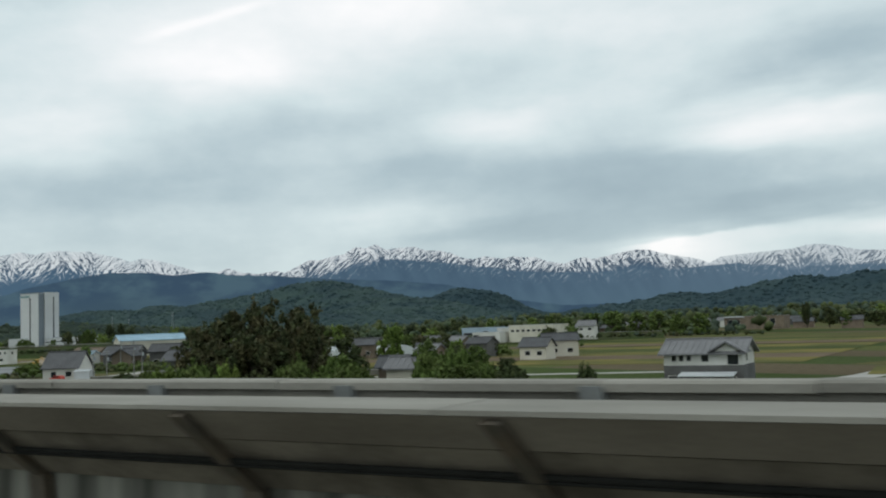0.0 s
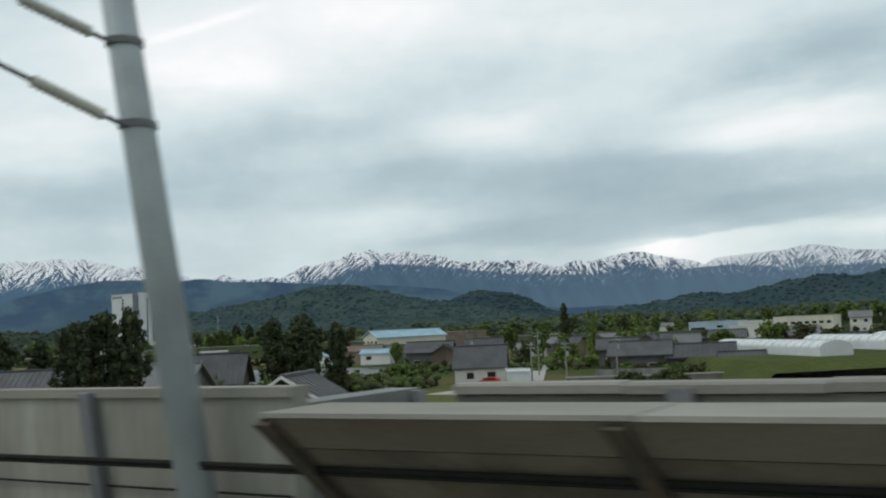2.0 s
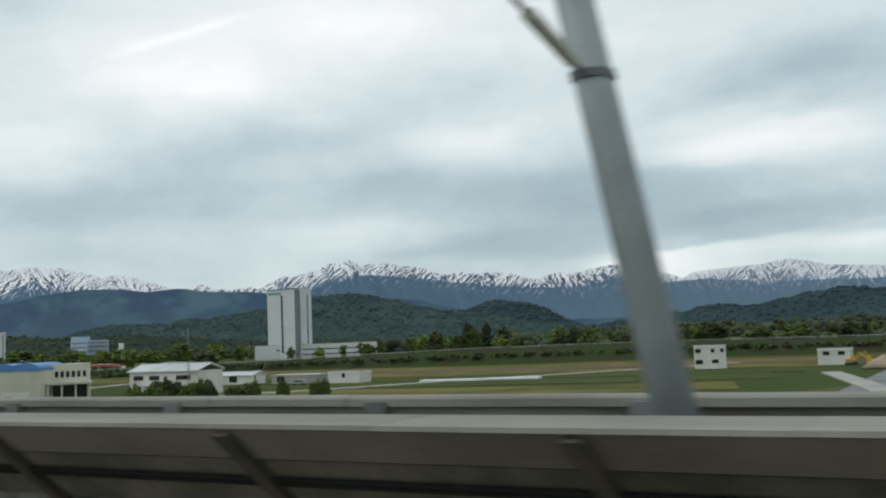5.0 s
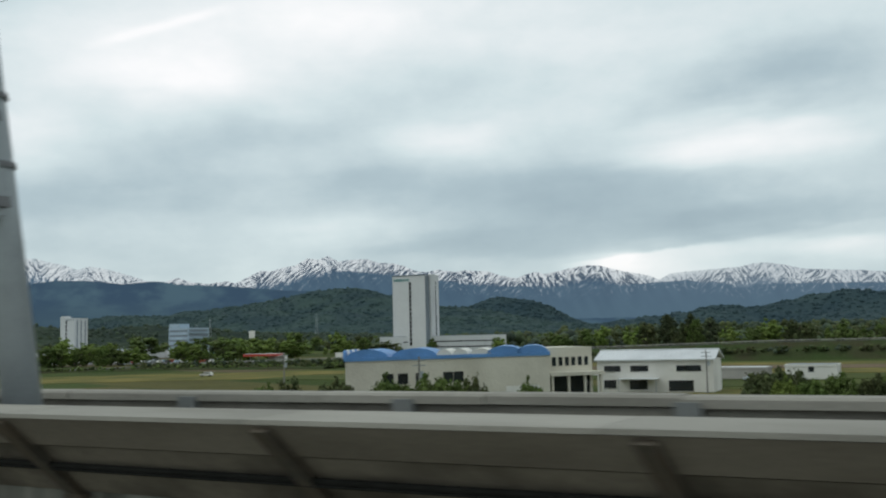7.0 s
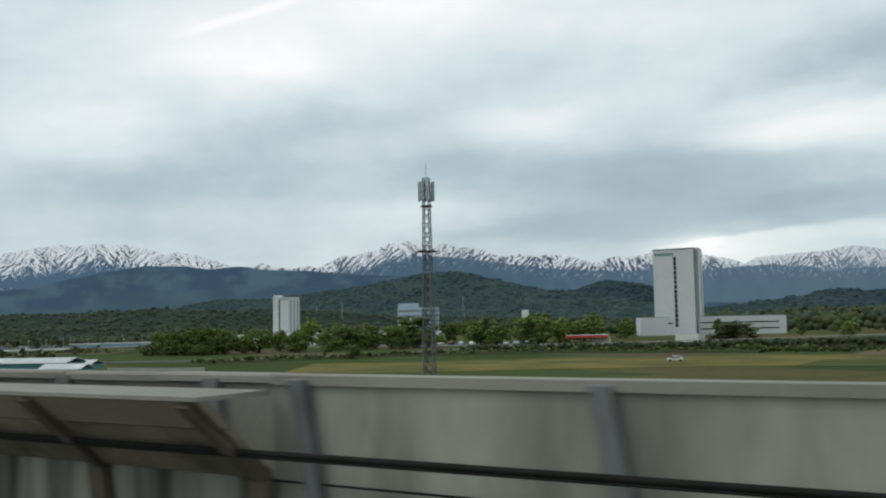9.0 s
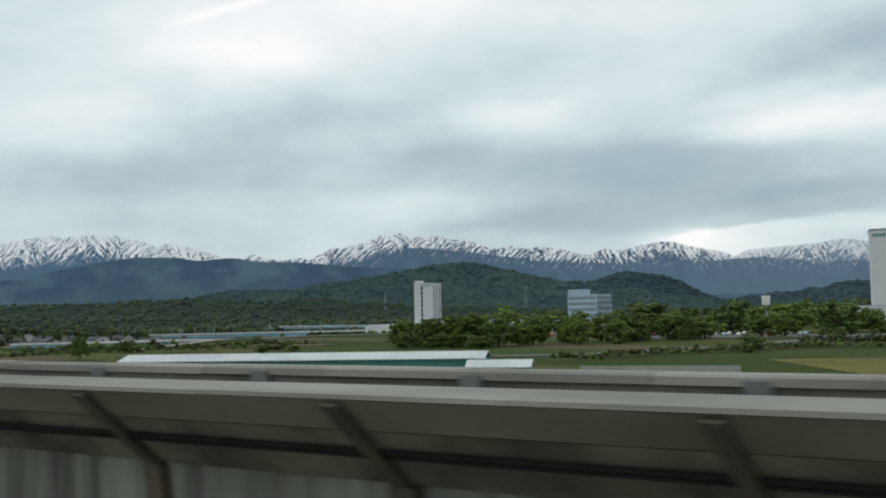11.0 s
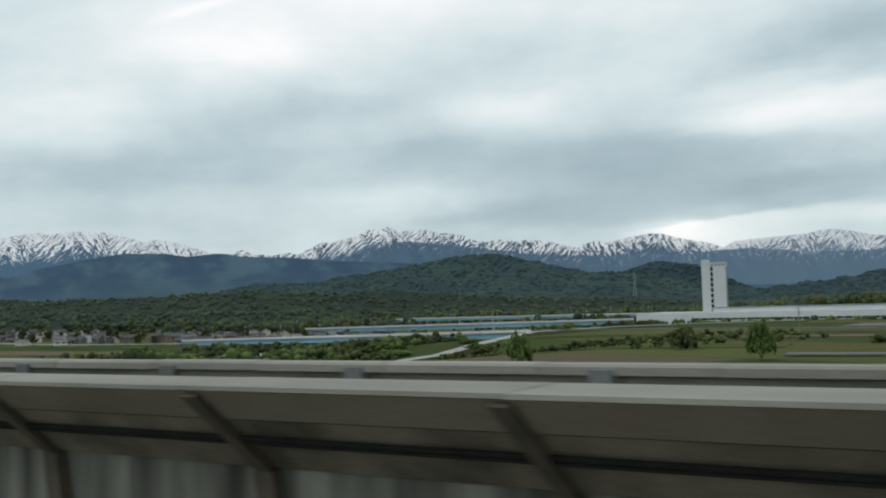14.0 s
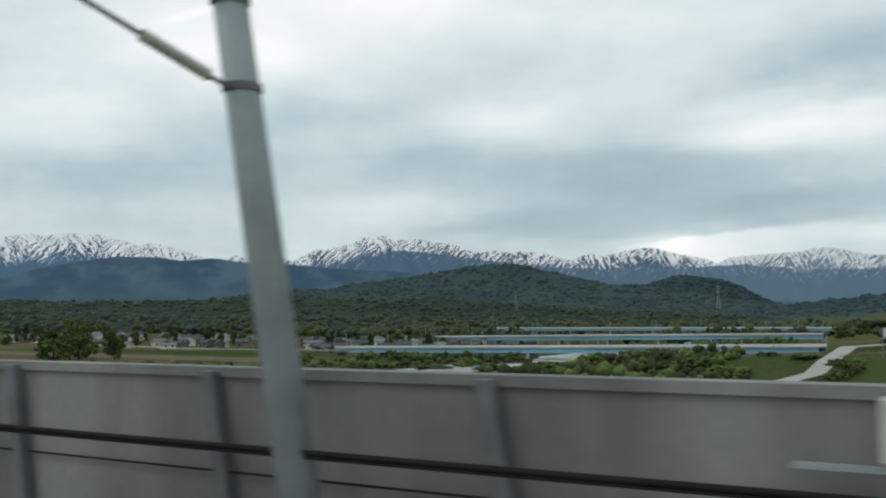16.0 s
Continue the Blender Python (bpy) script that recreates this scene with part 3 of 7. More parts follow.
def leaning(bm, lean, z0):
    """Tips what stands upright along the track, about the height z0."""
    for v in bm.verts:
        v.co.x -= (v.co.z - z0) * lean
    return bm


def leaning_me(me, lean):
    me.transform(Matrix(((1, 0, -lean, 0), (0, 1, 0, 0), (0, 0, 1, 0), (0, 0, 0, 1))))


def rib_places(x0, x1, phase):
    lo, hi = min(x0, x1), max(x0, x1)
    k = math.ceil((lo + 0.05 - phase) / PITCH)
    while k * PITCH + phase < hi - 0.05:
        yield k * PITCH + phase
        k += 1


def slabs(name, section, lo, hi, length, jitter, root):
    """Cast slabs laid end to end with thin joints, none quite level with the next."""
    n = max(1, round((hi - lo) / length))
    step = (hi - lo) / n
    rng = random.Random(int(lo * 10))
    first = part(name, prism(bmesh.new(), section, 0.006, step - 0.006), "concrete_slab", root)
    for k in range(n):
        slab = first if k == 0 else new(name, first.data)
        slab.parent = root
        slab.location = (lo + k * step, rng.uniform(-jitter, jitter), rng.uniform(-0.2, 1.0) * jitter)


def barrier_section(x0, x1, phase, name):
    """A sloped board that leans over the track under a flat ledge, on steel ribs, with the outer parapet behind."""
    lo, hi = min(x0, x1), max(x0, x1)
    root = thing(name, Matrix.Translation((0, 0, RISE)), "concrete snow barrier leaning over the track on dark steel ribs", "barrier", "parapet stretches", "structure")
    slabs("ledge_slab", [(6.03, 11.188), (6.92, 11.193), (6.92, 11.14), (6.03, 11.150)], lo, hi, 3.0, 0.005, root)
    part("upper_board", prism(bmesh.new(), [(6.05, 11.147), (6.17, 11.142), (6.46, 10.885), (6.33, 10.885)], lo, hi), "panel_board", root)
    part("lower_board", prism(bmesh.new(), [(6.365, 10.875), (6.47, 10.875), (6.98, 10.39), (6.86, 10.39)], lo, hi), "panel_stained", root)
    part("base_wall", prism(bmesh.new(), [(6.90, 10.388), (7.1, 10.388), (7.1, 9.0), (6.90, 9.0)], lo, hi), "concrete_stained", root, "streaked concrete base wall")
    part("outer_wall", prism(bmesh.new(), [(9.12, 11.08), (9.32, 11.08), (9.32, 9.0), (9.12, 9.0)], lo, hi), "concrete_dark", root)
    slabs("coping_slab", [(9.06, 11.165), (9.09, 11.19), (9.36, 11.195), (9.38, 11.17), (9.38, 11.084), (9.06, 11.084)], lo, hi, 2.0, 0.012, root)
    rib_me = post_me = None
    places = [x for x in rib_places(x0, x1, phase) if min(abs(x - lo), abs(x - hi)) > 0.5]
    places += [e for e, q in ((lo + 0.1, lo), (hi - 0.1, hi)) if any(k == "plain" and q in (a, b) for a, b, k, _ in STRETCHES)]
    for x in places:
        if rib_me is None:
            bm = prism(bmesh.new(), [(5.99, 11.10), (6.12, 11.138), (6.93, 10.45), (6.84, 10.32), (6.78, 10.36)], -0.07, 0.07)
            box(bm, -0.11, 0.11, 6.76, 6.89, 9.0, 10.37)
            rib = part("rib", leaning(bm, LEAN, 10.8), "rib_rust", root, "dark stained steel rib")
            box(b2 := bmesh.new(), -0.12, 0.12, 9.0, 9.12, 9.0, 11.14)
            post = part("post", leaning(b2, LEAN * 0.75, 11.0), "steel_blue", root, "blue-grey steel post")
            rib_me, post_me = rib.data, post.data
        else:
            rib, post = new("rib", rib_me), new("post", post_me)
            rib.parent = post.parent = root
        rib.location, post.location = (x, 0, 0), (x - 0.58, 0, 0)
    return root


def plain_section(x0, x1, phase, name):
    lo, hi = min(x0, x1), max(x0, x1)
    root = thing(name, Matrix.Translation((0, 0, RISE)), "plain grey concrete parapet with steel posts and a pale coping", "parapet", "parapet stretches", "structure")
    hi -= 1.0 if lo < -465 < hi else 0.45      # the wall stops short of the next barrier's boards
    grey = "concrete" if lo > -600 else "concrete_grey"
    part("wall", prism(bmesh.new(), [(7.0, 11.24), (7.22, 11.24), (7.22, 9.0), (7.0, 9.0)], lo, hi), grey, root)
    part("coping", prism(bmesh.new(), [(6.96, 11.33), (7.26, 11.33), (7.26, 11.24), (6.96, 11.24)], lo, hi), "concrete_cap" if lo > -600 else grey, root)
    for z, r in ((10.36, 0.012), (10.93, 0.007))[:2 if -600 < lo < -545 else 1]:
        part("conduit", tube(bmesh.new(), (lo, 6.96, z), (hi, 6.96, z), r, n=6), "rubber", root, "thin black conduit")
    for x in (lo + 0.25, hi - 0.25):
        part("end_panel", boxed(x - 0.2, x + 0.2, 7.2, 9.2, 9.0, 11.16), "steel_blue", root, "blue-grey steel closing panel")
    post_me = None
    for x in rib_places(x0, x1, phase):
        if post_me is None:
            post = part("post", leaning(boxed(-0.075, 0.075, 6.86, 7.0, 9.0, 11.30, bevel=0.01), LEAN, 10.8), "steel_post", root, "dull grey steel post")
            post_me = post.data
        else:
            post = new("post", post_me)
            post.parent = root
        post.location = (x, 0, 0)
    return root


for k, (x0, x1, kind, phase) in enumerate(STRETCHES):
    (barrier_section if kind == "barrier" else plain_section)(x0, x1, phase, "snow_barrier" if kind == "barrier" else "parapet")

# the pair of power cables along the barrier
for dz, r in ((0.0, 0.026), (-0.040, 0.014)):
    bm = bmesh.new()
    ring = None
    for x in np.arange(60, -690, -5.0):
        z = 10.685 + RISE + dz + 0.012 * math.sin(x * 0.21)
        new_ring = [bm.verts.new((x, 6.5 + r * math.cos(a), z + r * math.sin(a))) for a in np.arange(8) * math.pi / 4]
        if ring:
            for i in range(8):
                bm.faces.new((ring[i], ring[(i + 1) % 8], new_ring[(i + 1) % 8], new_ring[i]))
        ring = new_ring
    tagged(part("track_cable", bm, "rubber"), "black rubber-sheathed cable strung along the parapet", "cable", "track cables")


def mast(x, kind="arm", y=6.55):
    root = thing("catenary_mast", Matrix.Translation((x + 4.75 * LEAN - 0.29, y, 9.0 + RISE)), "leaning grey tubular steel catenary mast standing on the viaduct", "mast", "catenary masts")
    wide = 1.22 if kind == "frame" else 1.0
    bm = tube(bmesh.new(), (0, 0, 0), (0, 0, 9.2), 0.178 * wide, 0.150 * wide, 20)
    part("pole", bm, "steel_grey", root, smooth=True)
    for z in (4.85, 5.68):
        part("band", tube(bmesh.new(), (0, 0, z - 0.035), (0, 0, z + 0.035), 0.185 * wide, n=20), "steel_post", root)
    for z, y1, z1 in ((4.82, -2.6, 5.48), (5.65, -2.6, 6.11)):
        arm = part("bracket_arm", tube(bmesh.new(), (0, -0.15, z), (0, y1, z1), 0.026, n=8), "steel_post", root)
        bm = bmesh.new()
        a, b = Vector((0, -0.15, z)), Vector((0, y1, z1))
        q = (b - a).normalized().to_track_quat("Z", "Y").to_matrix()
        ring = None
        for i in range(25):
            p, rr = a.lerp(b, 0.10 + 0.30 * i / 24), (0.04 if i in (0, 24) else 0.066 if i % 2 else 0.046)
            fresh = [bm.verts.new(p + q @ Vector((rr * math.cos(w), rr * math.sin(w), 0))) for w in np.arange(10) * math.pi / 5]
            if ring:
                for w in range(10):
                    bm.faces.new((ring[w], ring[(w + 1) % 10], fresh[(w + 1) % 10], fresh[w]))
            else:
                bm.faces.new(fresh[::-1])
            ring = fresh
        bm.faces.new(ring)
        part("insulator", bm, "insulator", arm, "ribbed cream insulator")
    part("base_plate", boxed(-0.32, 0.32, -0.32, 0.32, 0, 0.06), "steel_grey", root)
    if kind == "frame":
        for z in (4.35, 5.33, 6.5):
            part("cross_channel", boxed(-0.52, 0.52, -0.42, -0.26, z - 0.06, z + 0.06), "steel_post", root, "dark steel channel")
        for x1 in (-0.42, 0.42):
            part("frame_rod", tube(bmesh.new(), (x1, -0.34, 4.2), (x1, -0.34, 6.9), 0.045, n=8), "steel_grey", root)
    for piece in root.children_recursive:
        leaning_me(piece.data, LEAN)
    return root


for x, kind in ((-27.55, "arm"), (-56, "arm"), (-85.95, "arm"), (-113.5, "arm"), (-139.0, "arm"), (-173, "arm"), (-200, "arm"), (-228, "arm"), (-255.33, "frame"),
                (-286.05, "frame"), (-328.4, "arm"), (-350, "arm"), (-378, "arm"), (-406, "arm"), (-433.5, "arm"), (-463.6, "arm"), (-489.5, "arm"), (-509, "arm"),
                (-529, "arm"), (-549.5, "arm"), (-586, "arm"), (-610, "arm"), (-637.85, "arm"), (-668, "arm")):
    plain = any(x1 < x < x0 for x0, x1, k, phase in STRETCHES if k == "plain")
    mast(x, kind, 6.55 if plain else 7.45)
# feeder wires that leave the line from one mast and climb away over the parapet
for z0, z1, x1 in ((0.55, 16.6, -272.0), (0.86, 17.6, -273.5), (0.92, 18.0, -274.0)):
    bm = bmesh.new()
    tube(bm, (-328.3, 6.1, EYE_Z + z0 - 0.06), (x1, 28.0, EYE_Z + z1 + 0.9), 0.0065, n=6)
    tagged(part("feeder_wire", bm, "steel_grey"), "thin grey feeder wire climbing away from the mast", "wire", "feeder wires")
cabinet = thing("relay_cabinet", Matrix.Translation((-632.62, 6.78, 10.86 + RISE)), "white relay cabinet fixed to the grey parapet", "cabinet")
part("body", boxed(-0.34, 0.34, -0.12, 0.12, 0, 0.42, bevel=0.02), "white_wall", cabinet)
part("door", boxed(-0.30, 0.30, -0.135, -0.121, 0.04, 0.38), "white_wall", cabinet)
part("bracket", boxed(-0.9, 0.3, -0.02, 0.12, -0.06, -0.03), "steel_grey", cabinet)

# ---- wooded hills ----
def ridge_height(spine, x, y, width):
    """Height of a rounded ridge along a spine of (x, y, height) points."""
    best = 0.0
    for (xa, ya, ha), (xb, yb, hb) in zip(spine[:-1], spine[1:]):
        ux, uy = xb - xa, yb - ya
        t = min(1.0, max(0.0, ((x - xa) * ux + (y - ya) * uy) / (ux * ux + uy * uy)))
        d2 = ((x - xa - t * ux) ** 2 + (y - ya - t * uy) ** 2) / width ** 2
        best = max(best, (ha + t * (hb - ha)) * math.exp(-d2))
    return best


def hill(name, spine, width, step, mat, label, rough=0.25, trees=0, tree_size=9.0, seed=1):
    pad = width * 1.9
    xs = np.arange(min(p[0] for p in spine) - pad, max(p[0] for p in spine) + pad, step)
    ys = np.arange(min(p[1] for p in spine) - pad, max(p[1] for p in spine) + pad * 0.8, step)

    def height(x, y):
        h = ridge_height(spine, x, y, width)
        n = noise.fractal(Vector((x, y, seed * 91.0)) / (width * 0.8), 1.0, 2.1, 5)
        h *= 1.0 + rough * n
        if h > 4:
            h += step * (0.26 * noise.noise(Vector((x, y, 3.0)) / (step * 1.25)) + 0.40 * noise.noise(Vector((x, y, 8.0)) / (step * 3.1)))
        return ground_z(x, y) - 3.0 + h
    ob = sheet(name, xs, ys, height, mat)
    ob.matrix_basis = LAND.copy()
    tagged(ob, label, "hill", kind="structure")
    if trees:
        rng = random.Random(seed)
        spots = []
        while len(spots) < trees:
            x, y = rng.uniform(xs[0], xs[-1]), rng.uniform(ys[0], ys[-1])
            if height(x, y) - ground_z(x, y) > 4:
                spots.append((x, y, height(x, y), tree_size * rng.uniform(0.55, 1.35)))
        woods(name, spots, seed, (mat,) if mat in ("forest_far_haze", "forest_blue_haze") else ("forest_tree_dark", "forest_tree_light"))
    return ob


def ico(level):
    bm = bmesh.new()
    bmesh.ops.create_icosphere(bm, subdivisions=level, radius=1.0)
    v = np.array([p.co[:] for p in bm.verts])
    f = np.array([[q.index for q in p.verts] for p in bm.faces])
    bm.free()
    return v, f


ICO1 = ico(1)


def joined(name, chunks, mat):
    """One mesh from (vertices, faces) chunks."""
    verts, faces, n = [], [], 0
    for v, f in chunks:
        verts.append(v)
        faces.append(np.asarray(f) + n)
        n += len(v)
    me = bpy.data.meshes.new(name)
    me.from_pydata(np.concatenate(verts).tolist(), [], [list(map(int, q)) for part_faces in faces for q in part_faces])
    me.materials.append(M[mat])
    return me


def woods(name, spots, seed, mats=("forest_tree_dark", "forest_tree_light")):
    rng = np.random.RandomState(seed)
    for k, mat in enumerate(mats):
        chunks = []
        for i, (x, y, z, s) in enumerate(spots):
            if len(mats) > 1 and (i * 7 % 10 < 7) != (k == 0):
                continue
            v = ICO1[0] * (1 + rng.uniform(-0.22, 0.22, (len(ICO1[0]), 1)))
            tall = rng.uniform(0.5, 1.0)
            chunks.append((v * (s * 0.5, s * 0.5, s * 0.5 * tall) + (x, y, z + s * (0.16 if len(mats) > 1 else -0.16) * tall), ICO1[1]))
        ob = new("woodland", joined("woodland", chunks, mat))
        ob.data.polygons.foreach_set("use_smooth", [True] * len(ob.data.polygons))
        ob.matrix_basis = LAND.copy()
        tagged(ob, "dense mixed woodland of dark cedars and fresh green broadleaf trees", "woodland", "hill woods", "stuff")


M["forest_tree_dark"] = material("forest_tree_dark", (0.034, 0.052, 0.036), 0.95, spread=0.3, scale=0.02, fine=0.5, second=(0.046, 0.064, 0.038), bump=0.3, island=0.35)
M["forest_tree_light"] = material("forest_tree_light", (0.036, 0.056, 0.030), 0.95, spread=0.3, scale=0.02, fine=0.5, second=(0.058, 0.082, 0.034), bump=0.3, island=0.35)
# these two leaf colours also have the blue of haze mixed in
M["cedar_far_haze"] = material("cedar_far_haze", (0.043, 0.078, 0.070), 0.95, spread=0.2, scale=0.008, fine=0.2, second=(0.037, 0.069, 0.068), bump=0.2)
M["leaf_far_haze"] = material("leaf_far_haze", (0.050, 0.088, 0.070), 0.95, spread=0.2, scale=0.008, fine=0.2, second=(0.042, 0.076, 0.068), bump=0.2)
hill("broad_wooded_hill", [(-4700, 4700, 150), (-3900, 4500, 205), (-3505, 4352, 240), (-3250, 4300, 225), (-2900, 4150, 150), (-2500, 3900, 100), (-2200, 3750, 45)], 420, 15, "forest_far_haze",
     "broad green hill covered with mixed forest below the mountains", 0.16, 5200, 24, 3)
hill("round_dark_hill", [(-2680, 4250, 105), (-2460, 4161, 158), (-2330, 4150, 140)], 230, 13, "forest_blue_haze", "round dark hill covered with cedar forest", 0.10, 2200, 19, 5)
hill("long_wooded_ridge", [(-1850, 4900, 60), (-1577, 4986, 105), (-931, 5133, 135), (-100, 5250, 150), (800, 5300, 150)], 330, 18, "forest_blue_haze",
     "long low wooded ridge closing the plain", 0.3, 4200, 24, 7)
hill("valley_spur", [(-3700, 3050, 110), (-2900, 2850, 112), (-2450, 2850, 84), (-2000, 2900, 30)], 330, 10, "forest_far_haze",
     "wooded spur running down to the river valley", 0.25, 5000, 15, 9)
hill("river_terrace", [(-4600, 2300, 70), (-3600, 1850, 56), (-2700, 1500, 46), (-2250, 1500, 44), (-1980, 1750, 32), (-1850, 2100, 22)], 230, 8, "forest_near",
     "wooded river terrace of cedars and broadleaf trees", 0.3, 5200, 9.0, 11)
hill("near_wooded_bank", [(-2600, 900, 26), (-2150, 880, 22), (-1850, 1050, 18)], 110, 9, "forest_near",
     "low wooded bank behind the village", 0.3, 2000, 7.5, 13)


# ---- trees: tapered trunk with limbs, crown of many clumps and leaves ----
def tree_parts(kind, seed, near):
    """Wood and crown of one tree ten units high; trees that stand near get more and smaller clumps, and more loose leaves."""
    rng = np.random.RandomState(seed)
    clumps = []
    some = (lambda n: n) if near else (lambda n: int(n * 0.45))
    big = 1.0 if near else 1.62
    bm = bmesh.new()
    if kind in ("broad", "wide"):
        spread = 4.0 if kind == "broad" else 5.2
        tube(bm, (0, 0, -0.3), (0.1, 0, 3.0), 0.34, 0.24, 8)
        for k in range(7):
            a, e = 2 * math.pi * k / 7 + rng.uniform(-0.3, 0.3), rng.uniform(0.5, 1.1)
            tip = (spread * 0.6 * math.cos(a), spread * 0.6 * math.sin(a), 3.0 + 4.0 * e)
            tube(bm, (0.1, 0, rng.uniform(1.8, 3.0)), tip, 0.15, 0.04, 6)
        # a few lobes give the crown an uneven outline with gaps between them
        lobes = []
        for _ in range(17):
            z = rng.uniform(1.5, 8.4)
            reach = spread * 0.68 * math.sqrt(max(0.05, 1 - ((z - 4.2) / 5.2) ** 2))
            a, r = rng.uniform(0, 6.283), reach * math.sqrt(rng.uniform(0.05, 1))
            lobes.append((r * math.cos(a), r * math.sin(a), z, rng.uniform(1.2, 2.2)))
        for k in range(some(210)):
            lx, ly, lz, lr = lobes[k % len(lobes)]
            d = rng.normal(size=3)
            d /= np.linalg.norm(d)
            clumps.append((np.array((lx, ly, lz)) + d * lr * rng.uniform(0.5, 1.0) * (1, 1, 0.8), rng.uniform(0.36, 0.68) * big))
    elif kind == "pine":
        tube(bm, (0, 0, -0.3), (0.2, 0.1, 9.3), 0.24, 0.06, 8)
        for k in range(some(150)):
            z = 2.0 + 7.9 * (k / some(150)) + rng.uniform(-0.25, 0.25)
            u = min(1.0, max(0.0, (z - 1.6) / 8.3))
            r = (2.5 * math.sin(math.pi * min(1.0, 0.16 + 0.80 * u)) ** 0.7 + 0.2) * rng.uniform(0.3, 1.0) * (1 + 0.28 * math.sin(z * 3.1 + seed))
            a = k * 2.4 + rng.uniform(-0.4, 0.4)
            if k % 3 == 0:
                tube(bm, (0, 0, z - 0.3), (r * math.cos(a), r * math.sin(a), z), 0.05, 0.02, 5)
            clumps.append((np.array((r * math.cos(a), r * math.sin(a), z)) + rng.uniform(-0.35, 0.35, 3), rng.uniform(0.40, 0.72) * big))
    elif kind == "cypress":
        tube(bm, (0, 0, -0.3), (0, 0, 9.0), 0.2, 0.04, 8)
        for k in range(some(110)):
            z = 0.8 + 9.2 * (k / some(110))
            r = 1.45 * (1 - (z / 10.3) ** 1.8) * rng.uniform(0.5, 1.0)
            a = k * 2.4
            clumps.append((np.array((r * math.cos(a), r * math.sin(a), z)), rng.uniform(0.32, 0.6) * big))
    else:
        tube(bm, (0, 0, -0.3), (0, 0, 2.4), 0.12, 0.05, 6)
        for k in range(6):
            a = k * 1.05
            tube(bm, (0, 0, 0.2), (3 * math.cos(a), 3 * math.sin(a), 3.0), 0.09, 0.03, 5)
        for k in range(some(170)):
            a, r = rng.uniform(0, 6.283), 4.5 * math.sqrt(rng.uniform(0, 1))
            top = 4.6 * math.sqrt(1 - (r / 4.9) ** 2) * (0.80 + 0.30 * math.sin(a * 3 + seed) * math.cos(r * 1.3 + seed))
            clumps.append((np.array((r * math.cos(a), r * math.sin(a), 0.4 + top * rng.uniform(0.25, 1.0) ** 0.5)), rng.uniform(0.42, 0.8) * big))
    chunks = []
    for p, r in clumps:
        v = ICO1[0] * (1 + rng.uniform(-0.32, 0.32, (len(ICO1[0]), 1)))
        chunks.append((v * (r * 0.74, r * 0.74, r * 0.6) + p, ICO1[1]))
        # loose leaves and sprays round each clump break its outline
        for _ in range(12 if near else 4):
            d = rng.normal(size=3)
            d /= np.linalg.norm(d)
            c = p + d * r * rng.uniform(0.6, 1.4)
            u, w = rng.normal(size=3), rng.normal(size=3)
            u, w = u / np.linalg.norm(u) * 0.30 * big, w / np.linalg.norm(w) * 0.22 * big
            chunks.append((np.array((c - u, c + w, c + u, c - w)), [(0, 1, 2), (0, 2, 3)]))
    return bm, chunks


TREE_LABELS = {"broad": "broadleaf tree with a dense uneven crown", "wide": "spreading broadleaf tree with a lobed crown", "pine": "dark conifer with a ragged layered crown",
               "cypress": "slim dark pointed cypress", "bush": "rounded leafy bush"}
PROTO = {}


def tree(kind, leaf, x, y, height, wide=1.0, z=None, group="trees of the plain", turn=None):
    near = y < 235 and x > -680 or y < 375 and -1000 < x < -850 or height > 17.5
    variant = (kind, leaf, near, int(abs(x * 7 + y * 3)) % 3)
    word = {"leaf_dark": "dark green ", "leaf_mid": "mid green ", "leaf_light": "fresh yellow-green ", "leaf_pine": "blackish green ", "leaf_bronze": "bronze-tipped "}[leaf]
    rng = random.Random(int(x * 13 + y * 7))
    base = at(x, y, z, rng.uniform(0, 360) if turn is None else turn) @ Matrix.Diagonal((height / 10 * wide, height / 10 * wide, height / 10, 1))
    if variant not in PROTO:
        root = thing("bush" if kind == "bush" else "tree", base, word + TREE_LABELS[kind] + " beside the fields", "bush" if kind == "bush" else "tree", group)
        bm, chunks = tree_parts(kind, 17 + 31 * len(PROTO), near)
        part("trunk", bm, "bark", root)
        crown = new("crown", joined("crown", chunks, leaf))
        crown.parent = root
        PROTO[variant] = root
        return root
    src = PROTO[variant]
    made = copy_thing(src, Matrix())
    made.matrix_basis = base
    tagged(made, group=group)
    return made


# ---- belts of trees and scrub that nobody could count ----
def clumps_stuff(name, spots, seed, mats, label, category, group, per=5):
    """Trees or bushes as several lobes each, sorted over two leaf colours."""
    rng = np.random.RandomState(seed)
    buckets = [[] for _ in mats]
    for i, (x, y, z, s) in enumerate(spots):
        k = i * 7 % 10 * len(mats) // 10
        for _ in range(per):
            d = rng.uniform(-0.5, 0.5, 3) * (s, s, s * 0.7)
            v = ICO1[0] * (1 + rng.uniform(-0.25, 0.25, (len(ICO1[0]), 1)))
            r = s * rng.uniform(0.24, 0.42)
            buckets[k].append((v * (r, r, r * rng.uniform(0.7, 1.1)) + (x + d[0], y + d[1], z + s * 0.45 + d[2]), ICO1[1]))
    for mat, chunks in zip(mats, buckets):
        ob = new(name, joined(name, chunks, mat))
        ob.data.polygons.foreach_set("use_smooth", [True] * len(ob.data.polygons))
        ob.matrix_basis = LAND.copy()
        tagged(ob, label, category, group, "stuff")


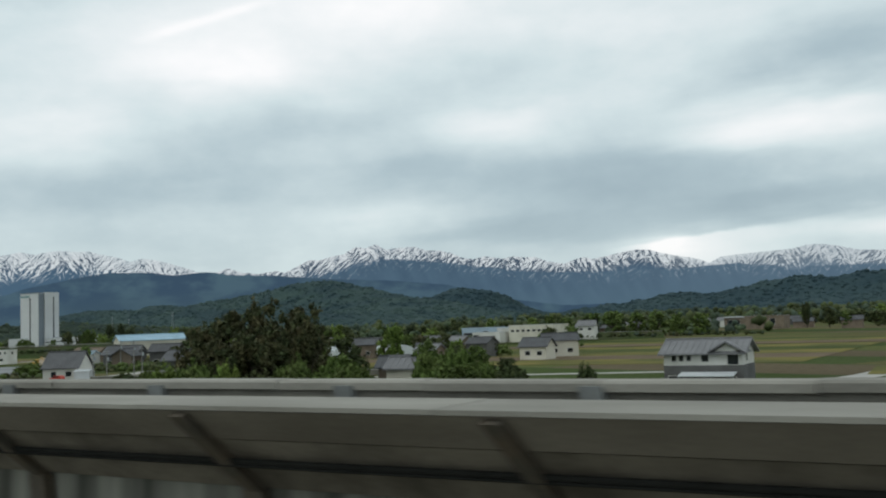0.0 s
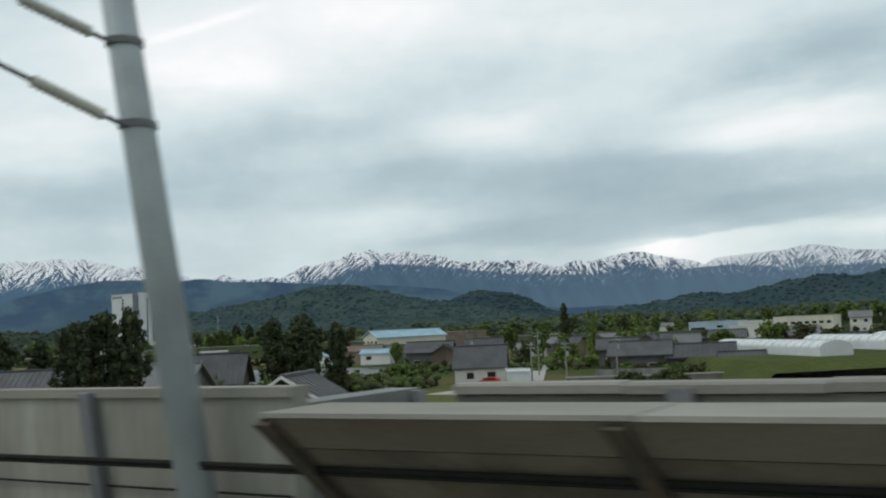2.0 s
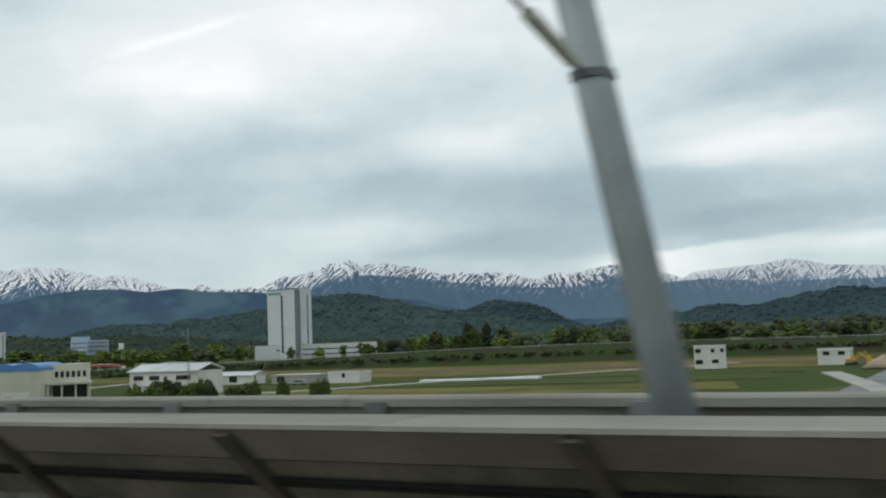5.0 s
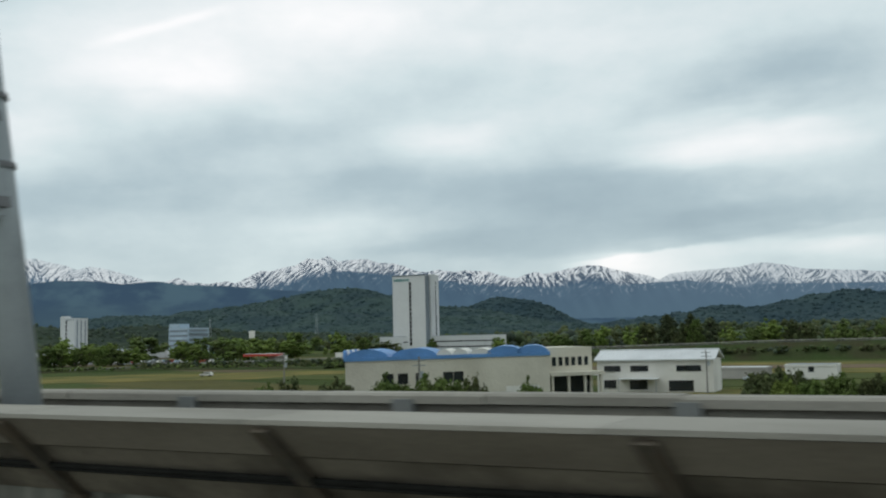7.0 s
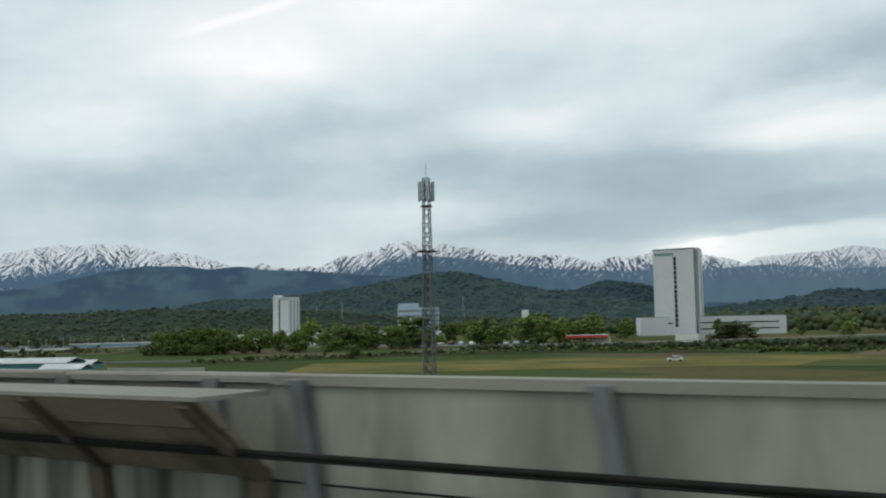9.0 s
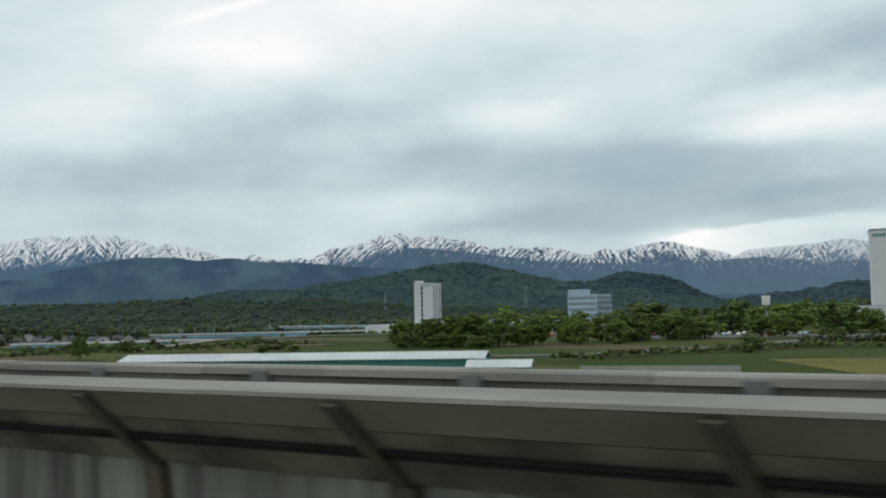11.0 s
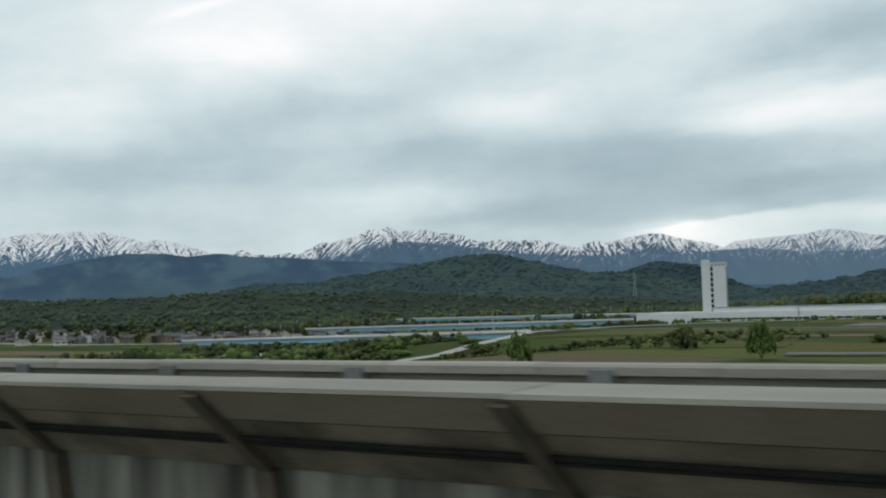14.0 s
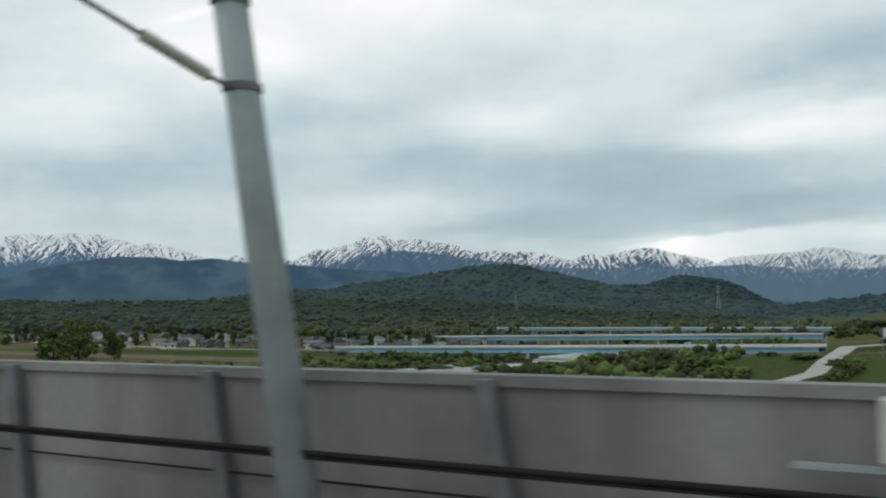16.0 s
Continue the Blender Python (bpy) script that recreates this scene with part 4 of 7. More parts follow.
def belt(x0, x1, y0, y1, n, size, seed, mats, wave=0.5):
    """A belt of trees, in clusters with clearings."""
    rng = random.Random(seed)
    spots = []
    while len(spots) < n:
        x, y = rng.uniform(x0, x1), rng.uniform(y0, y1)
        if noise.noise(Vector((x, y * 1.6, seed * 17.0)) / 90.0) > rng.uniform(-0.6, 0.35) * wave:
            spots.append((x, y, ground_z(x, y), size * rng.uniform(0.55, 1.3)))
    clumps_stuff("tree_belt", spots, seed, mats, "belt of mixed green trees across the plain", "trees", "tree belts")


def scrub(points, width, n, size, seed, mats, label="rough scrub and brambles on the bank", z_off=0.0):
    """Low bushes scattered along a line of (x, y, z) points; z None follows the ground."""
    rng = random.Random(seed)
    spots = []
    lengths = [math.dist(a[:2], b[:2]) for a, b in zip(points[:-1], points[1:])]
    for _ in range(n):
        u = rng.uniform(0, sum(lengths))
        for a, b, q in zip(points[:-1], points[1:], lengths):
            if u <= q:
                break
            u -= q
        t = min(1.0, u / q)
        off = rng.uniform(-0.5, 0.5) * width
        nx, ny = -(b[1] - a[1]) / q, (b[0] - a[0]) / q
        x, y = a[0] + t * (b[0] - a[0]) + nx * off, a[1] + t * (b[1] - a[1]) + ny * off
        z = ground_z(x, y) if a[2] is None else a[2] + t * (b[2] - a[2])
        spots.append((x, y, z + z_off - size * 0.1, size * rng.uniform(0.5, 1.4)))
    clumps_stuff("scrub", spots, seed, mats, label, "scrub", "scrub", 4)


for x0, x1, y0, y1, n, size, seed in ((-700, 900, 880, 1500, 900, 11, 21), (-1350, -600, 680, 1300, 700, 10, 22), (-2100, -1350, 1000, 1500, 420, 10, 23), (200, 1400, 620, 900, 260, 10, 24),
                                      (-700, -120, 560, 640, 70, 8, 25), (-2500, -1500, 780, 1020, 520, 10, 26), (-1300, 1300, 1500, 2600, 900, 14, 27)):
    belt(x0, x1, y0, y1, n, size, seed, ("leaf_dark", "forest_tree_light", "forest_tree_dark"))

# ---- buildings ----
def window(parent, x, y, z, w, h, facing="y-", mat="glass_dark", frame="white_wall"):
    """A framed pane set into a wall that faces y-, x+ or x-; x, y is the wall's surface point."""
    d = 0.06
    if facing == "y-":
        ob = part("window", boxed(x - w / 2 - 0.08, x + w / 2 + 0.08, y - d, y + 0.04, z - 0.08, z + h + 0.08), frame, parent)
        part("pane", boxed(x - w / 2, x + w / 2, y - d - 0.03, y - d + 0.02, z, z + h), mat, ob)
    else:
        s = 1 if facing == "x+" else -1
        a, b = sorted((x - s * 0.04, x + s * d))
        ob = part("window", boxed(a, b, y - w / 2 - 0.08, y + w / 2 + 0.08, z - 0.08, z + h + 0.08), frame, parent)
        a, b = sorted((x + s * (d - 0.02), x + s * (d + 0.03)))
        part("pane", boxed(a, b, y - w / 2, y + w / 2, z, z + h), mat, ob)
    return ob


def gable_roof(root, L, W, h, rh, mat, over=0.6, thick=0.22, tiles=True):
    """Two roof slabs on a ridge along x, with a ridge cap and rows of tiles or seams."""
    W2 = W / 2 + over
    slope = rh / (W / 2)
    drop = over * slope
    for s, nm in ((-1, "roof_slope"), (1, "roof_slope")):
        bm = bmesh.new()
        prism(bm, [(0, h + rh), (s * W2, h - drop), (s * W2, h - drop + thick), (0, h + rh + thick)], -L / 2 - over, L / 2 + over)
        slab = part(nm, bm, mat, root)
        if tiles:
            bm = bmesh.new()
            n = int(L / 0.9)
            for k in range(n + 1):
                x = -L / 2 - over * 0.8 + k * (L + 1.6 * over) / n
                prism(bm, [(0, h + rh + thick), (s * W2, h - drop + thick), (s * W2, h - drop + thick + 0.07), (0, h + rh + thick + 0.07)], x - 0.09, x + 0.09)
            part("roof_ribs", bm, mat, slab)["kind"] = "stuff"
    part("ridge_cap", boxed(-L / 2 - over, L / 2 + over, -0.22, 0.22, h + rh + thick - 0.12, h + rh + thick + 0.2, bevel=0.05), mat, root)


def gable_house(x, y, rz, L, W, h, rh, wall, roof, label, over=0.6, openings=(), group="", name="house", lower=None, z=None):
    root = thing(name, at(x, y, z, rz), label, "house" if name == "house" else "building", group)
    bm = bmesh.new()
    prism(bm, [(-W / 2, -0.5), (W / 2, -0.5), (W / 2, h), (0, h + rh), (-W / 2, h)], -L / 2, L / 2)
    part("wall", bm, wall, root)
    if lower:
        mat, lh = lower
        part("lower_cladding", boxed(-L / 2 - 0.05, L / 2 + 0.05, -W / 2 - 0.05, W / 2 + 0.05, -0.5, lh), mat, root, "dark lower wall cladding")
    gable_roof(root, L, W, h, rh, roof, over)
    for facing, a, zz, w, hh in openings:
        if facing == "y-":
            window(root, a, -W / 2 - (0.05 if lower and zz < lower[1] else 0), zz, w, hh, "y-")
        else:
            window(root, (L / 2 if facing == "x+" else -L / 2) + (0.05 if lower and zz < lower[1] else 0) * (1 if facing == "x+" else -1), a, zz, w, hh, facing)
    return root


def block(x0, x1, y0, y1, h, wall, label, name="building", openings=(), parapet=0.5, roof="hotel_grey", z=None, rz=0, group=""):
    """A flat-roofed block; openings are (facing, along, z, width, height)."""
    cx, cy = (x0 + x1) / 2, (y0 + y1) / 2
    root = thing(name, at(cx, cy, z, rz), label, "building", group)
    a, b = (x1 - x0) / 2, (y1 - y0) / 2
    part("wall", boxed(-a, a, -b, b, -0.6, h - parapet), wall, root)
    part("parapet", boxed(-a - 0.12, a + 0.12, -b - 0.12, b + 0.12, h - parapet + 0.003, h), wall, root)
    part("roof", boxed(-a + 0.3, a - 0.3, -b + 0.3, b - 0.3, h + 0.003, h + 0.05), roof, root)
    for facing, s, zz, w, hh in openings:
        window(root, s if facing == "y-" else (a if facing == "x+" else -a), -b if facing == "y-" else s, zz, w, hh, facing)
    return root


# two-storey house by the first field
first_house = gable_house(-48.6, 163, 3, 12.6, 9.0, 5.6, 1.9, "white_wall", "tile_roof_pale", "two-storey house with white upper walls and dark grey lower cladding", 0.8,
            [("y-", -4.6, 4.3, 0.7, 0.9), ("y-", -3.4, 4.3, 0.7, 0.9), ("y-", -2.2, 4.3, 0.7, 0.9), ("y-", 0.4, 4.2, 1.1, 1.2), ("y-", 4.8, 3.7, 1.7, 1.9), ("x+", -1.6, 4.2, 0.9, 1.1),
             ("y-", -4.4, 0.3, 2.4, 1.6), ("y-", 3.6, 0.2, 3.2, 1.5), ("y-", 0.0, 0.2, 2.2, 1.5)], lower=("grey_wall", 3.6))
for name, sec, y0, y1, m in (("front_gable", [(1.6, 5.6), (6.2, 5.6), (3.9, 7.0)], -4.62, -4.3, "white_wall"), ("gable_roof", [(1.0, 5.5), (3.9, 7.15), (6.8, 5.5), (6.8, 5.75), (3.9, 7.4), (1.0, 5.75)], -5.4, 0.0, "tile_roof_pale")):
    bm = prism(bmesh.new(), [(-x, z) for x, z in sec], y0, y1)
    bmesh.ops.rotate(bm, matrix=Matrix.Rotation(radians(90), 3, "Z"), verts=bm.verts[:])
    part(name, bm, m, first_house)
canopy = thing("porch_canopy", at(-47.2, 157.4, 2.0, 3), "thin pale porch canopy leaning on the grey house", "canopy")
part("sheet", prism(bmesh.new(), [(-2.2, 0.0), (0.4, 0.5), (0.4, 0.62), (-2.2, 0.12)], -4.4, 4.4), "metal_roof", canopy)
for x in (-4.2, 0.0, 4.2):
    part("post", tube(bmesh.new(), (x, -2.1, -2.0), (x, -2.1, 0.02), 0.06), "steel_grey", canopy)
# hut among the trees
gable_house(-88.2, 134, 8, 6.6, 4.4, 5.0, 1.5, "cream_wall", "tile_roof_pale", "cream storehouse with a grey tiled roof among bushes", 0.5, [("x+", 0.6, 2.8, 1.0, 1.0)])
gable_house(-101, 152, 20, 9, 6, 4.4, 1.6, "brown_wall", "tile_roof", "dark old house half hidden behind trees", 0.7)
# long beige works and its house, far over the fields
block(-237, -212, 452, 470, 8.0, "cream_wall", "long beige two-storey works beyond the paddy fields", openings=[("y-", -10.4 + 3.0 * k, 4.6, 1.8, 1.1) for k in range(8)], z=1.5)
block(-255, -239, 446, 456, 5.0, "white_wall", "low white annex with dark doors beside the beige works", openings=[("y-", -6, 0.6, 3.0, 3.0), ("y-", -2, 1.8, 2.2, 1.2), ("y-", 4, 1.8, 2.2, 1.2)], z=1.5)
gable_house(-205, 478, 10, 9, 7, 6.6, 2.4, "white_wall", "tile_roof_pale", "white two-storey house with a pale roof beyond the fields", openings=[("y-", -2.5, 4.2, 1.6, 1.2), ("y-", 2.0, 4.2, 1.6, 1.2)], z=1.5)
shed = block(-184, -146, 655, 672, 8.0, "brown_wall", "long brown open-fronted shed with a pale eave", openings=[("y-", -13, 1.0, 8, 4.5), ("y-", 12, 2.0, 3, 4)], z=1.5)
part("eave", boxed(-18.6, -6, -9.4, -8.2, 7.2, 7.9), "metal_roof", shed)
# grey farmhouse by the lane, and its neighbours
gable_house(-236.5, 184.5, 24, 10.4, 8.2, 3.4, 4.0, "white_wall", "tile_roof", "farmhouse with pale walls under a steep dark grey roof", 0.5,
            [("y-", -2.0, 0.9, 1.5, 1.3), ("y-", 2.4, 0.9, 1.7, 1.3), ("x+", -1.2, 1.2, 0.8, 1.1)], z=0)
gable_house(-226.5, 182, 24, 4.4, 3.0, 2.1, 0.3, "metal_roof", "metal_roof", "small white container shed beside the farmhouse", 0.15)
gable_house(-333, 302, 62, 28, 11, 6.0, 2.2, "cream_wall", "skyblue_roof", "cream workshop hall with a pale blue metal roof", 0.5, [("x-", 3.0 * k - 4.5, 4.0, 1.6, 0.8) for k in range(4)], z=3.2)
gable_house(-306, 246, 20, 9, 6, 2.8, 1.0, "white_wall", "skyblue_roof", "low white shed with a sky-blue roof", 0.4, [("y-", -2, 1.0, 1.6, 1.0)], z=2.2)
gable_house(-322, 262, 15, 12, 7, 3.4, 1.6, "brown_wall", "brown_wall", "low brown barn beside the workshop", 0.4, z=2.0)
for x, y, rz, L, W, h, rh, wl in ((-291, 252, 20, 13, 8, 5.0, 2.6, "grey_wall"), (-281, 244, 115, 9, 7, 4.6, 2.2, "brown_wall"), (-276, 258, 25, 10, 7, 5.6, 2.2, "grey_wall"),
                                  (-208, 203, 16, 12, 8, 4.4, 2.4, "grey_wall"), (-196, 206, 16, 13, 8, 3.6, 2.2, "grey_wall"), (-214, 226, 100, 9, 7, 5.6, 2.2, "brown_wall"),
                                  (-225, 236, 20, 11, 7, 4.8, 2.2, "grey_wall"), (-186, 200, 20, 8, 6, 2.6, 1.6, "brown_wall")):
    gable_house(x, y, rz, L, W, h, rh, wl, "tile_roof", "old farmhouse with dark walls under a grey tiled roof", 0.8, [("y-", -L * 0.25, 1.2, 1.8, 1.2), ("y-", L * 0.22, 1.2, 1.8, 1.2)], "farmhouses")
# farmhouses close to the viaduct
gable_house(-270, 100, 22, 12.6, 8.0, 4.2, 3.6, "brown_wall", "tile_roof", "brown timber farmhouse with a dark tiled roof", 0.9, [("x+", -1.0, 3.2, 1.3, 1.5), ("y-", 2, 1.2, 2.0, 1.4)], "farmhouses")
gable_house(-250, 107.5, 14, 14.0, 9.0, 4.0, 4.0, "grey_wall", "tile_roof_pale", "long farmhouse with a worn grey tiled roof", 0.9, [("y-", -4, 1.2, 2.2, 1.4), ("y-", 3, 1.2, 2.2, 1.4)], "farmhouses")
gable_house(-260, 108, 100, 7.0, 6.0, 5.4, 2.4, "grey_wall", "tile_roof_pale", "small wing with a grey tiled roof between the farmhouses", 0.7, (), "farmhouses")
gable_house(-260, 128.5, 30, 12.5, 8.0, 4.6, 4.2, "grey_wall", "tile_roof", "tall dark house with black gable boards and tiled roof", 1.0, [("y-", -2, 1.2, 2.0, 1.3)], "farmhouses")
gable_house(-281, 122, 18, 10, 7, 3.6, 2.6, "brown_wall", "tile_roof", "low barn with a dark tiled roof beside pines", 0.8, (), "farmhouses")
gable_house(-192, 70.5, 112, 8.0, 8.4, 5.4, 2.6, "grey_wall", "tile_roof", "dark gabled storehouse with white barge boards", 0.7, (), "farmhouses")
for s in (-1, 1):
    verge = thing("barge_board", at(-192, 70.5, None, 112), "white painted board along the dark gable", "board", "barge boards")
    part("board", prism(bmesh.new(), [(0, 8.02), (s * 4.9, 4.98), (s * 4.9, 5.26), (0, 8.30)], -4.85, -4.70), "white_wall", verge)
# greenhouses: film on hoops
for k, (x, y, L) in enumerate(((-181, 208, 46), (-168, 221, 30), (-156, 229, 26))):
    root = thing("greenhouse", at(x, y, 4.2 if k == 0 else 4.4, 129 - 180 + 2 * k), "plastic-film greenhouse tunnel on metal hoops beside a paddy", "greenhouse", "greenhouses")
    sec = [(3.2 * math.cos(a), 0.8 + 1.25 * math.sin(a)) for a in np.linspace(0, math.pi, 13)]
    part("film", prism(bmesh.new(), [(3.2, -0.8)] + sec + [(-3.2, -0.8)], -L / 2, L / 2), "plastic_film", root, "milky plastic film", smooth=False)
    for x1 in np.arange(-L / 2, L / 2 + 0.1, 3.0):
        bm = bmesh.new()
        for (ya, za), (yb, zb) in zip(sec[:-1], sec[1:]):
            tube(bm, (x1, ya * 1.01, za + 0.02), (x1, yb * 1.01, zb + 0.02), 0.05, n=5)
        part("hoop", bm, "steel_grey", root)
block(-287, -262, 490, 505, 6.6, "office_blue", "low blue-fronted shop with a white side wing", openings=[("y-", -8, 0.8, 7, 3.0), ("y-", 3, 3.4, 3.0, 1.2)], z=2.0)
block(-261, -248, 484, 496, 6.2, "white_wall", "white two-storey block with small dark windows", openings=[("y-", -4 + 2.7 * k, 2.2, 1.2, 1.3) for k in range(4)], z=2.0)
# white two-storey house in the paddies
block(-416, -407.5, 283, 290, 6.0, "white_wall", "white two-storey house with a flat roof beside paddies", "house",
      [("y-", -3.4, 4.0, 1.5, 1.1), ("y-", 0.6, 4.0, 1.0, 1.0), ("y-", 3.2, 4.0, 0.9, 1.0), ("y-", -3.2, 0.8, 2.0, 1.2), ("y-", 1.2, 1.0, 1.8, 1.0), ("x+", 0, 4.0, 1.0, 1.0)], z=0.8, rz=18)
# builders' yard: gravel, sheds, heaps, machines
yard = part("yard", prism(bmesh.new(), [(150, 0.02), (252, 0.5), (252, 0.0), (150, -0.4)], -362, -290), "yard_gravel")
yard.matrix_basis = LAND.copy()
tagged(yard, "grey gravel builders' yard with tyre marks", "yard", kind="structure")
fence = thing("sheet_fence", at(-351, 183), "blue-grey sheet metal fence round the builders' yard", "fence")
for k in range(30):
    part("panel", boxed(k * 2.2, k * 2.2 + 2.14, -0.05 + 0.06 * (k % 2), 0.05 + 0.06 * (k % 2), 0.1, 2.6), "steel_grey", fence)
block(-384, -375.5, 296, 302, 4.0, "white_wall", "white two-storey site office beside the yard", openings=[("y-", -2.0, 2.2, 1.8, 1.0), ("y-", 2, 2.2, 1.8, 1.0)], z=0.7)
gable_house(-347, 274, 20, 11, 5, 2.9, 0.8, "white_wall", "skyblue_roof", "low site shed with a blue roof beside heaps", 0.4, [("y-", -3, 1.2, 2.0, 1.0), ("y-", 3, 1.2, 2.0, 1.0)], z=0.9)
block(-352, -318, 322, 336, 7.5, "brown_wall", "rust-brown storage sheds behind the yard", openings=[("y-", -10, 1.5, 5, 3.5), ("y-", 3, 1.5, 5, 3.5)], z=2.5)
for x, y, s in ((-364, 272, 0.9), (-357, 276, 0.7), (-351, 262, 0.6)):
    bm = bmesh.new()
    bmesh.ops.create_cone(bm, cap_ends=True, segments=28, radius1=6.5, radius2=0.6, depth=3.4, matrix=Matrix.Translation((0, 0, 1.7)))
    bmesh.ops.subdivide_edges(bm, edges=bm.edges[:], cuts=2)
    for v in bm.verts:
        v.co += Vector((0.5, 0.5, 0.35)) * noise.noise(v.co * 0.5 + Vector((x, y, 0)))
    heap = part("sand_mound", bm, "sand", None, smooth=True)
    heap.matrix_basis = at(x, y, 0.35, 0, s)
    tagged(heap, "heap of brown sand in the builders' yard", "heap", "sand heaps")


def digger(x, y, rz):
    root = thing("excavator", at(x, y, 0.4, rz, 0.8), "yellow tracked excavator parked beside heaps", "excavator", "excavators")
    for s in (-1, 1):
        part("track", boxed(-1.9, 1.9, s * 1.1 - 0.28, s * 1.1 + 0.28, 0, 0.8, bevel=0.2), "steel_dark", root)
    part("body", boxed(-1.6, 1.4, -1.2, 1.2, 0.95, 2.1, bevel=0.12), "yellow_paint", root)
    cab = part("cab", boxed(0.1, 1.5, 0.1, 1.15, 2.1, 3.2, bevel=0.08), "yellow_paint", root)
    part("pane", boxed(1.5, 1.53, 0.2, 1.05, 2.3, 3.1), "glass_dark", cab)
    arm = part("boom", tube(bmesh.new(), (1.2, -0.4, 1.9), (4.6, -0.4, 4.4), 0.24, 0.18, 6), "yellow_paint", root)
    part("stick", tube(bmesh.new(), (4.6, -0.4, 4.4), (6.0, -0.4, 1.4), 0.17, 0.13, 6), "yellow_paint", arm)
    part("bucket", boxed(5.5, 6.5, -0.9, 0.1, 0.4, 1.4, bevel=0.2), "steel_dark", arm)
    return root


digger(-374, 286, 20), digger(-368, 280, 160), digger(-356, 262, 10)


def car(x, y, rz, paint="white_wall", z=None, group="parked cars", van=False):
    root = thing("car", at(x, y, z, rz), {"white_wall": "white", "steel_grey": "silver", "steel_dark": "black", "office_blue": "pale blue", "red_paint": "red"}[paint] + (" van" if van else " car") + " parked on the asphalt", "car", group)
    h = 1.95 if van else 1.45
    bm = bmesh.new()
    sec = [(-2.1, 0.35), (2.1, 0.35), (2.1, 0.85), (1.1 if not van else 1.9, 0.95), (0.55 if not van else 1.4, h), (-1.5 if not van else -2.0, h), (-2.05, 0.95)]
    prism(bm, [(a, b) for a, b in sec], -0.82, 0.82)
    bmesh.ops.rotate(bm, matrix=Matrix.Rotation(radians(90), 3, "Z"), verts=bm.verts[:])
    bmesh.ops.bevel(bm, geom=bm.edges[:], offset=0.06, segments=1, affect="EDGES")
    part("body", bm, paint, root)
    for s in (-1, 1):
        part("side_window", boxed(-1.2, 1.3, s * 0.80, s * 0.84, 0.98, h - 0.12) if s > 0 else boxed(-1.2, 1.3, -0.84, -0.80, 0.98, h - 0.12), "glass_dark", root)
        for a in (-1.3, 1.3):
            b2 = tube(bmesh.new(), (a, s * 0.62, 0.32), (a, s * 0.86, 0.32), 0.32, n=14)
            part("wheel", b2, "rubber", root)
    return root


PAINTS = ("white_wall", "steel_grey", "white_wall", "steel_dark", "office_blue", "white_wall", "steel_grey", "red_paint")
for k in range(26):
    car(-985 + 6.1 * k, 412 + 0.06 * (k % 3) + 0.02 * k * k * 0.3, 95 + (k * 37 % 7), PAINTS[k % 8], group="cars in the car park", van=k % 9 == 4)
for k in range(26):
    car(-990 + 6.3 * k, 425 + 0.05 * (k % 3), 92 + (k * 53 % 9), PAINTS[(k * 3 + 1) % 8], group="cars in the car park", van=k % 7 == 2)
for x, y, p in ((-695, 252, "white_wall"), (-560, 250, "white_wall"), (-527, 262, "white_wall"), (-925, 330, "white_wall"), (-860, 372, "steel_grey"), (-515, 229, "steel_grey"), (-230, 176, "red_paint"), (-300, 196, "steel_dark")):
    car(x, y, 8 + (x * 3) % 30, p, group="cars on the roads")
# white sheds and road-side shop by the field
block(-530, -513, 235, 241, 2.6, "path_concrete", "low beige-grey road-side shed with a pale roof", openings=[("y-", -5, 0.4, 3.0, 1.8)], roof="metal_roof", z=0.2)
gable_house(-545, 238, 5, 14, 7, 2.2, 0.8, "white_wall", "metal_roof", "small white garage with a bright metal roof", 0.4, [("y-", 0, 0.2, 3.0, 2.0)], z=0.6)
block(-509, -498, 235, 241, 2.9, "white_wall", "little white pump house beside the lane", openings=[("y-", 0, 1.2, 1.2, 1.2)], z=0.5)
for k in range(2):
    frame_row = part("seed_bed", boxed(-9, 9, -2.2, 2.2, 0, 0.7, bevel=0.2), "plastic_film")
    frame_row.matrix_basis = at(-468 + 14 * k, 236 + 5 * k, None, 12)
    tagged(frame_row, "low white plastic-covered seed bed in the field", "seed bed", "seed beds")

# works with blue barrel roofs
works = thing("works_building", at(-544.5, 142, 0, 48.5), "cream works building with blue barrel-vaulted roof lights", "building")
part("wall", boxed(-17.5, 17.5, 0, 11.5, -0.5, 8.0), "cream_wall", works)
part("roof_edge", boxed(-17.7, 17.7, -0.2, 11.7, 8.003, 8.6), "blue_roof", works)
for k, (xc, r, mat) in enumerate(((-14.0, 3.4, "blue_roof"), (-6.2, 3.8, "blue_roof"), (-1.2, 1.3, "white_wall"), (1.6, 1.3, "white_wall"), (5.2, 1.9, "white_wall"), (9.4, 3.2, "blue_roof"), (14.4, 3.0, "blue_roof"))):
    sec = [(xc + r * math.cos(a), 8.5 + (1.3 if r > 2.5 else 1.0) * math.sin(a)) for a in np.linspace(0, math.pi, 11)]
    bm = bmesh.new()
    prism(bm, sec, 0.1, 11.3)
    bmesh.ops.rotate(bm, matrix=Matrix.Rotation(radians(90), 3, "Z"), verts=bm.verts[:])
    bmesh.ops.scale(bm, vec=(-1, 1, 1), verts=bm.verts[:])
    bmesh.ops.recalc_face_normals(bm, faces=bm.faces[:])
    part("roof_vault", bm, mat, works, "white vaulted roof light" if mat == "white_wall" else "blue barrel vault")
for x in (-10.6, -8.2, -5.2, -0.6, 1.2):
    window(works, x, 0, 4.2, 1.7, 1.7, "y-", frame="cream_wall")
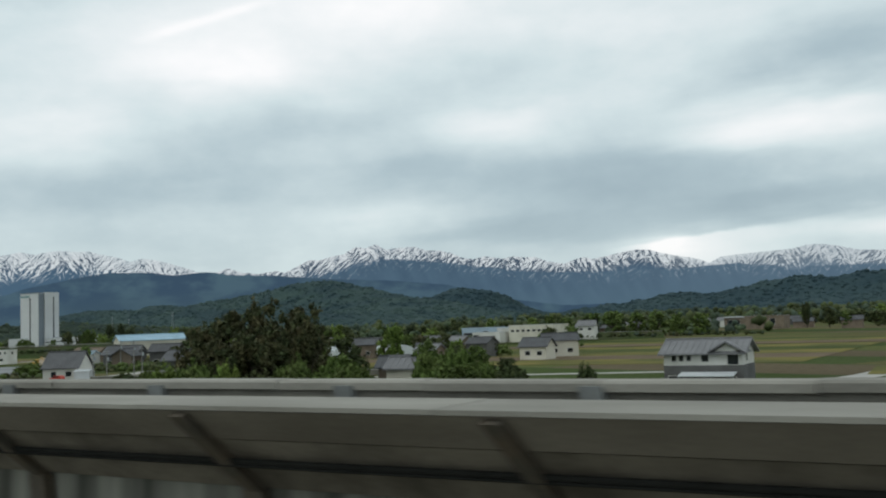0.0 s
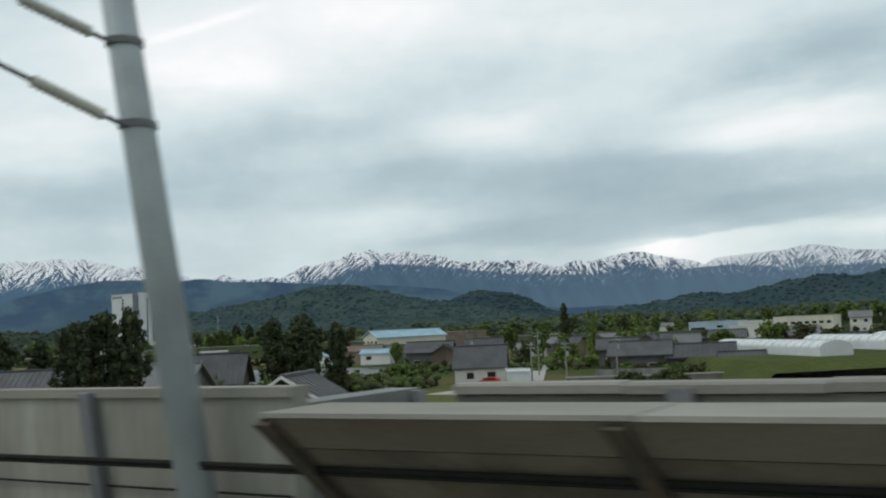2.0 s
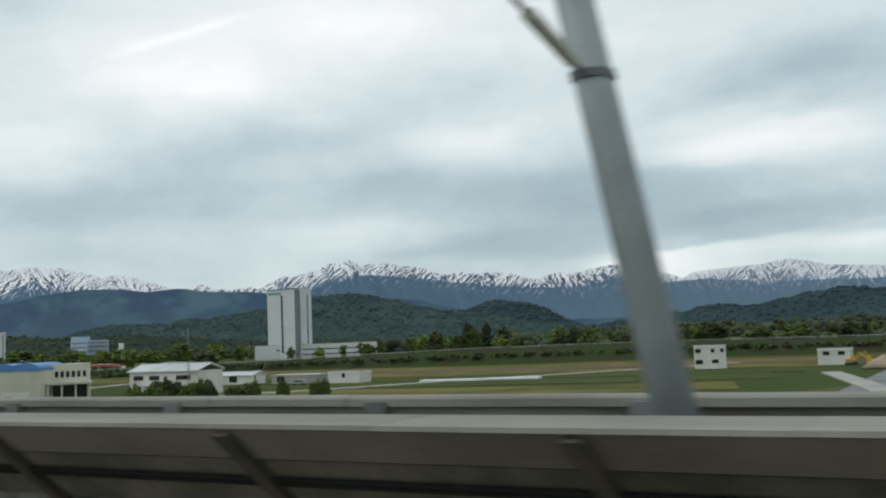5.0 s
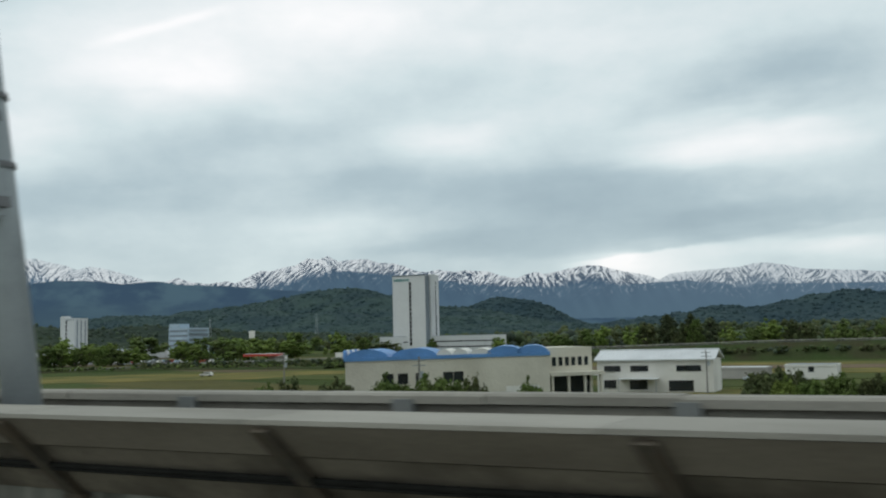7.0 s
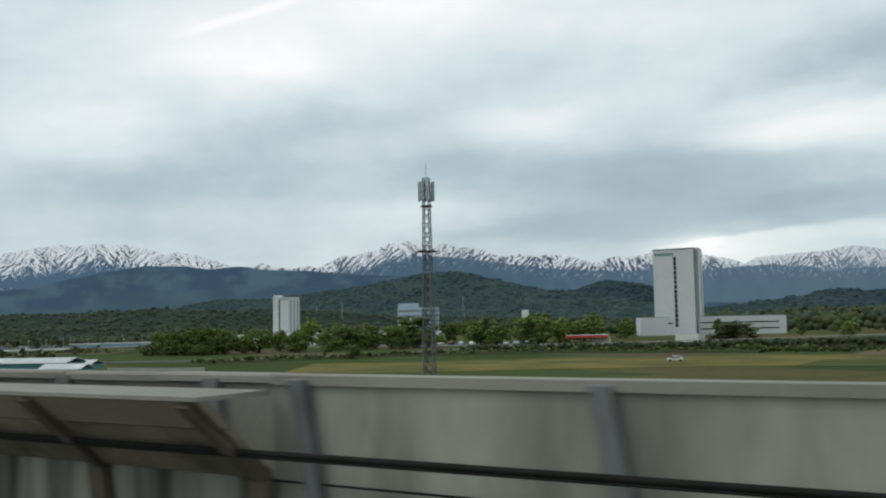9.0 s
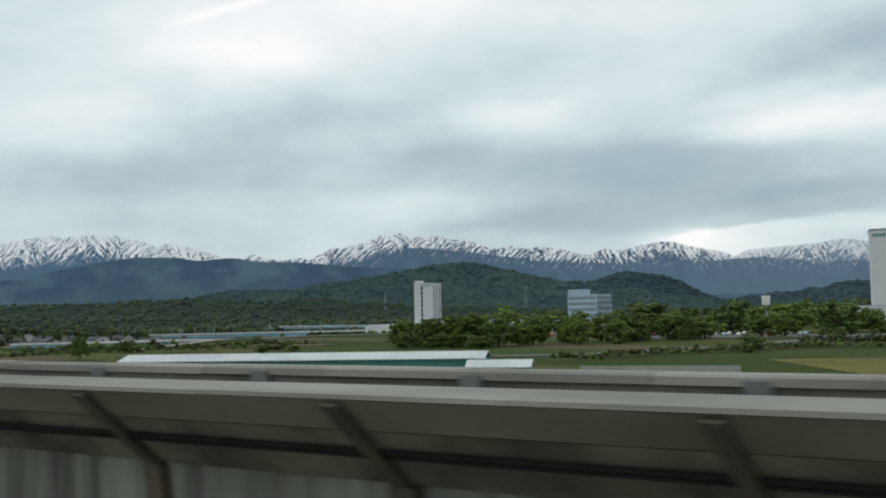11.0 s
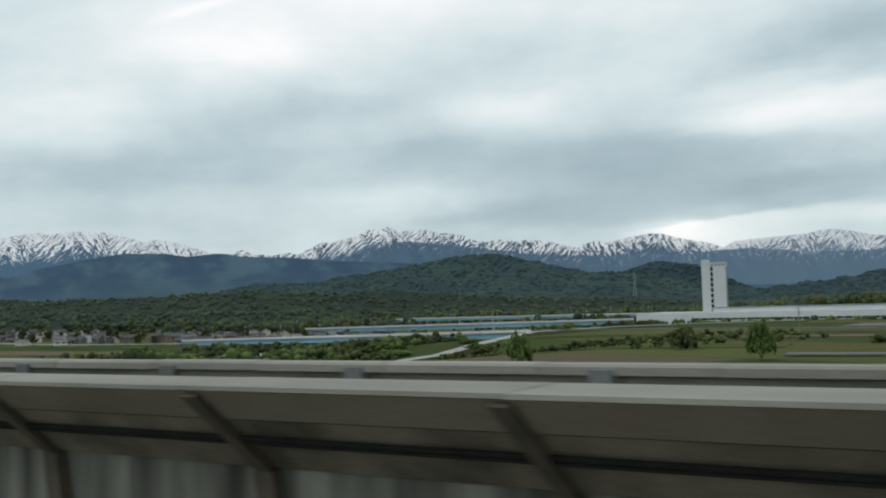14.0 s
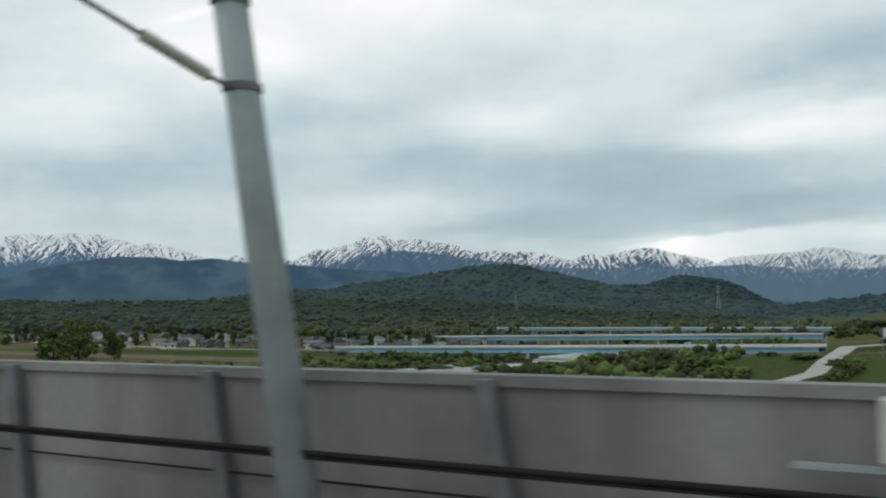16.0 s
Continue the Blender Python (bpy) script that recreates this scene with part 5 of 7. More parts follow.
for k in range(6):
    sec = [(1.0 + 1.9 * k + 0.95 * math.cos(a), 8.5 + 1.3 * math.sin(a)) for a in np.linspace(0, math.pi, 9)]
    part("gable_scallop", prism(bmesh.new(), sec, -17.9, -17.5), "white_wall" if k % 2 else "blue_roof", works, "scalloped gable board")
    part("side_window", boxed(-17.6, -17.45, 0.6 + 1.8 * k, 1.7 + 1.8 * k, 3.6, 4.6), "glass_dark", works)
part("side_canopy", boxed(-19.4, -17.502, 0.4, 11.0, 2.6, 3.0), "white_wall", works, "flat white loading canopy")
part("roller_door", boxed(9.5, 15.5, -0.06, 0.05, 0, 3.2), "white_wall", works)
slant = Matrix(((1, 0.48, 0, 0), (0, 1, 0, 0), (0, 0, 1, 0), (0, 0, 0, 1)))      # the side walls run back at a slant
for piece in works.children:
    if piece.name.split(".")[0] in ("wall", "roof_edge", "roof_vault", "gable_scallop", "side_window", "side_canopy"):
        piece.data.transform(slant)
entrance = thing("works_entrance", at(-533.5, 163, 0, 48.5), "cream entrance block with a row of tall windows and open porch", "building")
part("wall", boxed(-4, 5.5, 0, 12, -0.5, 9.2), "cream_wall", entrance)
for k in range(7):
    window(entrance, -3.2 + 1.25 * k, 0, 6.0, 0.75, 1.5, "y-", frame="cream_wall")
for k in range(4):
    part("pillar", boxed(-4 + 3.1 * k, -3.6 + 3.1 * k, -3.2, -2.8, -0.5, 4.4), "cream_wall", entrance)
part("porch_roof", boxed(-4.4, 6.0, -3.6, 0.05, 4.4, 5.0), "cream_wall", entrance)
# dark sheet on the wall, drawn as the shade inside the open porch
part("porch_shade", boxed(-3.4, 4.9, -0.08, 0.03, 0.1, 4.2), "glass_dark", entrance)
white3 = thing("office_building", at(-524.8, 190.6, 0, 5), "white two-storey office with a pale metal roof and carport", "building")
part("wall", boxed(-11, 11, -5, 5, -0.5, 6.2), "white_wall", white3)
gable_roof(white3, 22, 10, 6.2, 1.5, "metal_roof", 0.5)
for x, z, w, h in ((-8, 4.0, 3.2, 1.1), (-2.8, 4.0, 3.4, 1.1), (6.5, 4.0, 4.6, 1.1), (-8.5, 0.8, 2.4, 1.6), (-3.0, 0.6, 3.4, 1.8), (5.0, 0.3, 4.6, 2.0)):
    window(white3, x, -5, z, w, h)
part("carport_roof", boxed(-6.5, 1.0, -7.6, -5.0, 2.6, 2.75), "metal_roof", white3)
for x in (-6.3, 0.8):
    part("post", tube(bmesh.new(), (x, -7.4, -0.3), (x, -7.4, 2.6), 0.08), "steel_grey", white3)

# hotel tower on its podium
hotel = thing("hotel", at(-821.3, 598.6, 0), "tall white slab hotel with dark slit windows and a low podium", "building")
part("main_slab", boxed(-13.7, 12.6, 0, 25, -1, 53.4), "hotel_white", hotel)
part("roof_rim", boxed(-14.0, 12.8, -0.3, 25.2, 53.403, 54.1), "hotel_grey", hotel)
part("corner_strip", boxed(12.6, 13.3, 0.2, 6.6, -1, 53.0), "hotel_grey", hotel, "dark grey recessed corner strip")
part("side_slab", boxed(12.6, 14.6, 6.7, 25, -1, 54.4), "hotel_white", hotel)
for k in range(15):
    part("window", boxed(-0.4, 1.5, -0.12, 0.1, 5.2 + 2.95 * k, 7.7 + 2.95 * k), "glass_dark", hotel)
for k in range(15):
    part("window", boxed(14.5, 14.72, 17.0, 18.8, 6.0 + 2.95 * k, 8.6 + 2.95 * k), "glass_dark", hotel)
for k in range(7):
    part("sign_bar", boxed(-12.4 + 1.8 * k, -11.2 + 1.8 * k, -0.2, 0.0, 49.8, 51.5), "teal", hotel, "teal sign bar")
for piece in hotel.children:
    piece.data.transform(Matrix(((1, -0.2, 0, 0), (0, 1, 0, 0), (0, 0, 1, 0), (0, 0, 0, 1))))      # the side wall runs back at a slant
podium = thing("hotel_podium", at(-841, 590, 0, 26), "long low white podium wing with dark window bands", "building")
part("wall", boxed(0, 88, 0, 44, -1, 11.2), "hotel_white", podium)
part("roof", boxed(0.4, 87.6, 0.4, 43.6, 11.203, 11.5), "hotel_grey", podium)
for z, k0 in ((3.2, 7), (7.0, 3)):
    for k in range(k0, 19):
        part("window", boxed(4 + 4.2 * k, 8.0 + 4.2 * k, -0.1, 0.1, z, z + 0.8), "glass_dark", podium)
for k in range(7):
    part("side_window", boxed(87.9, 88.1, 4 + 5.6 * k, 8.2 + 5.6 * k, 4.6, 5.8), "glass_dark", podium)

# second tower, with its exhibition hall
tower = thing("apartment_tower", at(-1104.5, 556, 3.0, 13), "white tower block with dark vertical window strips", "building")
part("wall", boxed(-6.6, 6.2, -10, 7, -6, 28.2), "hotel_white", tower)
part("lift_house", boxed(-6.4, -2.8, -9.8, -2, 28.2, 30.4), "hotel_white", tower)
part("roof_rim", boxed(-6.8, 6.4, -10.2, 7.2, 28.203, 28.8), "hotel_white", tower)
for x in (-1.2,):
    for k in range(9):
        part("window", boxed(x - 0.7, x + 0.7, -10.1, -9.9, 0.6 + 2.95 * k, 2.9 + 2.95 * k), "glass_dark", tower)
for y in (-6.5, -1.5, 3.8):
    part("slit", boxed(6.1, 6.32, y - 0.7, y + 0.7, -1, 27), "hotel_grey", tower, "grey vertical recess")
for k in range(4):
    part("sign_bar", boxed(-1.5 + 2.0 * k, -0.2 + 2.0 * k, -10.15, -9.95, 27.0, 27.7), "hotel_grey", tower)
hall = thing("exhibition_hall", at(-1075, 528, -2.5, -8), "long low white hall with dark window bands", "building")
part("wall", boxed(-68, 75, 0, 26, -3, 6.6), "hotel_white", hall)
part("roof", boxed(-67.5, 74.5, 0.3, 25.7, 6.603, 7.2), "metal_roof", hall)
part("clerestory", boxed(-28, 74, 8, 22, 7.203, 9.0), "hotel_white", hall)
part("roof_edge", boxed(-28.4, 74.4, 7.6, 22.4, 9.003, 9.5), "hotel_grey", hall, "dark grey roof edge")
for k in range(26):
    part("window", boxed(-35 + 4.2 * k, -31.2 + 4.2 * k, -0.1, 0.1, 2.9, 3.9), "glass_dark", hall)
wing = block(-1146, -1122, 540, 556, 8.2, "hotel_white", "white end wing of the hall", z=-4.0)

# blue-grey office
office = thing("office_block", at(-990, 561, 1.2), "pale blue office block with stepped floors and window bands", "building")
part("wall", boxed(-9.5, 9.5, -11, 11, -2, 20.2), "office_blue", office)
part("upper_block", boxed(-9.2, 0.5, -10.7, 0, 20.2, 23.2), "office_blue", office)
for k in range(5):
    part("window_band", boxed(-8.8, 8.8, -11.1, -10.9, 3.2 + 3.5 * k, 4.7 + 3.5 * k), "hotel_grey", office)
    part("window_band", boxed(9.4, 9.62, -10, 10, 3.2 + 3.5 * k, 5.0 + 3.5 * k), "hotel_grey", office)
    part("balcony", boxed(9.62, 10.5, -10.6, 10.6, 2.2 + 3.5 * k, 3.0 + 3.5 * k), "office_blue", office)
block(-1000, -960, 545, 549, 5.0, "hotel_white", "low white annex in front of the blue office", z=0.5)
block(-985, -952, 470, 482, 5.2, "white_wall", "low white shop with a dark glass front beside the car park", openings=[("y-", -12 + 4.0 * k, 0.6, 3.4, 2.6) for k in range(7)], z=0.3)

# filling station canopy
station = thing("station_canopy", at(-787, 396, 0, 20), "red-edged filling station canopy on thin columns", "canopy")
part("fascia", boxed(-9, 9, -5, 5, 3.4, 4.5), "red_paint", station)
part("roof", boxed(-8.9, 8.9, -4.9, 4.9, 4.503, 4.6), "metal_roof", station)
for x in (-7, -2.4, 2.4, 7):
    part("column", tube(bmesh.new(), (x, 0, -0.2), (x, 0, 3.4), 0.2), "white_wall", station)
part("kiosk", boxed(1, 9, 5.2, 10, -0.3, 3.2), "white_wall", station)
block(-752, -742, 408, 416, 4.0, "white_wall", "white kiosk with pale panels beside the filling station", z=0.3)
sign = thing("pole_sign", at(-862, 478, 0), "white box sign on a tall pole", "sign")
part("pole", tube(bmesh.new(), (0, 0, -0.5), (0, 0, 13), 0.35), "steel_grey", sign)
part("box", boxed(-1.9, 1.9, -0.6, 0.6, 12.6, 17.0, bevel=0.1), "white_wall", sign)

# teal-walled sheds beside the track
for x, y, L, W, h, zz in ((-874, 160, 78, 9.5, 3.9, 0.0), (-862, 184, 30, 7, 3.0, -0.4), (-830, 166, 12, 6, 3.0, -0.4)):
    root = thing("long_shed", at(x, y, zz, 22.5), "long low shed with a white ribbed roof and teal side walls", "shed", "teal sheds")
    part("wall", boxed(-L / 2, L / 2, -W / 2, W / 2, -0.4, h - 1.15), "teal", root)
    roof = part("roof", prism(bmesh.new(), [(-W / 2 - 0.5, h - 1.25), (0, h), (W / 2 + 0.5, h - 1.25), (W / 2 + 0.5, h - 1.1), (0, h + 0.15), (-W / 2 - 0.5, h - 1.1)], -L / 2 - 0.3, L / 2 + 0.3), "metal_roof", root, "white ribbed metal roof")
    bm = bmesh.new()
    for x1 in np.arange(-L / 2, L / 2 + 0.1, 1.5):
        prism(bm, [(-W / 2 - 0.5, h - 1.1), (0, h + 0.15), (0, h + 0.24), (-W / 2 - 0.5, h - 1.0)], x1 - 0.08, x1 + 0.08)
    part("roof_ribs", bm, "metal_roof", roof)["kind"] = "stuff"
low = thing("block_wall", at(-800, 170, -0.5, 15), "low pale concrete wall beside the field", "wall")
part("wall", boxed(-14, 14, -0.2, 0.2, -0.5, 2.2), "path_concrete", low)

# telephone mast: four legs, braces, platform, antennas
mast_t = thing("radio_mast", at(-688, 127, 0, 15), "slim grey lattice radio mast with antenna ring and platform", "mast")
H = 34.0
for sx in (-1, 1):
    for sy in (-1, 1):
        part("leg", tube(bmesh.new(), (sx * 0.8, sy * 0.8, -0.5), (sx * 0.42, sy * 0.42, H), 0.13, 0.08, 8), "steel_post", mast_t)
for k in range(24):
    z0, z1 = H * k / 24, H * (k + 1) / 24
    a0, a1 = 0.8 - 0.38 * z0 / H, 0.8 - 0.38 * z1 / H
    for q in range(4):
        m = Matrix.Rotation(q * math.pi / 2, 3, "Z")
        part("brace", tube(bmesh.new(), m @ Vector((a0, a0, z0)), m @ Vector((-a1, a1, z1)), 0.045, n=5), "steel_dark", mast_t)
        part("girt", tube(bmesh.new(), m @ Vector((a1, a1, z1)), m @ Vector((-a1, a1, z1)), 0.04, n=5), "steel_dark", mast_t)
for z, r in ((22.5, 1.6), (29.5, 0.9)):
    part("platform", tube(bmesh.new(), (0, 0, z), (0, 0, z + 0.18), r, n=16), "steel_dark", mast_t)
for k in range(6):
    a = k * math.pi / 3
    part("antenna", boxed(1.15 * math.cos(a) - 0.16, 1.15 * math.cos(a) + 0.16, 1.15 * math.sin(a) - 0.16, 1.15 * math.sin(a) + 0.16, 30.4, 33.4, bevel=0.04), "steel_grey", mast_t)
part("rod", tube(bmesh.new(), (0, 0, H), (0, 0, H + 2.6), 0.05, 0.02, 6), "steel_dark", mast_t)

# ---- trees: kind, leaf, x, y, height, breadth ----
for kind, leaf, x, y, height, wide in (
        ("wide", "leaf_bronze", -141.6, 140, 13.7, 0.75),
        ("wide", "leaf_bronze", -129.9, 139, 17.7, 0.79),
        ("wide", "leaf_bronze", -128.8, 144, 18.0, 0.57),
        ("wide", "leaf_bronze", -118.6, 141, 17.4, 0.79),
        ("wide", "leaf_bronze", -112.6, 136, 16.2, 0.72),
        ("wide", "leaf_bronze", -108.4, 133, 13.3, 0.62),
        ("wide", "leaf_bronze", -119.0, 131, 12.5, 1.04),
        ("wide", "leaf_bronze", -130.3, 132, 11.6, 0.82),
        ("wide", "leaf_bronze", -113.3, 130, 9.9, 1.13),
        ("wide", "leaf_bronze", -122.8, 129, 10.2, 1.04),
        ("bush", "leaf_light", -130.7, 122, 12.3, 0.6),
        ("bush", "leaf_light", -115.0, 120, 12.7, 0.48),
        ("bush", "leaf_mid", -126.5, 124, 13.8, 0.65),
        ("bush", "leaf_mid", -120.9, 121, 11.2, 0.56),
):
    tree(kind, leaf, x, y, height, wide, group="trees round the hut")
for kind, leaf, x, y, height, wide in (
        ("bush", "leaf_mid", -103.8, 124, 14.6, 0.58),
        ("bush", "leaf_mid", -96.7, 126, 14.0, 0.66),
        ("bush", "leaf_dark", -107.6, 120, 10.4, 0.72),
        ("bush", "leaf_mid", -91.9, 122, 10.5, 0.56),
        ("bush", "leaf_mid", -137.2, 124, 11.3, 0.52),
        ("broad", "leaf_light", -110.0, 160, 12.9, 0.61),
        ("wide", "leaf_dark", -109.8, 142, 11.4, 1.11),
        ("wide", "leaf_mid", -95.2, 126, 8.5, 1.21),
        ("wide", "leaf_mid", -84.5, 134, 10.5, 0.97),
        ("wide", "leaf_mid", -76.1, 132, 9.1, 0.9),
        ("wide", "leaf_dark", -69.2, 130, 7.2, 1.0),
        ("wide", "leaf_mid", -71.9, 120, 6.7, 1.36),
        ("bush", "leaf_mid", -80.7, 128, 17.0, 0.37),
        ("bush", "leaf_mid", -76.9, 130, 17.5, 0.41),
):
    tree(kind, leaf, x, y, height, wide, group="trees round the hut")
for kind, leaf, x, y, height, wide in (
        ("bush", "leaf_mid", -70.8, 126, 13.1, 0.59),
        ("bush", "leaf_dark", -65.1, 124, 11.3, 0.51),
        ("bush", "leaf_mid", -75.0, 122, 11.4, 0.6),
        ("bush", "leaf_dark", -64.9, 150, 8.6, 0.45),
):
    tree(kind, leaf, x, y, height, wide, group="trees round the hut")
for kind, leaf, x, y, height, wide in (
        ("broad", "leaf_mid", -238.5, 560, 16.2, 1.02),
        ("broad", "leaf_mid", -224.0, 560, 17.1, 1.08),
        ("broad", "leaf_mid", -208.2, 560, 14.7, 1.1),
        ("broad", "leaf_mid", -196.2, 560, 15.3, 1.05),
        ("broad", "leaf_mid", -184.4, 560, 14.2, 1.27),
        ("broad", "leaf_mid", -171.3, 560, 13.3, 1.19),
        ("broad", "leaf_mid", -255.2, 560, 14.0, 0.89),
        ("broad", "leaf_mid", -264.7, 560, 15.8, 0.58),
        ("broad", "leaf_dark", -141.1, 700, 20.7, 0.35),
        ("broad", "leaf_dark", -126.7, 700, 15.4, 0.94),
        ("broad", "leaf_dark", -109.2, 700, 12.7, 1.51),
        ("broad", "leaf_dark", -97.2, 700, 11.1, 1.73),
        ("pine", "leaf_pine", -617.2, 520, 19.0, 0.86),
        ("pine", "leaf_pine", -604.8, 520, 19.1, 0.67),
):
    tree(kind, leaf, x, y, height, wide, group="far tree row")
for kind, leaf, x, y, height, wide in (
        ("pine", "leaf_pine", -594.7, 520, 16.9, 1.13),
        ("broad", "leaf_light", -568.5, 540, 16.9, 1.22),
        ("broad", "leaf_dark", -556.9, 540, 18.2, 0.9),
        ("broad", "leaf_light", -658.9, 540, 15.1, 1.18),
        ("broad", "leaf_light", -641.0, 540, 15.1, 1.16),
        ("broad", "leaf_dark", -476.6, 540, 16.2, 1.44),
        ("broad", "leaf_mid", -486.7, 540, 13.3, 1.47),
        ("broad", "leaf_dark", -500.4, 540, 12.2, 1.29),
        ("broad", "leaf_dark", -510.9, 540, 10.9, 1.09),
        ("broad", "leaf_mid", -435.0, 540, 12.6, 2.11),
        ("broad", "leaf_dark", -408.0, 540, 12.9, 1.74),
        ("broad", "leaf_mid", -453.8, 540, 11.8, 1.94),
        ("broad", "leaf_dark", -616.3, 480, 16.6, 0.84),
        ("broad", "leaf_dark", -599.8, 480, 17.8, 0.77),
):
    tree(kind, leaf, x, y, height, wide, group="far tree row")
for kind, leaf, x, y, height, wide in (
        ("broad", "leaf_mid", -592.4, 480, 17.9, 0.76),
        ("broad", "leaf_light", -576.6, 480, 13.3, 1.02),
        ("broad", "leaf_mid", -565.4, 480, 11.6, 1.16),
        ("broad", "leaf_dark", -497.9, 480, 15.5, 0.84),
        ("broad", "leaf_dark", -489.5, 480, 15.5, 0.84),
        ("broad", "leaf_dark", -474.2, 480, 15.5, 0.35),
        ("broad", "leaf_mid", -662.5, 480, 11.8, 1.52),
        ("broad", "leaf_dark", -541.0, 480, 15.1, 0.88),
        ("broad", "leaf_mid", -525.4, 480, 14.6, 1.13),
):
    tree(kind, leaf, x, y, height, wide, group="far tree row")
for kind, leaf, x, y, height, wide in (
        ("pine", "leaf_pine", -251.8, 40, 13.3, 0.54),
        ("pine", "leaf_pine", -243.8, 39, 12.6, 0.44),
        ("pine", "leaf_pine", -268.6, 70, 9.9, 0.78),
        ("pine", "leaf_pine", -243.6, 97, 16.0, 0.5),
        ("pine", "leaf_pine", -283.6, 103, 13.8, 1.1),
        ("pine", "leaf_pine", -288.5, 116, 12.2, 0.75),
        ("pine", "leaf_pine", -283.7, 120, 15.3, 0.75),
        ("pine", "leaf_pine", -240.6, 84.5, 13.8, 0.6),
        ("pine", "leaf_pine", -242.0, 91, 15.4, 0.85),
        ("pine", "leaf_pine", -254.1, 139, 14.2, 0.75),
        ("pine", "leaf_pine", -257.2, 151.4, 15.2, 0.8),
        ("pine", "leaf_pine", -249.5, 141, 13.4, 0.8),
        ("pine", "leaf_pine", -240.2, 140, 13.0, 0.6),
):
    tree(kind, leaf, x, y, height, wide, group="pines round the farmhouses")
for kind, leaf, x, y, height, wide in (
        ("cypress", "leaf_pine", -290.0, 347, 18.1, 0.9),
        ("broad", "leaf_light", -238.3, 251, 15.7, 0.38),
        ("broad", "leaf_light", -263.2, 330, 14.2, 0.67),
        ("broad", "leaf_light", -256.8, 335, 13.9, 0.7),
        ("broad", "leaf_mid", -277.2, 300, 13.4, 0.67),
        ("broad", "leaf_mid", -288.7, 300, 11.9, 0.67),
        ("broad", "leaf_mid", -197.4, 215, 6.5, 0.7),
        ("broad", "leaf_mid", -292.0, 235, 8.9, 0.64),
        ("broad", "leaf_dark", -278.1, 270, 9.6, 0.86),
        ("broad", "leaf_dark", -214.8, 205, 7.9, 0.75),
        ("broad", "leaf_dark", -210.0, 204, 6.5, 0.9),
        ("broad", "leaf_dark", -253.5, 240, 8.0, 0.9),
        ("bush", "leaf_mid", -259.4, 190, 9.4, 1.29),
        ("bush", "leaf_dark", -248.8, 150, 9.5, 0.82),
):
    tree(kind, leaf, x, y, height, wide, group="village trees")
for kind, leaf, x, y, height, wide in (
        ("bush", "leaf_light", -255.8, 126, 9.8, 0.53),
        ("bush", "leaf_mid", -245.5, 140, 7.2, 0.73),
        ("bush", "leaf_mid", -197.1, 212, 9.5, 0.55),
        ("bush", "leaf_dark", -192.2, 190, 5.4, 1.31),
        ("bush", "leaf_mid", -186.7, 188, 5.4, 1.08),
        ("bush", "leaf_dark", -192.7, 175, 4.7, 1.64),
        ("bush", "leaf_dark", -199.1, 172, 4.6, 1.41),
        ("bush", "leaf_light", -254.2, 140, 7.4, 0.66),
        ("bush", "leaf_mid", -258.1, 170, 6.8, 2.01),
        ("bush", "leaf_light", -230.5, 110, 11.0, 0.37),
):
    tree(kind, leaf, x, y, height, wide, group="village trees")
for kind, leaf, x, y, height, wide in (
        ("broad", "leaf_mid", -782.0, 560, 10.9, 0.84),
        ("broad", "leaf_mid", -736.8, 560, 10.2, 0.77),
        ("broad", "leaf_dark", -729.3, 420, 9.5, 2.63),
        ("broad", "leaf_mid", -903.0, 575, 17.0, 1.3),
        ("broad", "leaf_light", -868.0, 575, 16.0, 1.4),
        ("broad", "leaf_mid", -846.0, 578, 12.0, 1.2),
        ("broad", "leaf_dark", -734.1, 420, 6.9, 1.83),
):
    tree(kind, leaf, x, y, height, wide, group="trees by the hotel")
for kind, leaf, x, y, height, wide in (
        ("bush", "leaf_dark", -496.1, 170, 9.0, 0.72),
        ("bush", "leaf_dark", -480.4, 165, 7.4, 1.03),
        ("bush", "leaf_mid", -482.6, 172, 9.2, 0.35),
        ("bush", "leaf_mid", -474.4, 172, 9.0, 0.35),
        ("bush", "leaf_mid", -465.6, 172, 8.2, 0.36),
        ("bush", "leaf_mid", -464.8, 174, 8.5, 0.35),
        ("bush", "leaf_dark", -498.3, 160, 10.9, 0.88),
        ("bush", "leaf_mid", -305.1, 140, 10.7, 0.95),
        ("bush", "leaf_mid", -312.1, 142, 8.7, 0.89),
        ("bush", "leaf_mid", -301.3, 150, 12.5, 0.72),
):
    tree(kind, leaf, x, y, height, wide, group="bushes by the road")
for kind, leaf, x, y, height, wide in (
        ("bush", "leaf_dark", -552.8, 122, 11.3, 0.62),
        ("bush", "leaf_mid", -542.6, 120, 12.3, 0.7),
        ("bush", "leaf_mid", -534.2, 118, 13.0, 0.77),
        ("bush", "leaf_dark", -530.4, 122, 11.4, 0.48),
        ("bush", "leaf_mid", -524.6, 128, 10.8, 0.43),
        ("bush", "leaf_dark", -496.4, 150, 8.6, 0.45),
        ("bush", "leaf_mid", -491.1, 150, 9.2, 0.62),
        ("bush", "leaf_mid", -488.4, 160, 9.5, 0.74),
        ("bush", "leaf_dark", -483.4, 158, 9.1, 0.54),
        ("bush", "leaf_light", -494.1, 148, 8.9, 0.53),
        ("bush", "leaf_dark", -558.7, 118, 11.1, 0.54),
        ("bush", "leaf_mid", -561.6, 116, 10.6, 0.42),
):
    tree(kind, leaf, x, y, height, wide, group="bushes round the works")
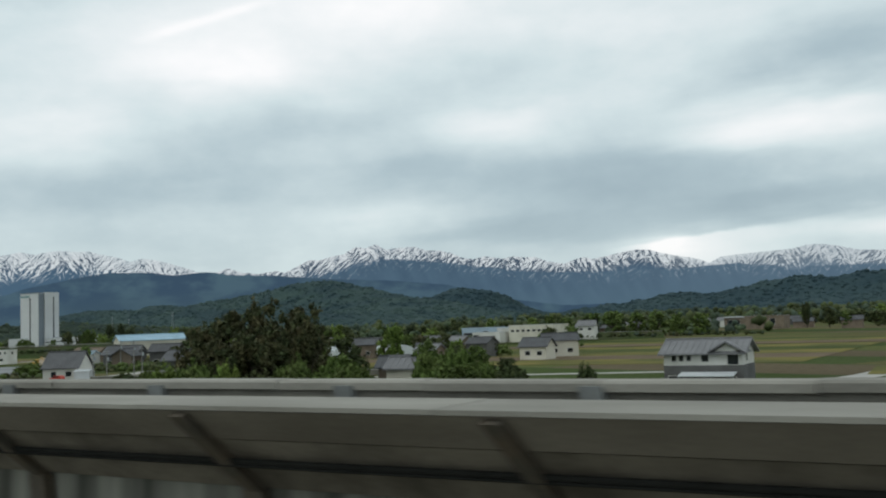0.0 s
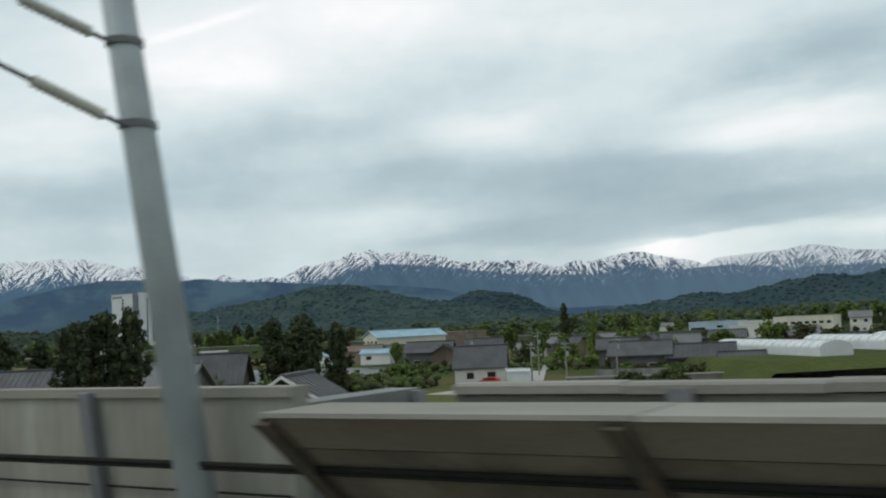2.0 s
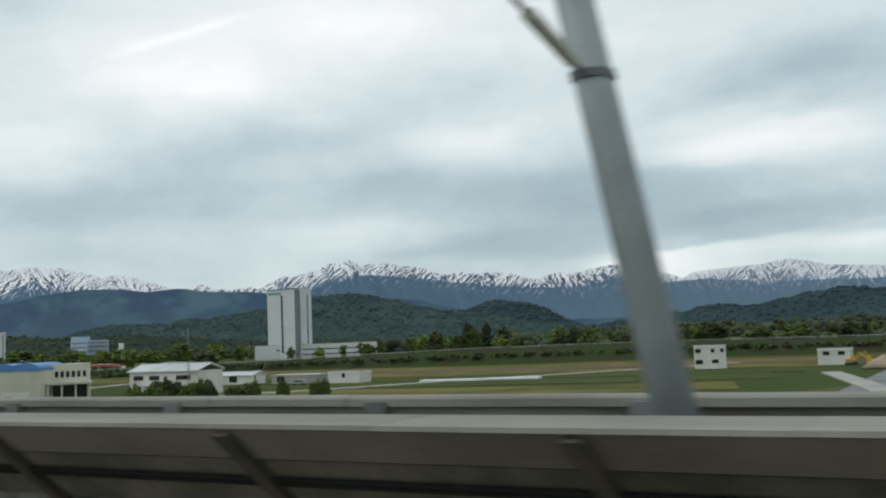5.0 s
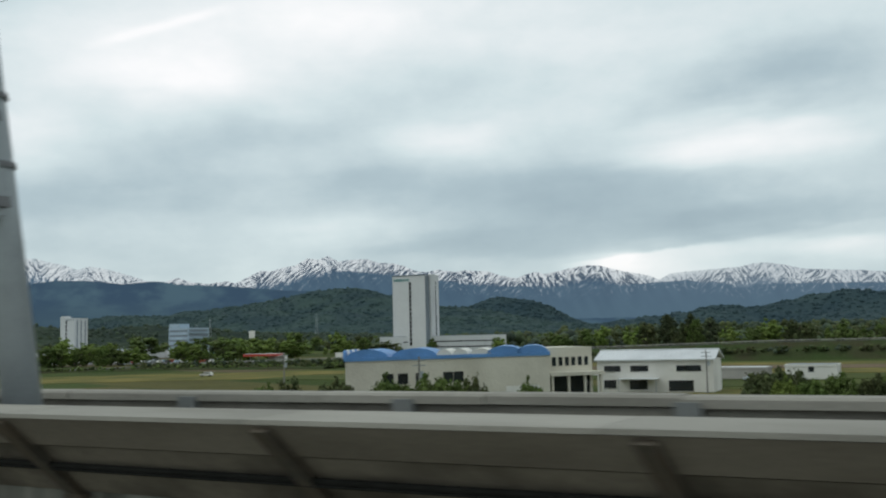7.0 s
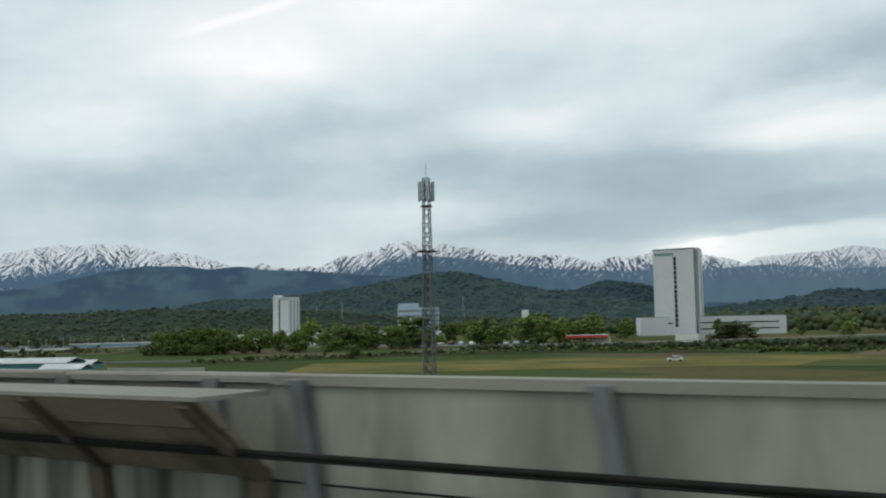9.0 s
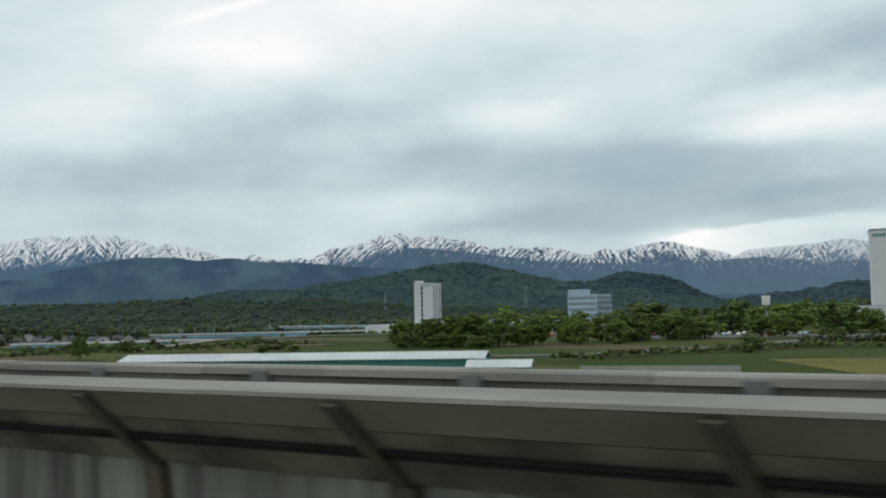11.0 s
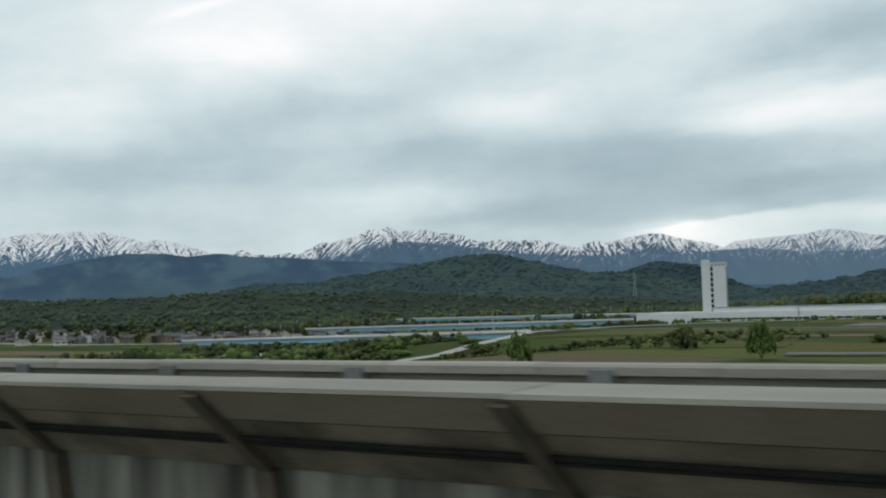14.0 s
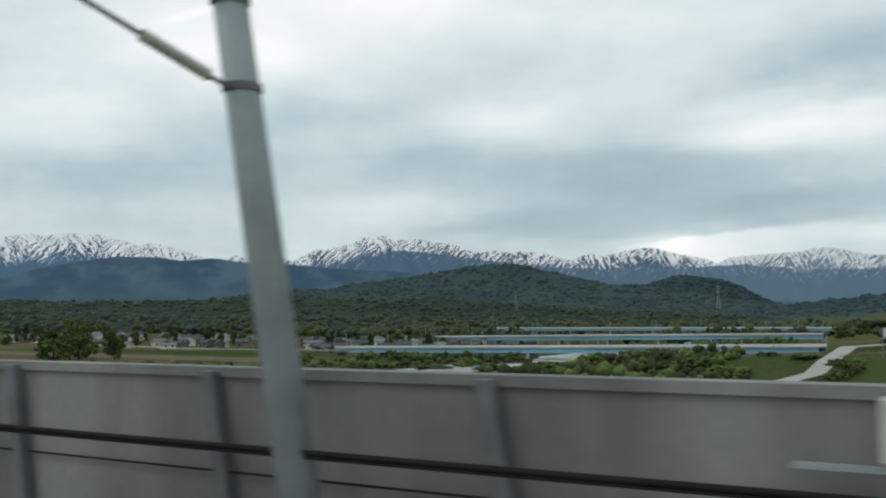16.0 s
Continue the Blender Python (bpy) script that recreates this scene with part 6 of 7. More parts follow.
for kind, leaf, x, y, height, wide in (
        ("broad", "leaf_mid", -902.6, 430, 15.5, 2.07),
        ("broad", "leaf_light", -940.6, 440, 12.6, 1.8),
        ("broad", "leaf_light", -961.0, 440, 12.3, 2.27),
        ("broad", "leaf_mid", -893.1, 450, 11.4, 1.15),
        ("broad", "leaf_light", -848.0, 460, 13.7, 2.13),
        ("broad", "leaf_light", -821.9, 465, 12.3, 2.32),
        ("broad", "leaf_light", -982.0, 440, 16.1, 1.18),
        ("wide", "leaf_mid", -867.9, 440, 14.2, 1.52),
        ("wide", "leaf_light", -847.5, 450, 13.7, 1.25),
        ("wide", "leaf_light", -826.3, 455, 12.6, 1.34),
        ("wide", "leaf_light", -822.2, 520, 10.5, 1.48),
        ("wide", "leaf_light", -877.8, 350, 8.7, 2.02),
        ("wide", "leaf_light", -872.1, 325, 8.7, 1.66),
        ("wide", "leaf_light", -882.7, 315, 9.5, 1.51),
):
    tree(kind, leaf, x, y, height, wide, group="park trees")
for kind, leaf, x, y, height, wide in (
        ("wide", "leaf_light", -898.3, 310, 10.3, 1.66),
        ("wide", "leaf_light", -914.4, 305, 11.4, 1.53),
        ("wide", "leaf_mid", -931.0, 300, 11.0, 1.62),
        ("wide", "leaf_light", -942.8, 297, 10.1, 1.28),
        ("wide", "leaf_light", -911.6, 430, 4.3, 2.8),
        ("broad", "leaf_light", -695.4, 480, 9.8, 1.36),
        ("broad", "leaf_mid", -672, 545, 14, 1.0),
        ("broad", "leaf_mid", -749.7, 430, 2.1, 3.2),
        ("wide", "leaf_mid", -878.0, 345, 10.9, 1.7),
        ("wide", "leaf_mid", -865.4, 370, 10.6, 1.82),
        ("wide", "leaf_light", -859.9, 380, 9.4, 1.85),
        ("wide", "leaf_light", -843.6, 400, 12.9, 1.4),
        ("wide", "leaf_light", -834.6, 400, 9.9, 1.36),
):
    tree(kind, leaf, x, y, height, wide, group="park trees")
for kind, leaf, x, y, height, wide in (
        ("wide", "leaf_mid", -813.0, 400, 13.9, 1.76),
        ("wide", "leaf_light", -802.6, 400, 11.6, 1.14),
        ("wide", "leaf_mid", -808.8, 260, 5.2, 1.7),
        ("wide", "leaf_light", -893.9, 330, 10.7, 0.94),
        ("wide", "leaf_light", -905.9, 330, 9.7, 1.05),
):
    tree(kind, leaf, x, y, height, wide, group="park trees")
for kind, leaf, x, y, height, wide in (
        ("wide", "leaf_light", -945.5, 300, 9.5, 1.71),
        ("wide", "leaf_mid", -933.7, 296, 10.8, 1.46),
        ("wide", "leaf_light", -924.7, 300, 11.6, 1.35),
        ("wide", "leaf_light", -913.6, 298, 12.1, 1.42),
        ("wide", "leaf_mid", -903.9, 296, 11.2, 1.37),
        ("wide", "leaf_light", -898.2, 300, 8.4, 1.42),
        ("wide", "leaf_mid", -930.3, 280, 5.2, 2.58),
        ("wide", "leaf_light", -915.5, 284, 5.1, 2.9),
        ("wide", "leaf_light", -902.5, 282, 4.4, 2.96),
        ("wide", "leaf_mid", -921.9, 282, 4.3, 2.33),
        ("wide", "leaf_light", -894.6, 330, 7.8, 1.66),
        ("wide", "leaf_light", -887.7, 350, 11.1, 1.58),
        ("wide", "leaf_mid", -879.6, 360, 10.6, 1.5),
        ("wide", "leaf_light", -869.5, 365, 10.9, 1.66),
):
    tree(kind, leaf, x, y, height, wide, group="grove trees")
for kind, leaf, x, y, height, wide in (
        ("wide", "leaf_mid", -859.7, 360, 10.1, 1.18),
):
    tree(kind, leaf, x, y, height, wide, group="grove trees")
for kind, leaf, x, y, height, wide in (
        ("broad", "leaf_mid", -1047.8, 330, 3.4, 2.61),
        ("broad", "leaf_dark", -1031.2, 260, 2.1, 3.2),
        ("broad", "leaf_mid", -1129.7, 330, 4.5, 2.41),
        ("broad", "leaf_mid", -1210.5, 400, 2.9, 3.2),
        ("broad", "leaf_mid", -976.0, 260, 2.1, 3.2),
        ("broad", "leaf_mid", -959.9, 240, 2.3, 3.19),
        ("broad", "leaf_dark", -971.0, 260, 2.1, 2.62),
        ("broad", "leaf_light", -955.7, 250, 2.4, 2.87),
        ("wide", "leaf_mid", -1537.9, 368, 25.0, 0.94),
        ("wide", "leaf_mid", -1513.3, 372, 20.0, 0.66),
        ("wide", "leaf_dark", -1575.7, 380, 18.7, 1.14),
        ("wide", "leaf_mid", -1470.9, 300, 14.1, 1.22),
):
    tree(kind, leaf, x, y, height, wide, group="river trees")
for kind, leaf, x, y, height, wide in (
        ("bush", "leaf_mid", -1280.6, 360, 9.8, 1.45),
        ("bush", "leaf_dark", -1286.7, 380, 10.1, 1.81),
        ("bush", "leaf_dark", -1283.8, 400, 10.6, 2.09),
        ("bush", "leaf_dark", -1108.4, 330, 3.6, 3.2),
        ("bush", "leaf_mid", -1131.3, 420, 3.6, 3.2),
        ("bush", "leaf_mid", -1174.0, 330, 9.5, 1.33),
        ("bush", "leaf_dark", -1158.4, 360, 4.0, 2.26),
        ("bush", "leaf_mid", -1184.9, 330, 4.9, 2.2),
        ("bush", "leaf_mid", -1229.5, 330, 5.4, 2.51),
        ("bush", "leaf_dark", -1204.8, 320, 5.0, 2.55),
        ("bush", "leaf_mid", -1324.8, 360, 6.0, 3.2),
        ("bush", "leaf_mid", -1421.0, 420, 6.9, 2.43),
        ("bush", "leaf_dark", -1284.7, 340, 5.3, 3.2),
        ("bush", "leaf_mid", -1255.4, 330, 3.8, 3.2),
):
    tree(kind, leaf, x, y, height, wide, group="river bushes")
for kind, leaf, x, y, height, wide in (
        ("bush", "leaf_mid", -1191.2, 320, 3.6, 3.2),
        ("bush", "leaf_mid", -1161.7, 320, 6.7, 2.42),
        ("bush", "leaf_mid", -1143.7, 350, 3.6, 3.03),
        ("bush", "leaf_mid", -1325.7, 330, 3.6, 3.2),
        ("bush", "leaf_dark", -1114.6, 470, 6.5, 1.73),
        ("bush", "leaf_dark", -1126.5, 470, 7.2, 1.56),
        ("bush", "leaf_dark", -1133.8, 470, 7.7, 1.1),
        ("bush", "leaf_mid", -1134.7, 500, 6.8, 1.76),
        ("bush", "leaf_dark", -1127.1, 500, 5.4, 2.25),
        ("bush", "leaf_mid", -1120.8, 500, 5.9, 2.03),
):
    tree(kind, leaf, x, y, height, wide, group="river bushes")

# ---- roads, embankment, river, bridges, village ----
def strip(name, points, width, mat, label, category, lift=0.06, kind="structure", skirt=0.0):
    """A band laid along (x, y, z) points; z None follows the ground. A skirt gives it a sloping bank down to the ground."""
    pts = []
    for (xa, ya, za), (xb, yb, zb) in zip(points[:-1], points[1:]):
        n = max(1, int(math.hypot(xb - xa, yb - ya) / 12))
        for k in range(n):
            t = k / n
            x, y = xa + t * (xb - xa), ya + t * (yb - ya)
            pts.append((x, y, (ground_z(x, y) if za is None else za + t * (zb - za)) + lift))
    x, y, z = points[-1]
    pts.append((x, y, (ground_z(x, y) if z is None else z) + lift))
    bm = bmesh.new()
    rings = []
    for i, (x, y, z) in enumerate(pts):
        xa, ya, _ = pts[max(0, i - 1)]
        xb, yb, _ = pts[min(len(pts) - 1, i + 1)]
        n = Vector((-(yb - ya), xb - xa, 0)).normalized()
        c = Vector((x, y, 0))
        cross = []
        if skirt:
            drop = max(0.4, z - ground_z(x, y) + 0.6)
            cross.append((c - n * (width / 2 + drop * skirt), z - drop))
        else:
            cross.append((c - n * width / 2, z - 0.3))
        cross += [(c - n * width / 2, z), (c + n * width / 2, z)]
        if skirt:
            cross.append((c + n * (width / 2 + drop * skirt), z - drop))
        else:
            cross.append((c + n * width / 2, z - 0.3))
        rings.append([bm.verts.new((p.x, p.y, h)) for p, h in cross])
    for a, b in zip(rings[:-1], rings[1:]):
        for i in range(3):
            bm.faces.new((a[i], a[i + 1], b[i + 1], b[i]))
    bmesh.ops.recalc_face_normals(bm, faces=bm.faces[:])
    ob = part(name, bm, mat)
    ob.matrix_basis = LAND.copy()
    return tagged(ob, label, category, kind=kind)


N = None
strip("lane", [(-226, 150, N), (-224, 180, N), (-246, 228, N), (-262, 300, N)], 7, "path_concrete", "pale concrete village lane between farmhouses", "road")
strip("lane", [(-222, 176, N), (-190, 182, N), (-120, 190, N), (-60, 205, N)], 4.5, "path_concrete", "pale concrete lane along the paddies", "road")
strip("lane", [(-38, 150, N), (-28, 190, N), (-20, 260, N)], 6, "path_concrete", "pale concrete lane beside the two-storey house", "road")
strip("lane", [(-505, 170, N), (-480, 213, N), (-469, 235, N), (-448, 267, N), (-429, 301, N), (-415, 330, N)], 4, "path_concrete", "narrow pale farm road through paddies", "road", lift=0.32)
strip("lane", [(-338, 125, N), (-350, 163, N), (-361, 205, N), (-374, 252, N)], 4.5, "path_concrete", "narrow pale farm road along the yard", "road", lift=0.32)
strip("lane", [(-545, 70, N), (-580, 175, N), (-591, 209, N), (-618, 293, N), (-645, 378, N)], 4.2, "path_concrete", "pale concrete farm road leading to the underpass", "road", lift=0.34)
strip("field", [(-780, 200, N), (-700, 250, N), (-630, 280, N)], 60, "field_olive", "olive field of cut grass", "field", lift=0.1)
strip("field", [(-760, 130, N), (-640, 150, N), (-600, 150, N)], 50, "field_brown", "ploughed brown field", "field", lift=0.14)
for k, (y0, m) in enumerate(((205, "field_olive"), (232, "field_brown"), (258, "field_olive"), (284, "field_green"), (312, "field_olive"), (346, "field_brown"), (372, "field_olive"))):
    strip("field", [(-30, y0, N), (90, y0 + 10, N), (260, y0 + 26, N)], 28, m, "long paddy strip between low banks", "field", lift=0.08 + 0.02 * k)
    strip("field", [(-205, y0 + 40, N), (-130, y0 + 45, N), (-50, y0 + 46, N)], 28, m, "long paddy strip between low banks", "field", lift=0.08 + 0.02 * k)
for k, (y0, m) in enumerate(((150, "field_green"), (176, "field_olive"), (214, "field_green"), (244, "field_green"), (276, "field_olive"), (306, "field_brown"), (332, "field_olive"))):
    strip("field", [(-660 + 130 * (k < 3), y0, N), (-520, y0 + 4, N), (-420, y0 + 20, N), (-385, y0 + 30, N)], 28, m, "long paddy strip between low banks", "field", lift=0.08 + 0.02 * k)
strip("terrace_field", [(-212, 250, 0.4), (-200, 234, 3.3), (-181, 208, 3.4), (-164, 187, 3.4), (-160, 182, 1.5)], 34, "field_green", "raised green paddy terrace under the greenhouses", "field", skirt=1.2)
BANKLINE = [(-180, 520, 3.6), (-330, 450, 5.2), (-465, 410, 6.4), (-538, 388, 6.2), (-623, 376, 4.6), (-700, 366, 2.6), (-763, 359, 1.4), (-815, 350, 0.5)]
# embankment with its road and the little underpass
strip("embankment", BANKLINE, 9, "bank_grass", "long grassy railway embankment across the plain", "embankment", skirt=2.2)
strip("embankment_road", BANKLINE, 6, "asphalt", "asphalt road on the embankment", "road", lift=0.16)
strip("guard_rail", [(x, y - 3.6, z + 0.7) for x, y, z in BANKLINE[1:]], 0.4, "path_concrete", "pale guard rail along the embankment road", "rail", lift=0.2)
for x, y in ((-642, 369),):
    up = thing("underpass", at(x, y, 0, -8), "dark concrete underpass mouth through the embankment", "underpass")
    part("portal", boxed(-3.0, 2.6, -6.5, -5.6, -0.2, 3.6), "path_concrete", up)
    # solid near-black slab on the portal, standing for the shade of the passage
    part("opening", boxed(0.0, 2.3, -6.62, -6.4, -0.1, 3.2), "glass_dark", up)
BANK = [(x, y - 9, z * 0.5) for x, y, z in BANKLINE[1:]]
scrub(BANK, 11, 1000, 1.7, 31, ("leaf_dark", "forest_tree_dark", "bank_grass"))
scrub([(-650, 330, 0.3), (-760, 316, 0.3), (-808, 290, 0.1), (-842, 224, 0.0)], 16, 500, 1.5, 32, ("leaf_dark", "leaf_mid", "bank_grass"))
scrub([(-120, 498, 1.4), (-330, 440, 3.0)], 8, 260, 1.7, 33, ("leaf_dark", "forest_tree_dark", "bank_grass"))
strip("bank_road", [(-815, 350, 0.2), (-823, 292, 0.1), (-850, 238, 0.0), (-900, 216, 0.0), (-985, 205, 0.2)], 7, "asphalt", "asphalt road in front of the park trees", "road", lift=0.3)
strip("car_park", [(-1010, 420, N), (-900, 412, N), (-800, 410, N)], 40, "asphalt", "asphalt car park behind the trees", "car park", lift=0.1)
strip("bank", [(-690, 318, 0.4), (-760, 314, 0.4), (-806, 290, 0.2), (-840, 226, 0.1)], 14, "bank_grass", "rough dark grass bank below the road", "bank", lift=0.3, skirt=2.0)
# river: gravel bed and water
strip("river_bed", [(-1290, 200, N), (-1300, 420, N), (-1330, 800, N), (-1560, 1700, N)], 150, "bank_grass", "overgrown gravel river bed", "river bed", lift=0.1)
strip("gravel_bar", [(-1262, 250, N), (-1270, 420, N), (-1290, 700, N)], 34, "river_stone", "pale gravel bar in the river bed", "gravel bar", lift=0.3)
strip("river", [(-1285, 200, N), (-1292, 420, N), (-1312, 800, N), (-1500, 1600, N)], 26, "water", "shallow grey river", "river", lift=0.45)
LEVEE = [(-1150, 200, -8), (-1138, 270, -7.6), (-1133, 310, -6.0), (-1134.7, 339, -3.6), (-1137, 391, -0.6), (-1120, 440, -0.2), (-1090, 462, 0.2), (-1040, 480, 0.6)]
strip("levee", LEVEE, 9, "bank_grass", "grassy river levee", "levee", skirt=2.4)
strip("levee_road", LEVEE, 6.2, "path_concrete", "pale concrete road climbing the levee", "road", lift=0.2)
strip("lane", [(-1120, 360, 1.2), (-1040, 352, 1.0), (-940, 330, 1.0)], 4.0, "asphalt", "grey park road beside the hall", "road", lift=0.25)
for k, (x, y) in enumerate(((-1020, 240), (-1060, 290), (-1010, 300), (-1070, 340))):
    strip("field", [(x - 26, y, N), (x + 26, y + 6, N)], 16, ("field_green", "field_olive", "field_brown", "field_green")[k], "small allotment field by the river", "field", lift=0.2 + 0.03 * k)
strip("village_street", [(-1400, 468, -8.0), (-1560, 470, -8.5), (-1760, 500, -7.0)], 6, "path_concrete", "pale road along the village", "road", lift=0.3)
strip("field", [(-1420, 400, N), (-1600, 410, N), (-1800, 430, N)], 40, "field_brown", "brown field below the village", "field", lift=0.2)

scrub([(-1160, 200, N), (-1190, 330, N), (-1215, 420, N), (-1240, 640, N)], 60, 420, 4.0, 34, ("leaf_mid", "leaf_dark", "bank_grass"), "river-bed scrub of willows and reeds")
scrub([(-1340, 220, N), (-1350, 420, N), (-1390, 640, N)], 70, 360, 4.0, 35, ("leaf_mid", "leaf_dark", "bank_grass"), "river-bed scrub of willows and reeds")
scrub([(-1000, 270, N), (-1100, 300, N)], 90, 240, 1.8, 36, ("leaf_dark", "leaf_mid", "bank_grass"), "weeds and shrubs between the allotments")
scrub([(-1126, 300, -7.0), (-1126, 340, -5.0), (-1127, 391, -2.5)], 7, 160, 1.5, 37, ("bank_grass", "leaf_mid", "field_green"), "tall grass on the levee slope")

scrub([(-1140, 526, -3.0), (-1075, 514, -2.6), (-1000, 504, -2.0)], 8, 110, 3.4, 38, ("leaf_dark", "forest_tree_dark", "leaf_mid"), "row of shrubs in front of the hall")


def bridge(x0, y0, z0, x1, y1, z1, spans, label, width=9.0, girder=2.3):
    L = math.hypot(x1 - x0, y1 - y0)
    m = LAND @ Matrix.Translation((x0, y0, z0)) @ Matrix.Rotation(math.atan2(y1 - y0, x1 - x0), 4, "Z") @ Matrix.Rotation(-math.asin((z1 - z0) / L), 4, "Y")
    root = thing("bridge", m, label, "bridge", "river bridges")
    part("deck", boxed(0, L, -width / 2, width / 2, -0.5, 0), "path_concrete", root, "pale concrete deck")
    for s in (-1, 1):
        part("girder", boxed(0, L, s * width * 0.40 - 0.2, s * width * 0.40 + 0.2, -0.5 - girder, -0.503), "bridge_blue", root, "light blue steel girder")
        part("railing", boxed(0, L, s * width / 2 - 0.08, s * width / 2 + 0.08, 0.003, 0.9), "hotel_white", root)
        for k in range(spans + 1):
            lamp = part("lamp_post", tube(bmesh.new(), (L * k / spans, s * width / 2, 0), (L * k / spans, s * width / 2, 7.5), 0.12, 0.08, 6), "steel_grey", root)
            part("lamp_head", boxed(L * k / spans - 0.5, L * k / spans + 0.5, s * width / 2 - 0.2 - s * 0.6, s * width / 2 + 0.2 - s * 0.6, 7.4, 7.6), "steel_grey", lamp)
    for k in range(spans + 1):
        part("pier", boxed(L * k / spans - 0.9, L * k / spans + 0.9, -width * 0.42, width * 0.42, -9.5, -0.5 - girder), "concrete", root)
    return root


bridge(-1150, 410, -1.0, -1434, 472, -6.4, 8, "long road bridge with a light blue steel girder and lamp posts")
bridge(-1200, 672, -1.4, -1480, 640, -4.0, 8, "second road bridge with a blue girder farther up the river")
bridge(-1215, 860, 0.0, -1560, 900, -1.0, 8, "third far bridge with a pale blue girder", girder=1.8)

# village across the river
rng = random.Random(4)
VILLAGE_WALLS = ("brown_wall", "white_wall", "grey_wall", "brown_wall", "cream_wall", "grey_wall")
for k in range(150):
    x = -1395 - 560 * rng.random()
    y = 492 + 190 * rng.random() + 0.10 * (-1395 - x)
    L, W = rng.uniform(6.5, 11), rng.uniform(5.5, 7.5)
    gable_house(x, y, rng.uniform(-40, 60), L, W, rng.uniform(2.6, 4.8), rng.uniform(1.5, 2.4), VILLAGE_WALLS[k % 6], ("tile_roof", "tile_roof_pale", "tile_roof")[k % 3],
                "village house with a tiled roof below the woods", 0.6, [("y-", -L * 0.2, 1.4, 1.6, 1.2), ("y-", L * 0.25, 1.4, 1.6, 1.2)], "village houses")
for k in range(80):
    tree(("broad", "broad", "pine")[k % 3], ("leaf_mid", "leaf_dark", "leaf_pine")[k % 3], -1430 - 600 * rng.random(), 500 + 300 * rng.random(), rng.uniform(7, 13), group="village trees across the river")
# houses and garden trees behind the lane
for k in range(16):
    x, y = -330 + 200 * rng.random(), 262 + 130 * rng.random()
    L = rng.uniform(7, 11)
    gable_house(x, y, rng.uniform(-10, 50), L, rng.uniform(6, 8), rng.uniform(3.0, 5.4), rng.uniform(1.6, 2.4), VILLAGE_WALLS[k % 6], ("tile_roof", "tile_roof_pale")[k % 2],
                "house with a tiled roof behind the village lane", 0.6, [("y-", -L * 0.2, 1.4, 1.6, 1.2), ("y-", L * 0.25, 1.4, 1.6, 1.2)], "houses behind the lane")
for k in range(26):
    tree(("broad", "wide", "bush")[k % 3], ("leaf_mid", "leaf_dark", "leaf_light", "leaf_bronze")[k % 4], -250 + 100 * rng.random(), 226 + 130 * rng.random(), rng.uniform(6, 10), group="garden trees behind the lane")
# garden wall of grey blocks before the farmhouses
garden_wall = thing("garden_wall", at(-214, 192, None, 8), "low grey block garden wall before the farmhouses", "wall")
for k in range(18):
    part("panel", boxed(1.9 * k, 1.9 * k + 1.86, -0.15, 0.15, -0.3, 1.7), "concrete_grey", garden_wall)
for k in range(9):
    tree("bush", ("leaf_dark", "leaf_mid", "leaf_bronze")[k % 3], -213 + 3.8 * k, 195 + 2.0 * (k % 2), rng.uniform(4, 6.5), 0.8, group="garden bushes by the wall")
for pts, width, n, size, seed in (([(-212, 199, N), (-182, 205, N)], 14, 130, 1.9, 41), ([(-268, 158, N), (-240, 166, N)], 24, 150, 2.1, 42), ([(-300, 152, N), (-262, 150, N)], 26, 150, 2.0, 43),
                                  ([(-290, 236, N), (-215, 252, N)], 46, 230, 2.4, 44), ([(-150, 118, N), (-70, 116, N)], 12, 220, 2.2, 45)):
    scrub(pts, width, n, size, seed, ("leaf_dark", "leaf_mid", "leaf_bronze"), "garden shrubs and weeds between the houses")
# low retaining wall along the lane, with a pale cap
for xa, ya, xb, yb in ((-211.6, 172.0, -184.0, 181.5), (-183.8, 181.6, -136.0, 199.0)):
    run = math.hypot(xb - xa, yb - ya)
    wall_lane = thing("lane_wall", at(xa, ya, None, math.degrees(math.atan2(yb - ya, xb - xa))), "low grey retaining wall with a pale cap along the lane", "wall", "lane walls")
    part("wall", boxed(0, run, -0.2, 0.2, -0.4, 1.2), "concrete_dark", wall_lane)
    part("cap", boxed(-0.05, run + 0.05, -0.28, 0.28, 1.203, 1.45), "path_concrete", wall_lane, "pale concrete cap")
# single round bushes on the allotments
for leaf, x, y, h, w in (("leaf_dark", -1015.1, 230.7, 9.0, 0.62), ("leaf_mid", -985.9, 190.1, 15.5, 0.36), ("leaf_mid", -1024.1, 165.6, 13.0, 0.38)):
    tree("bush", leaf, x, y, h, w, group="bushes on the allotments")
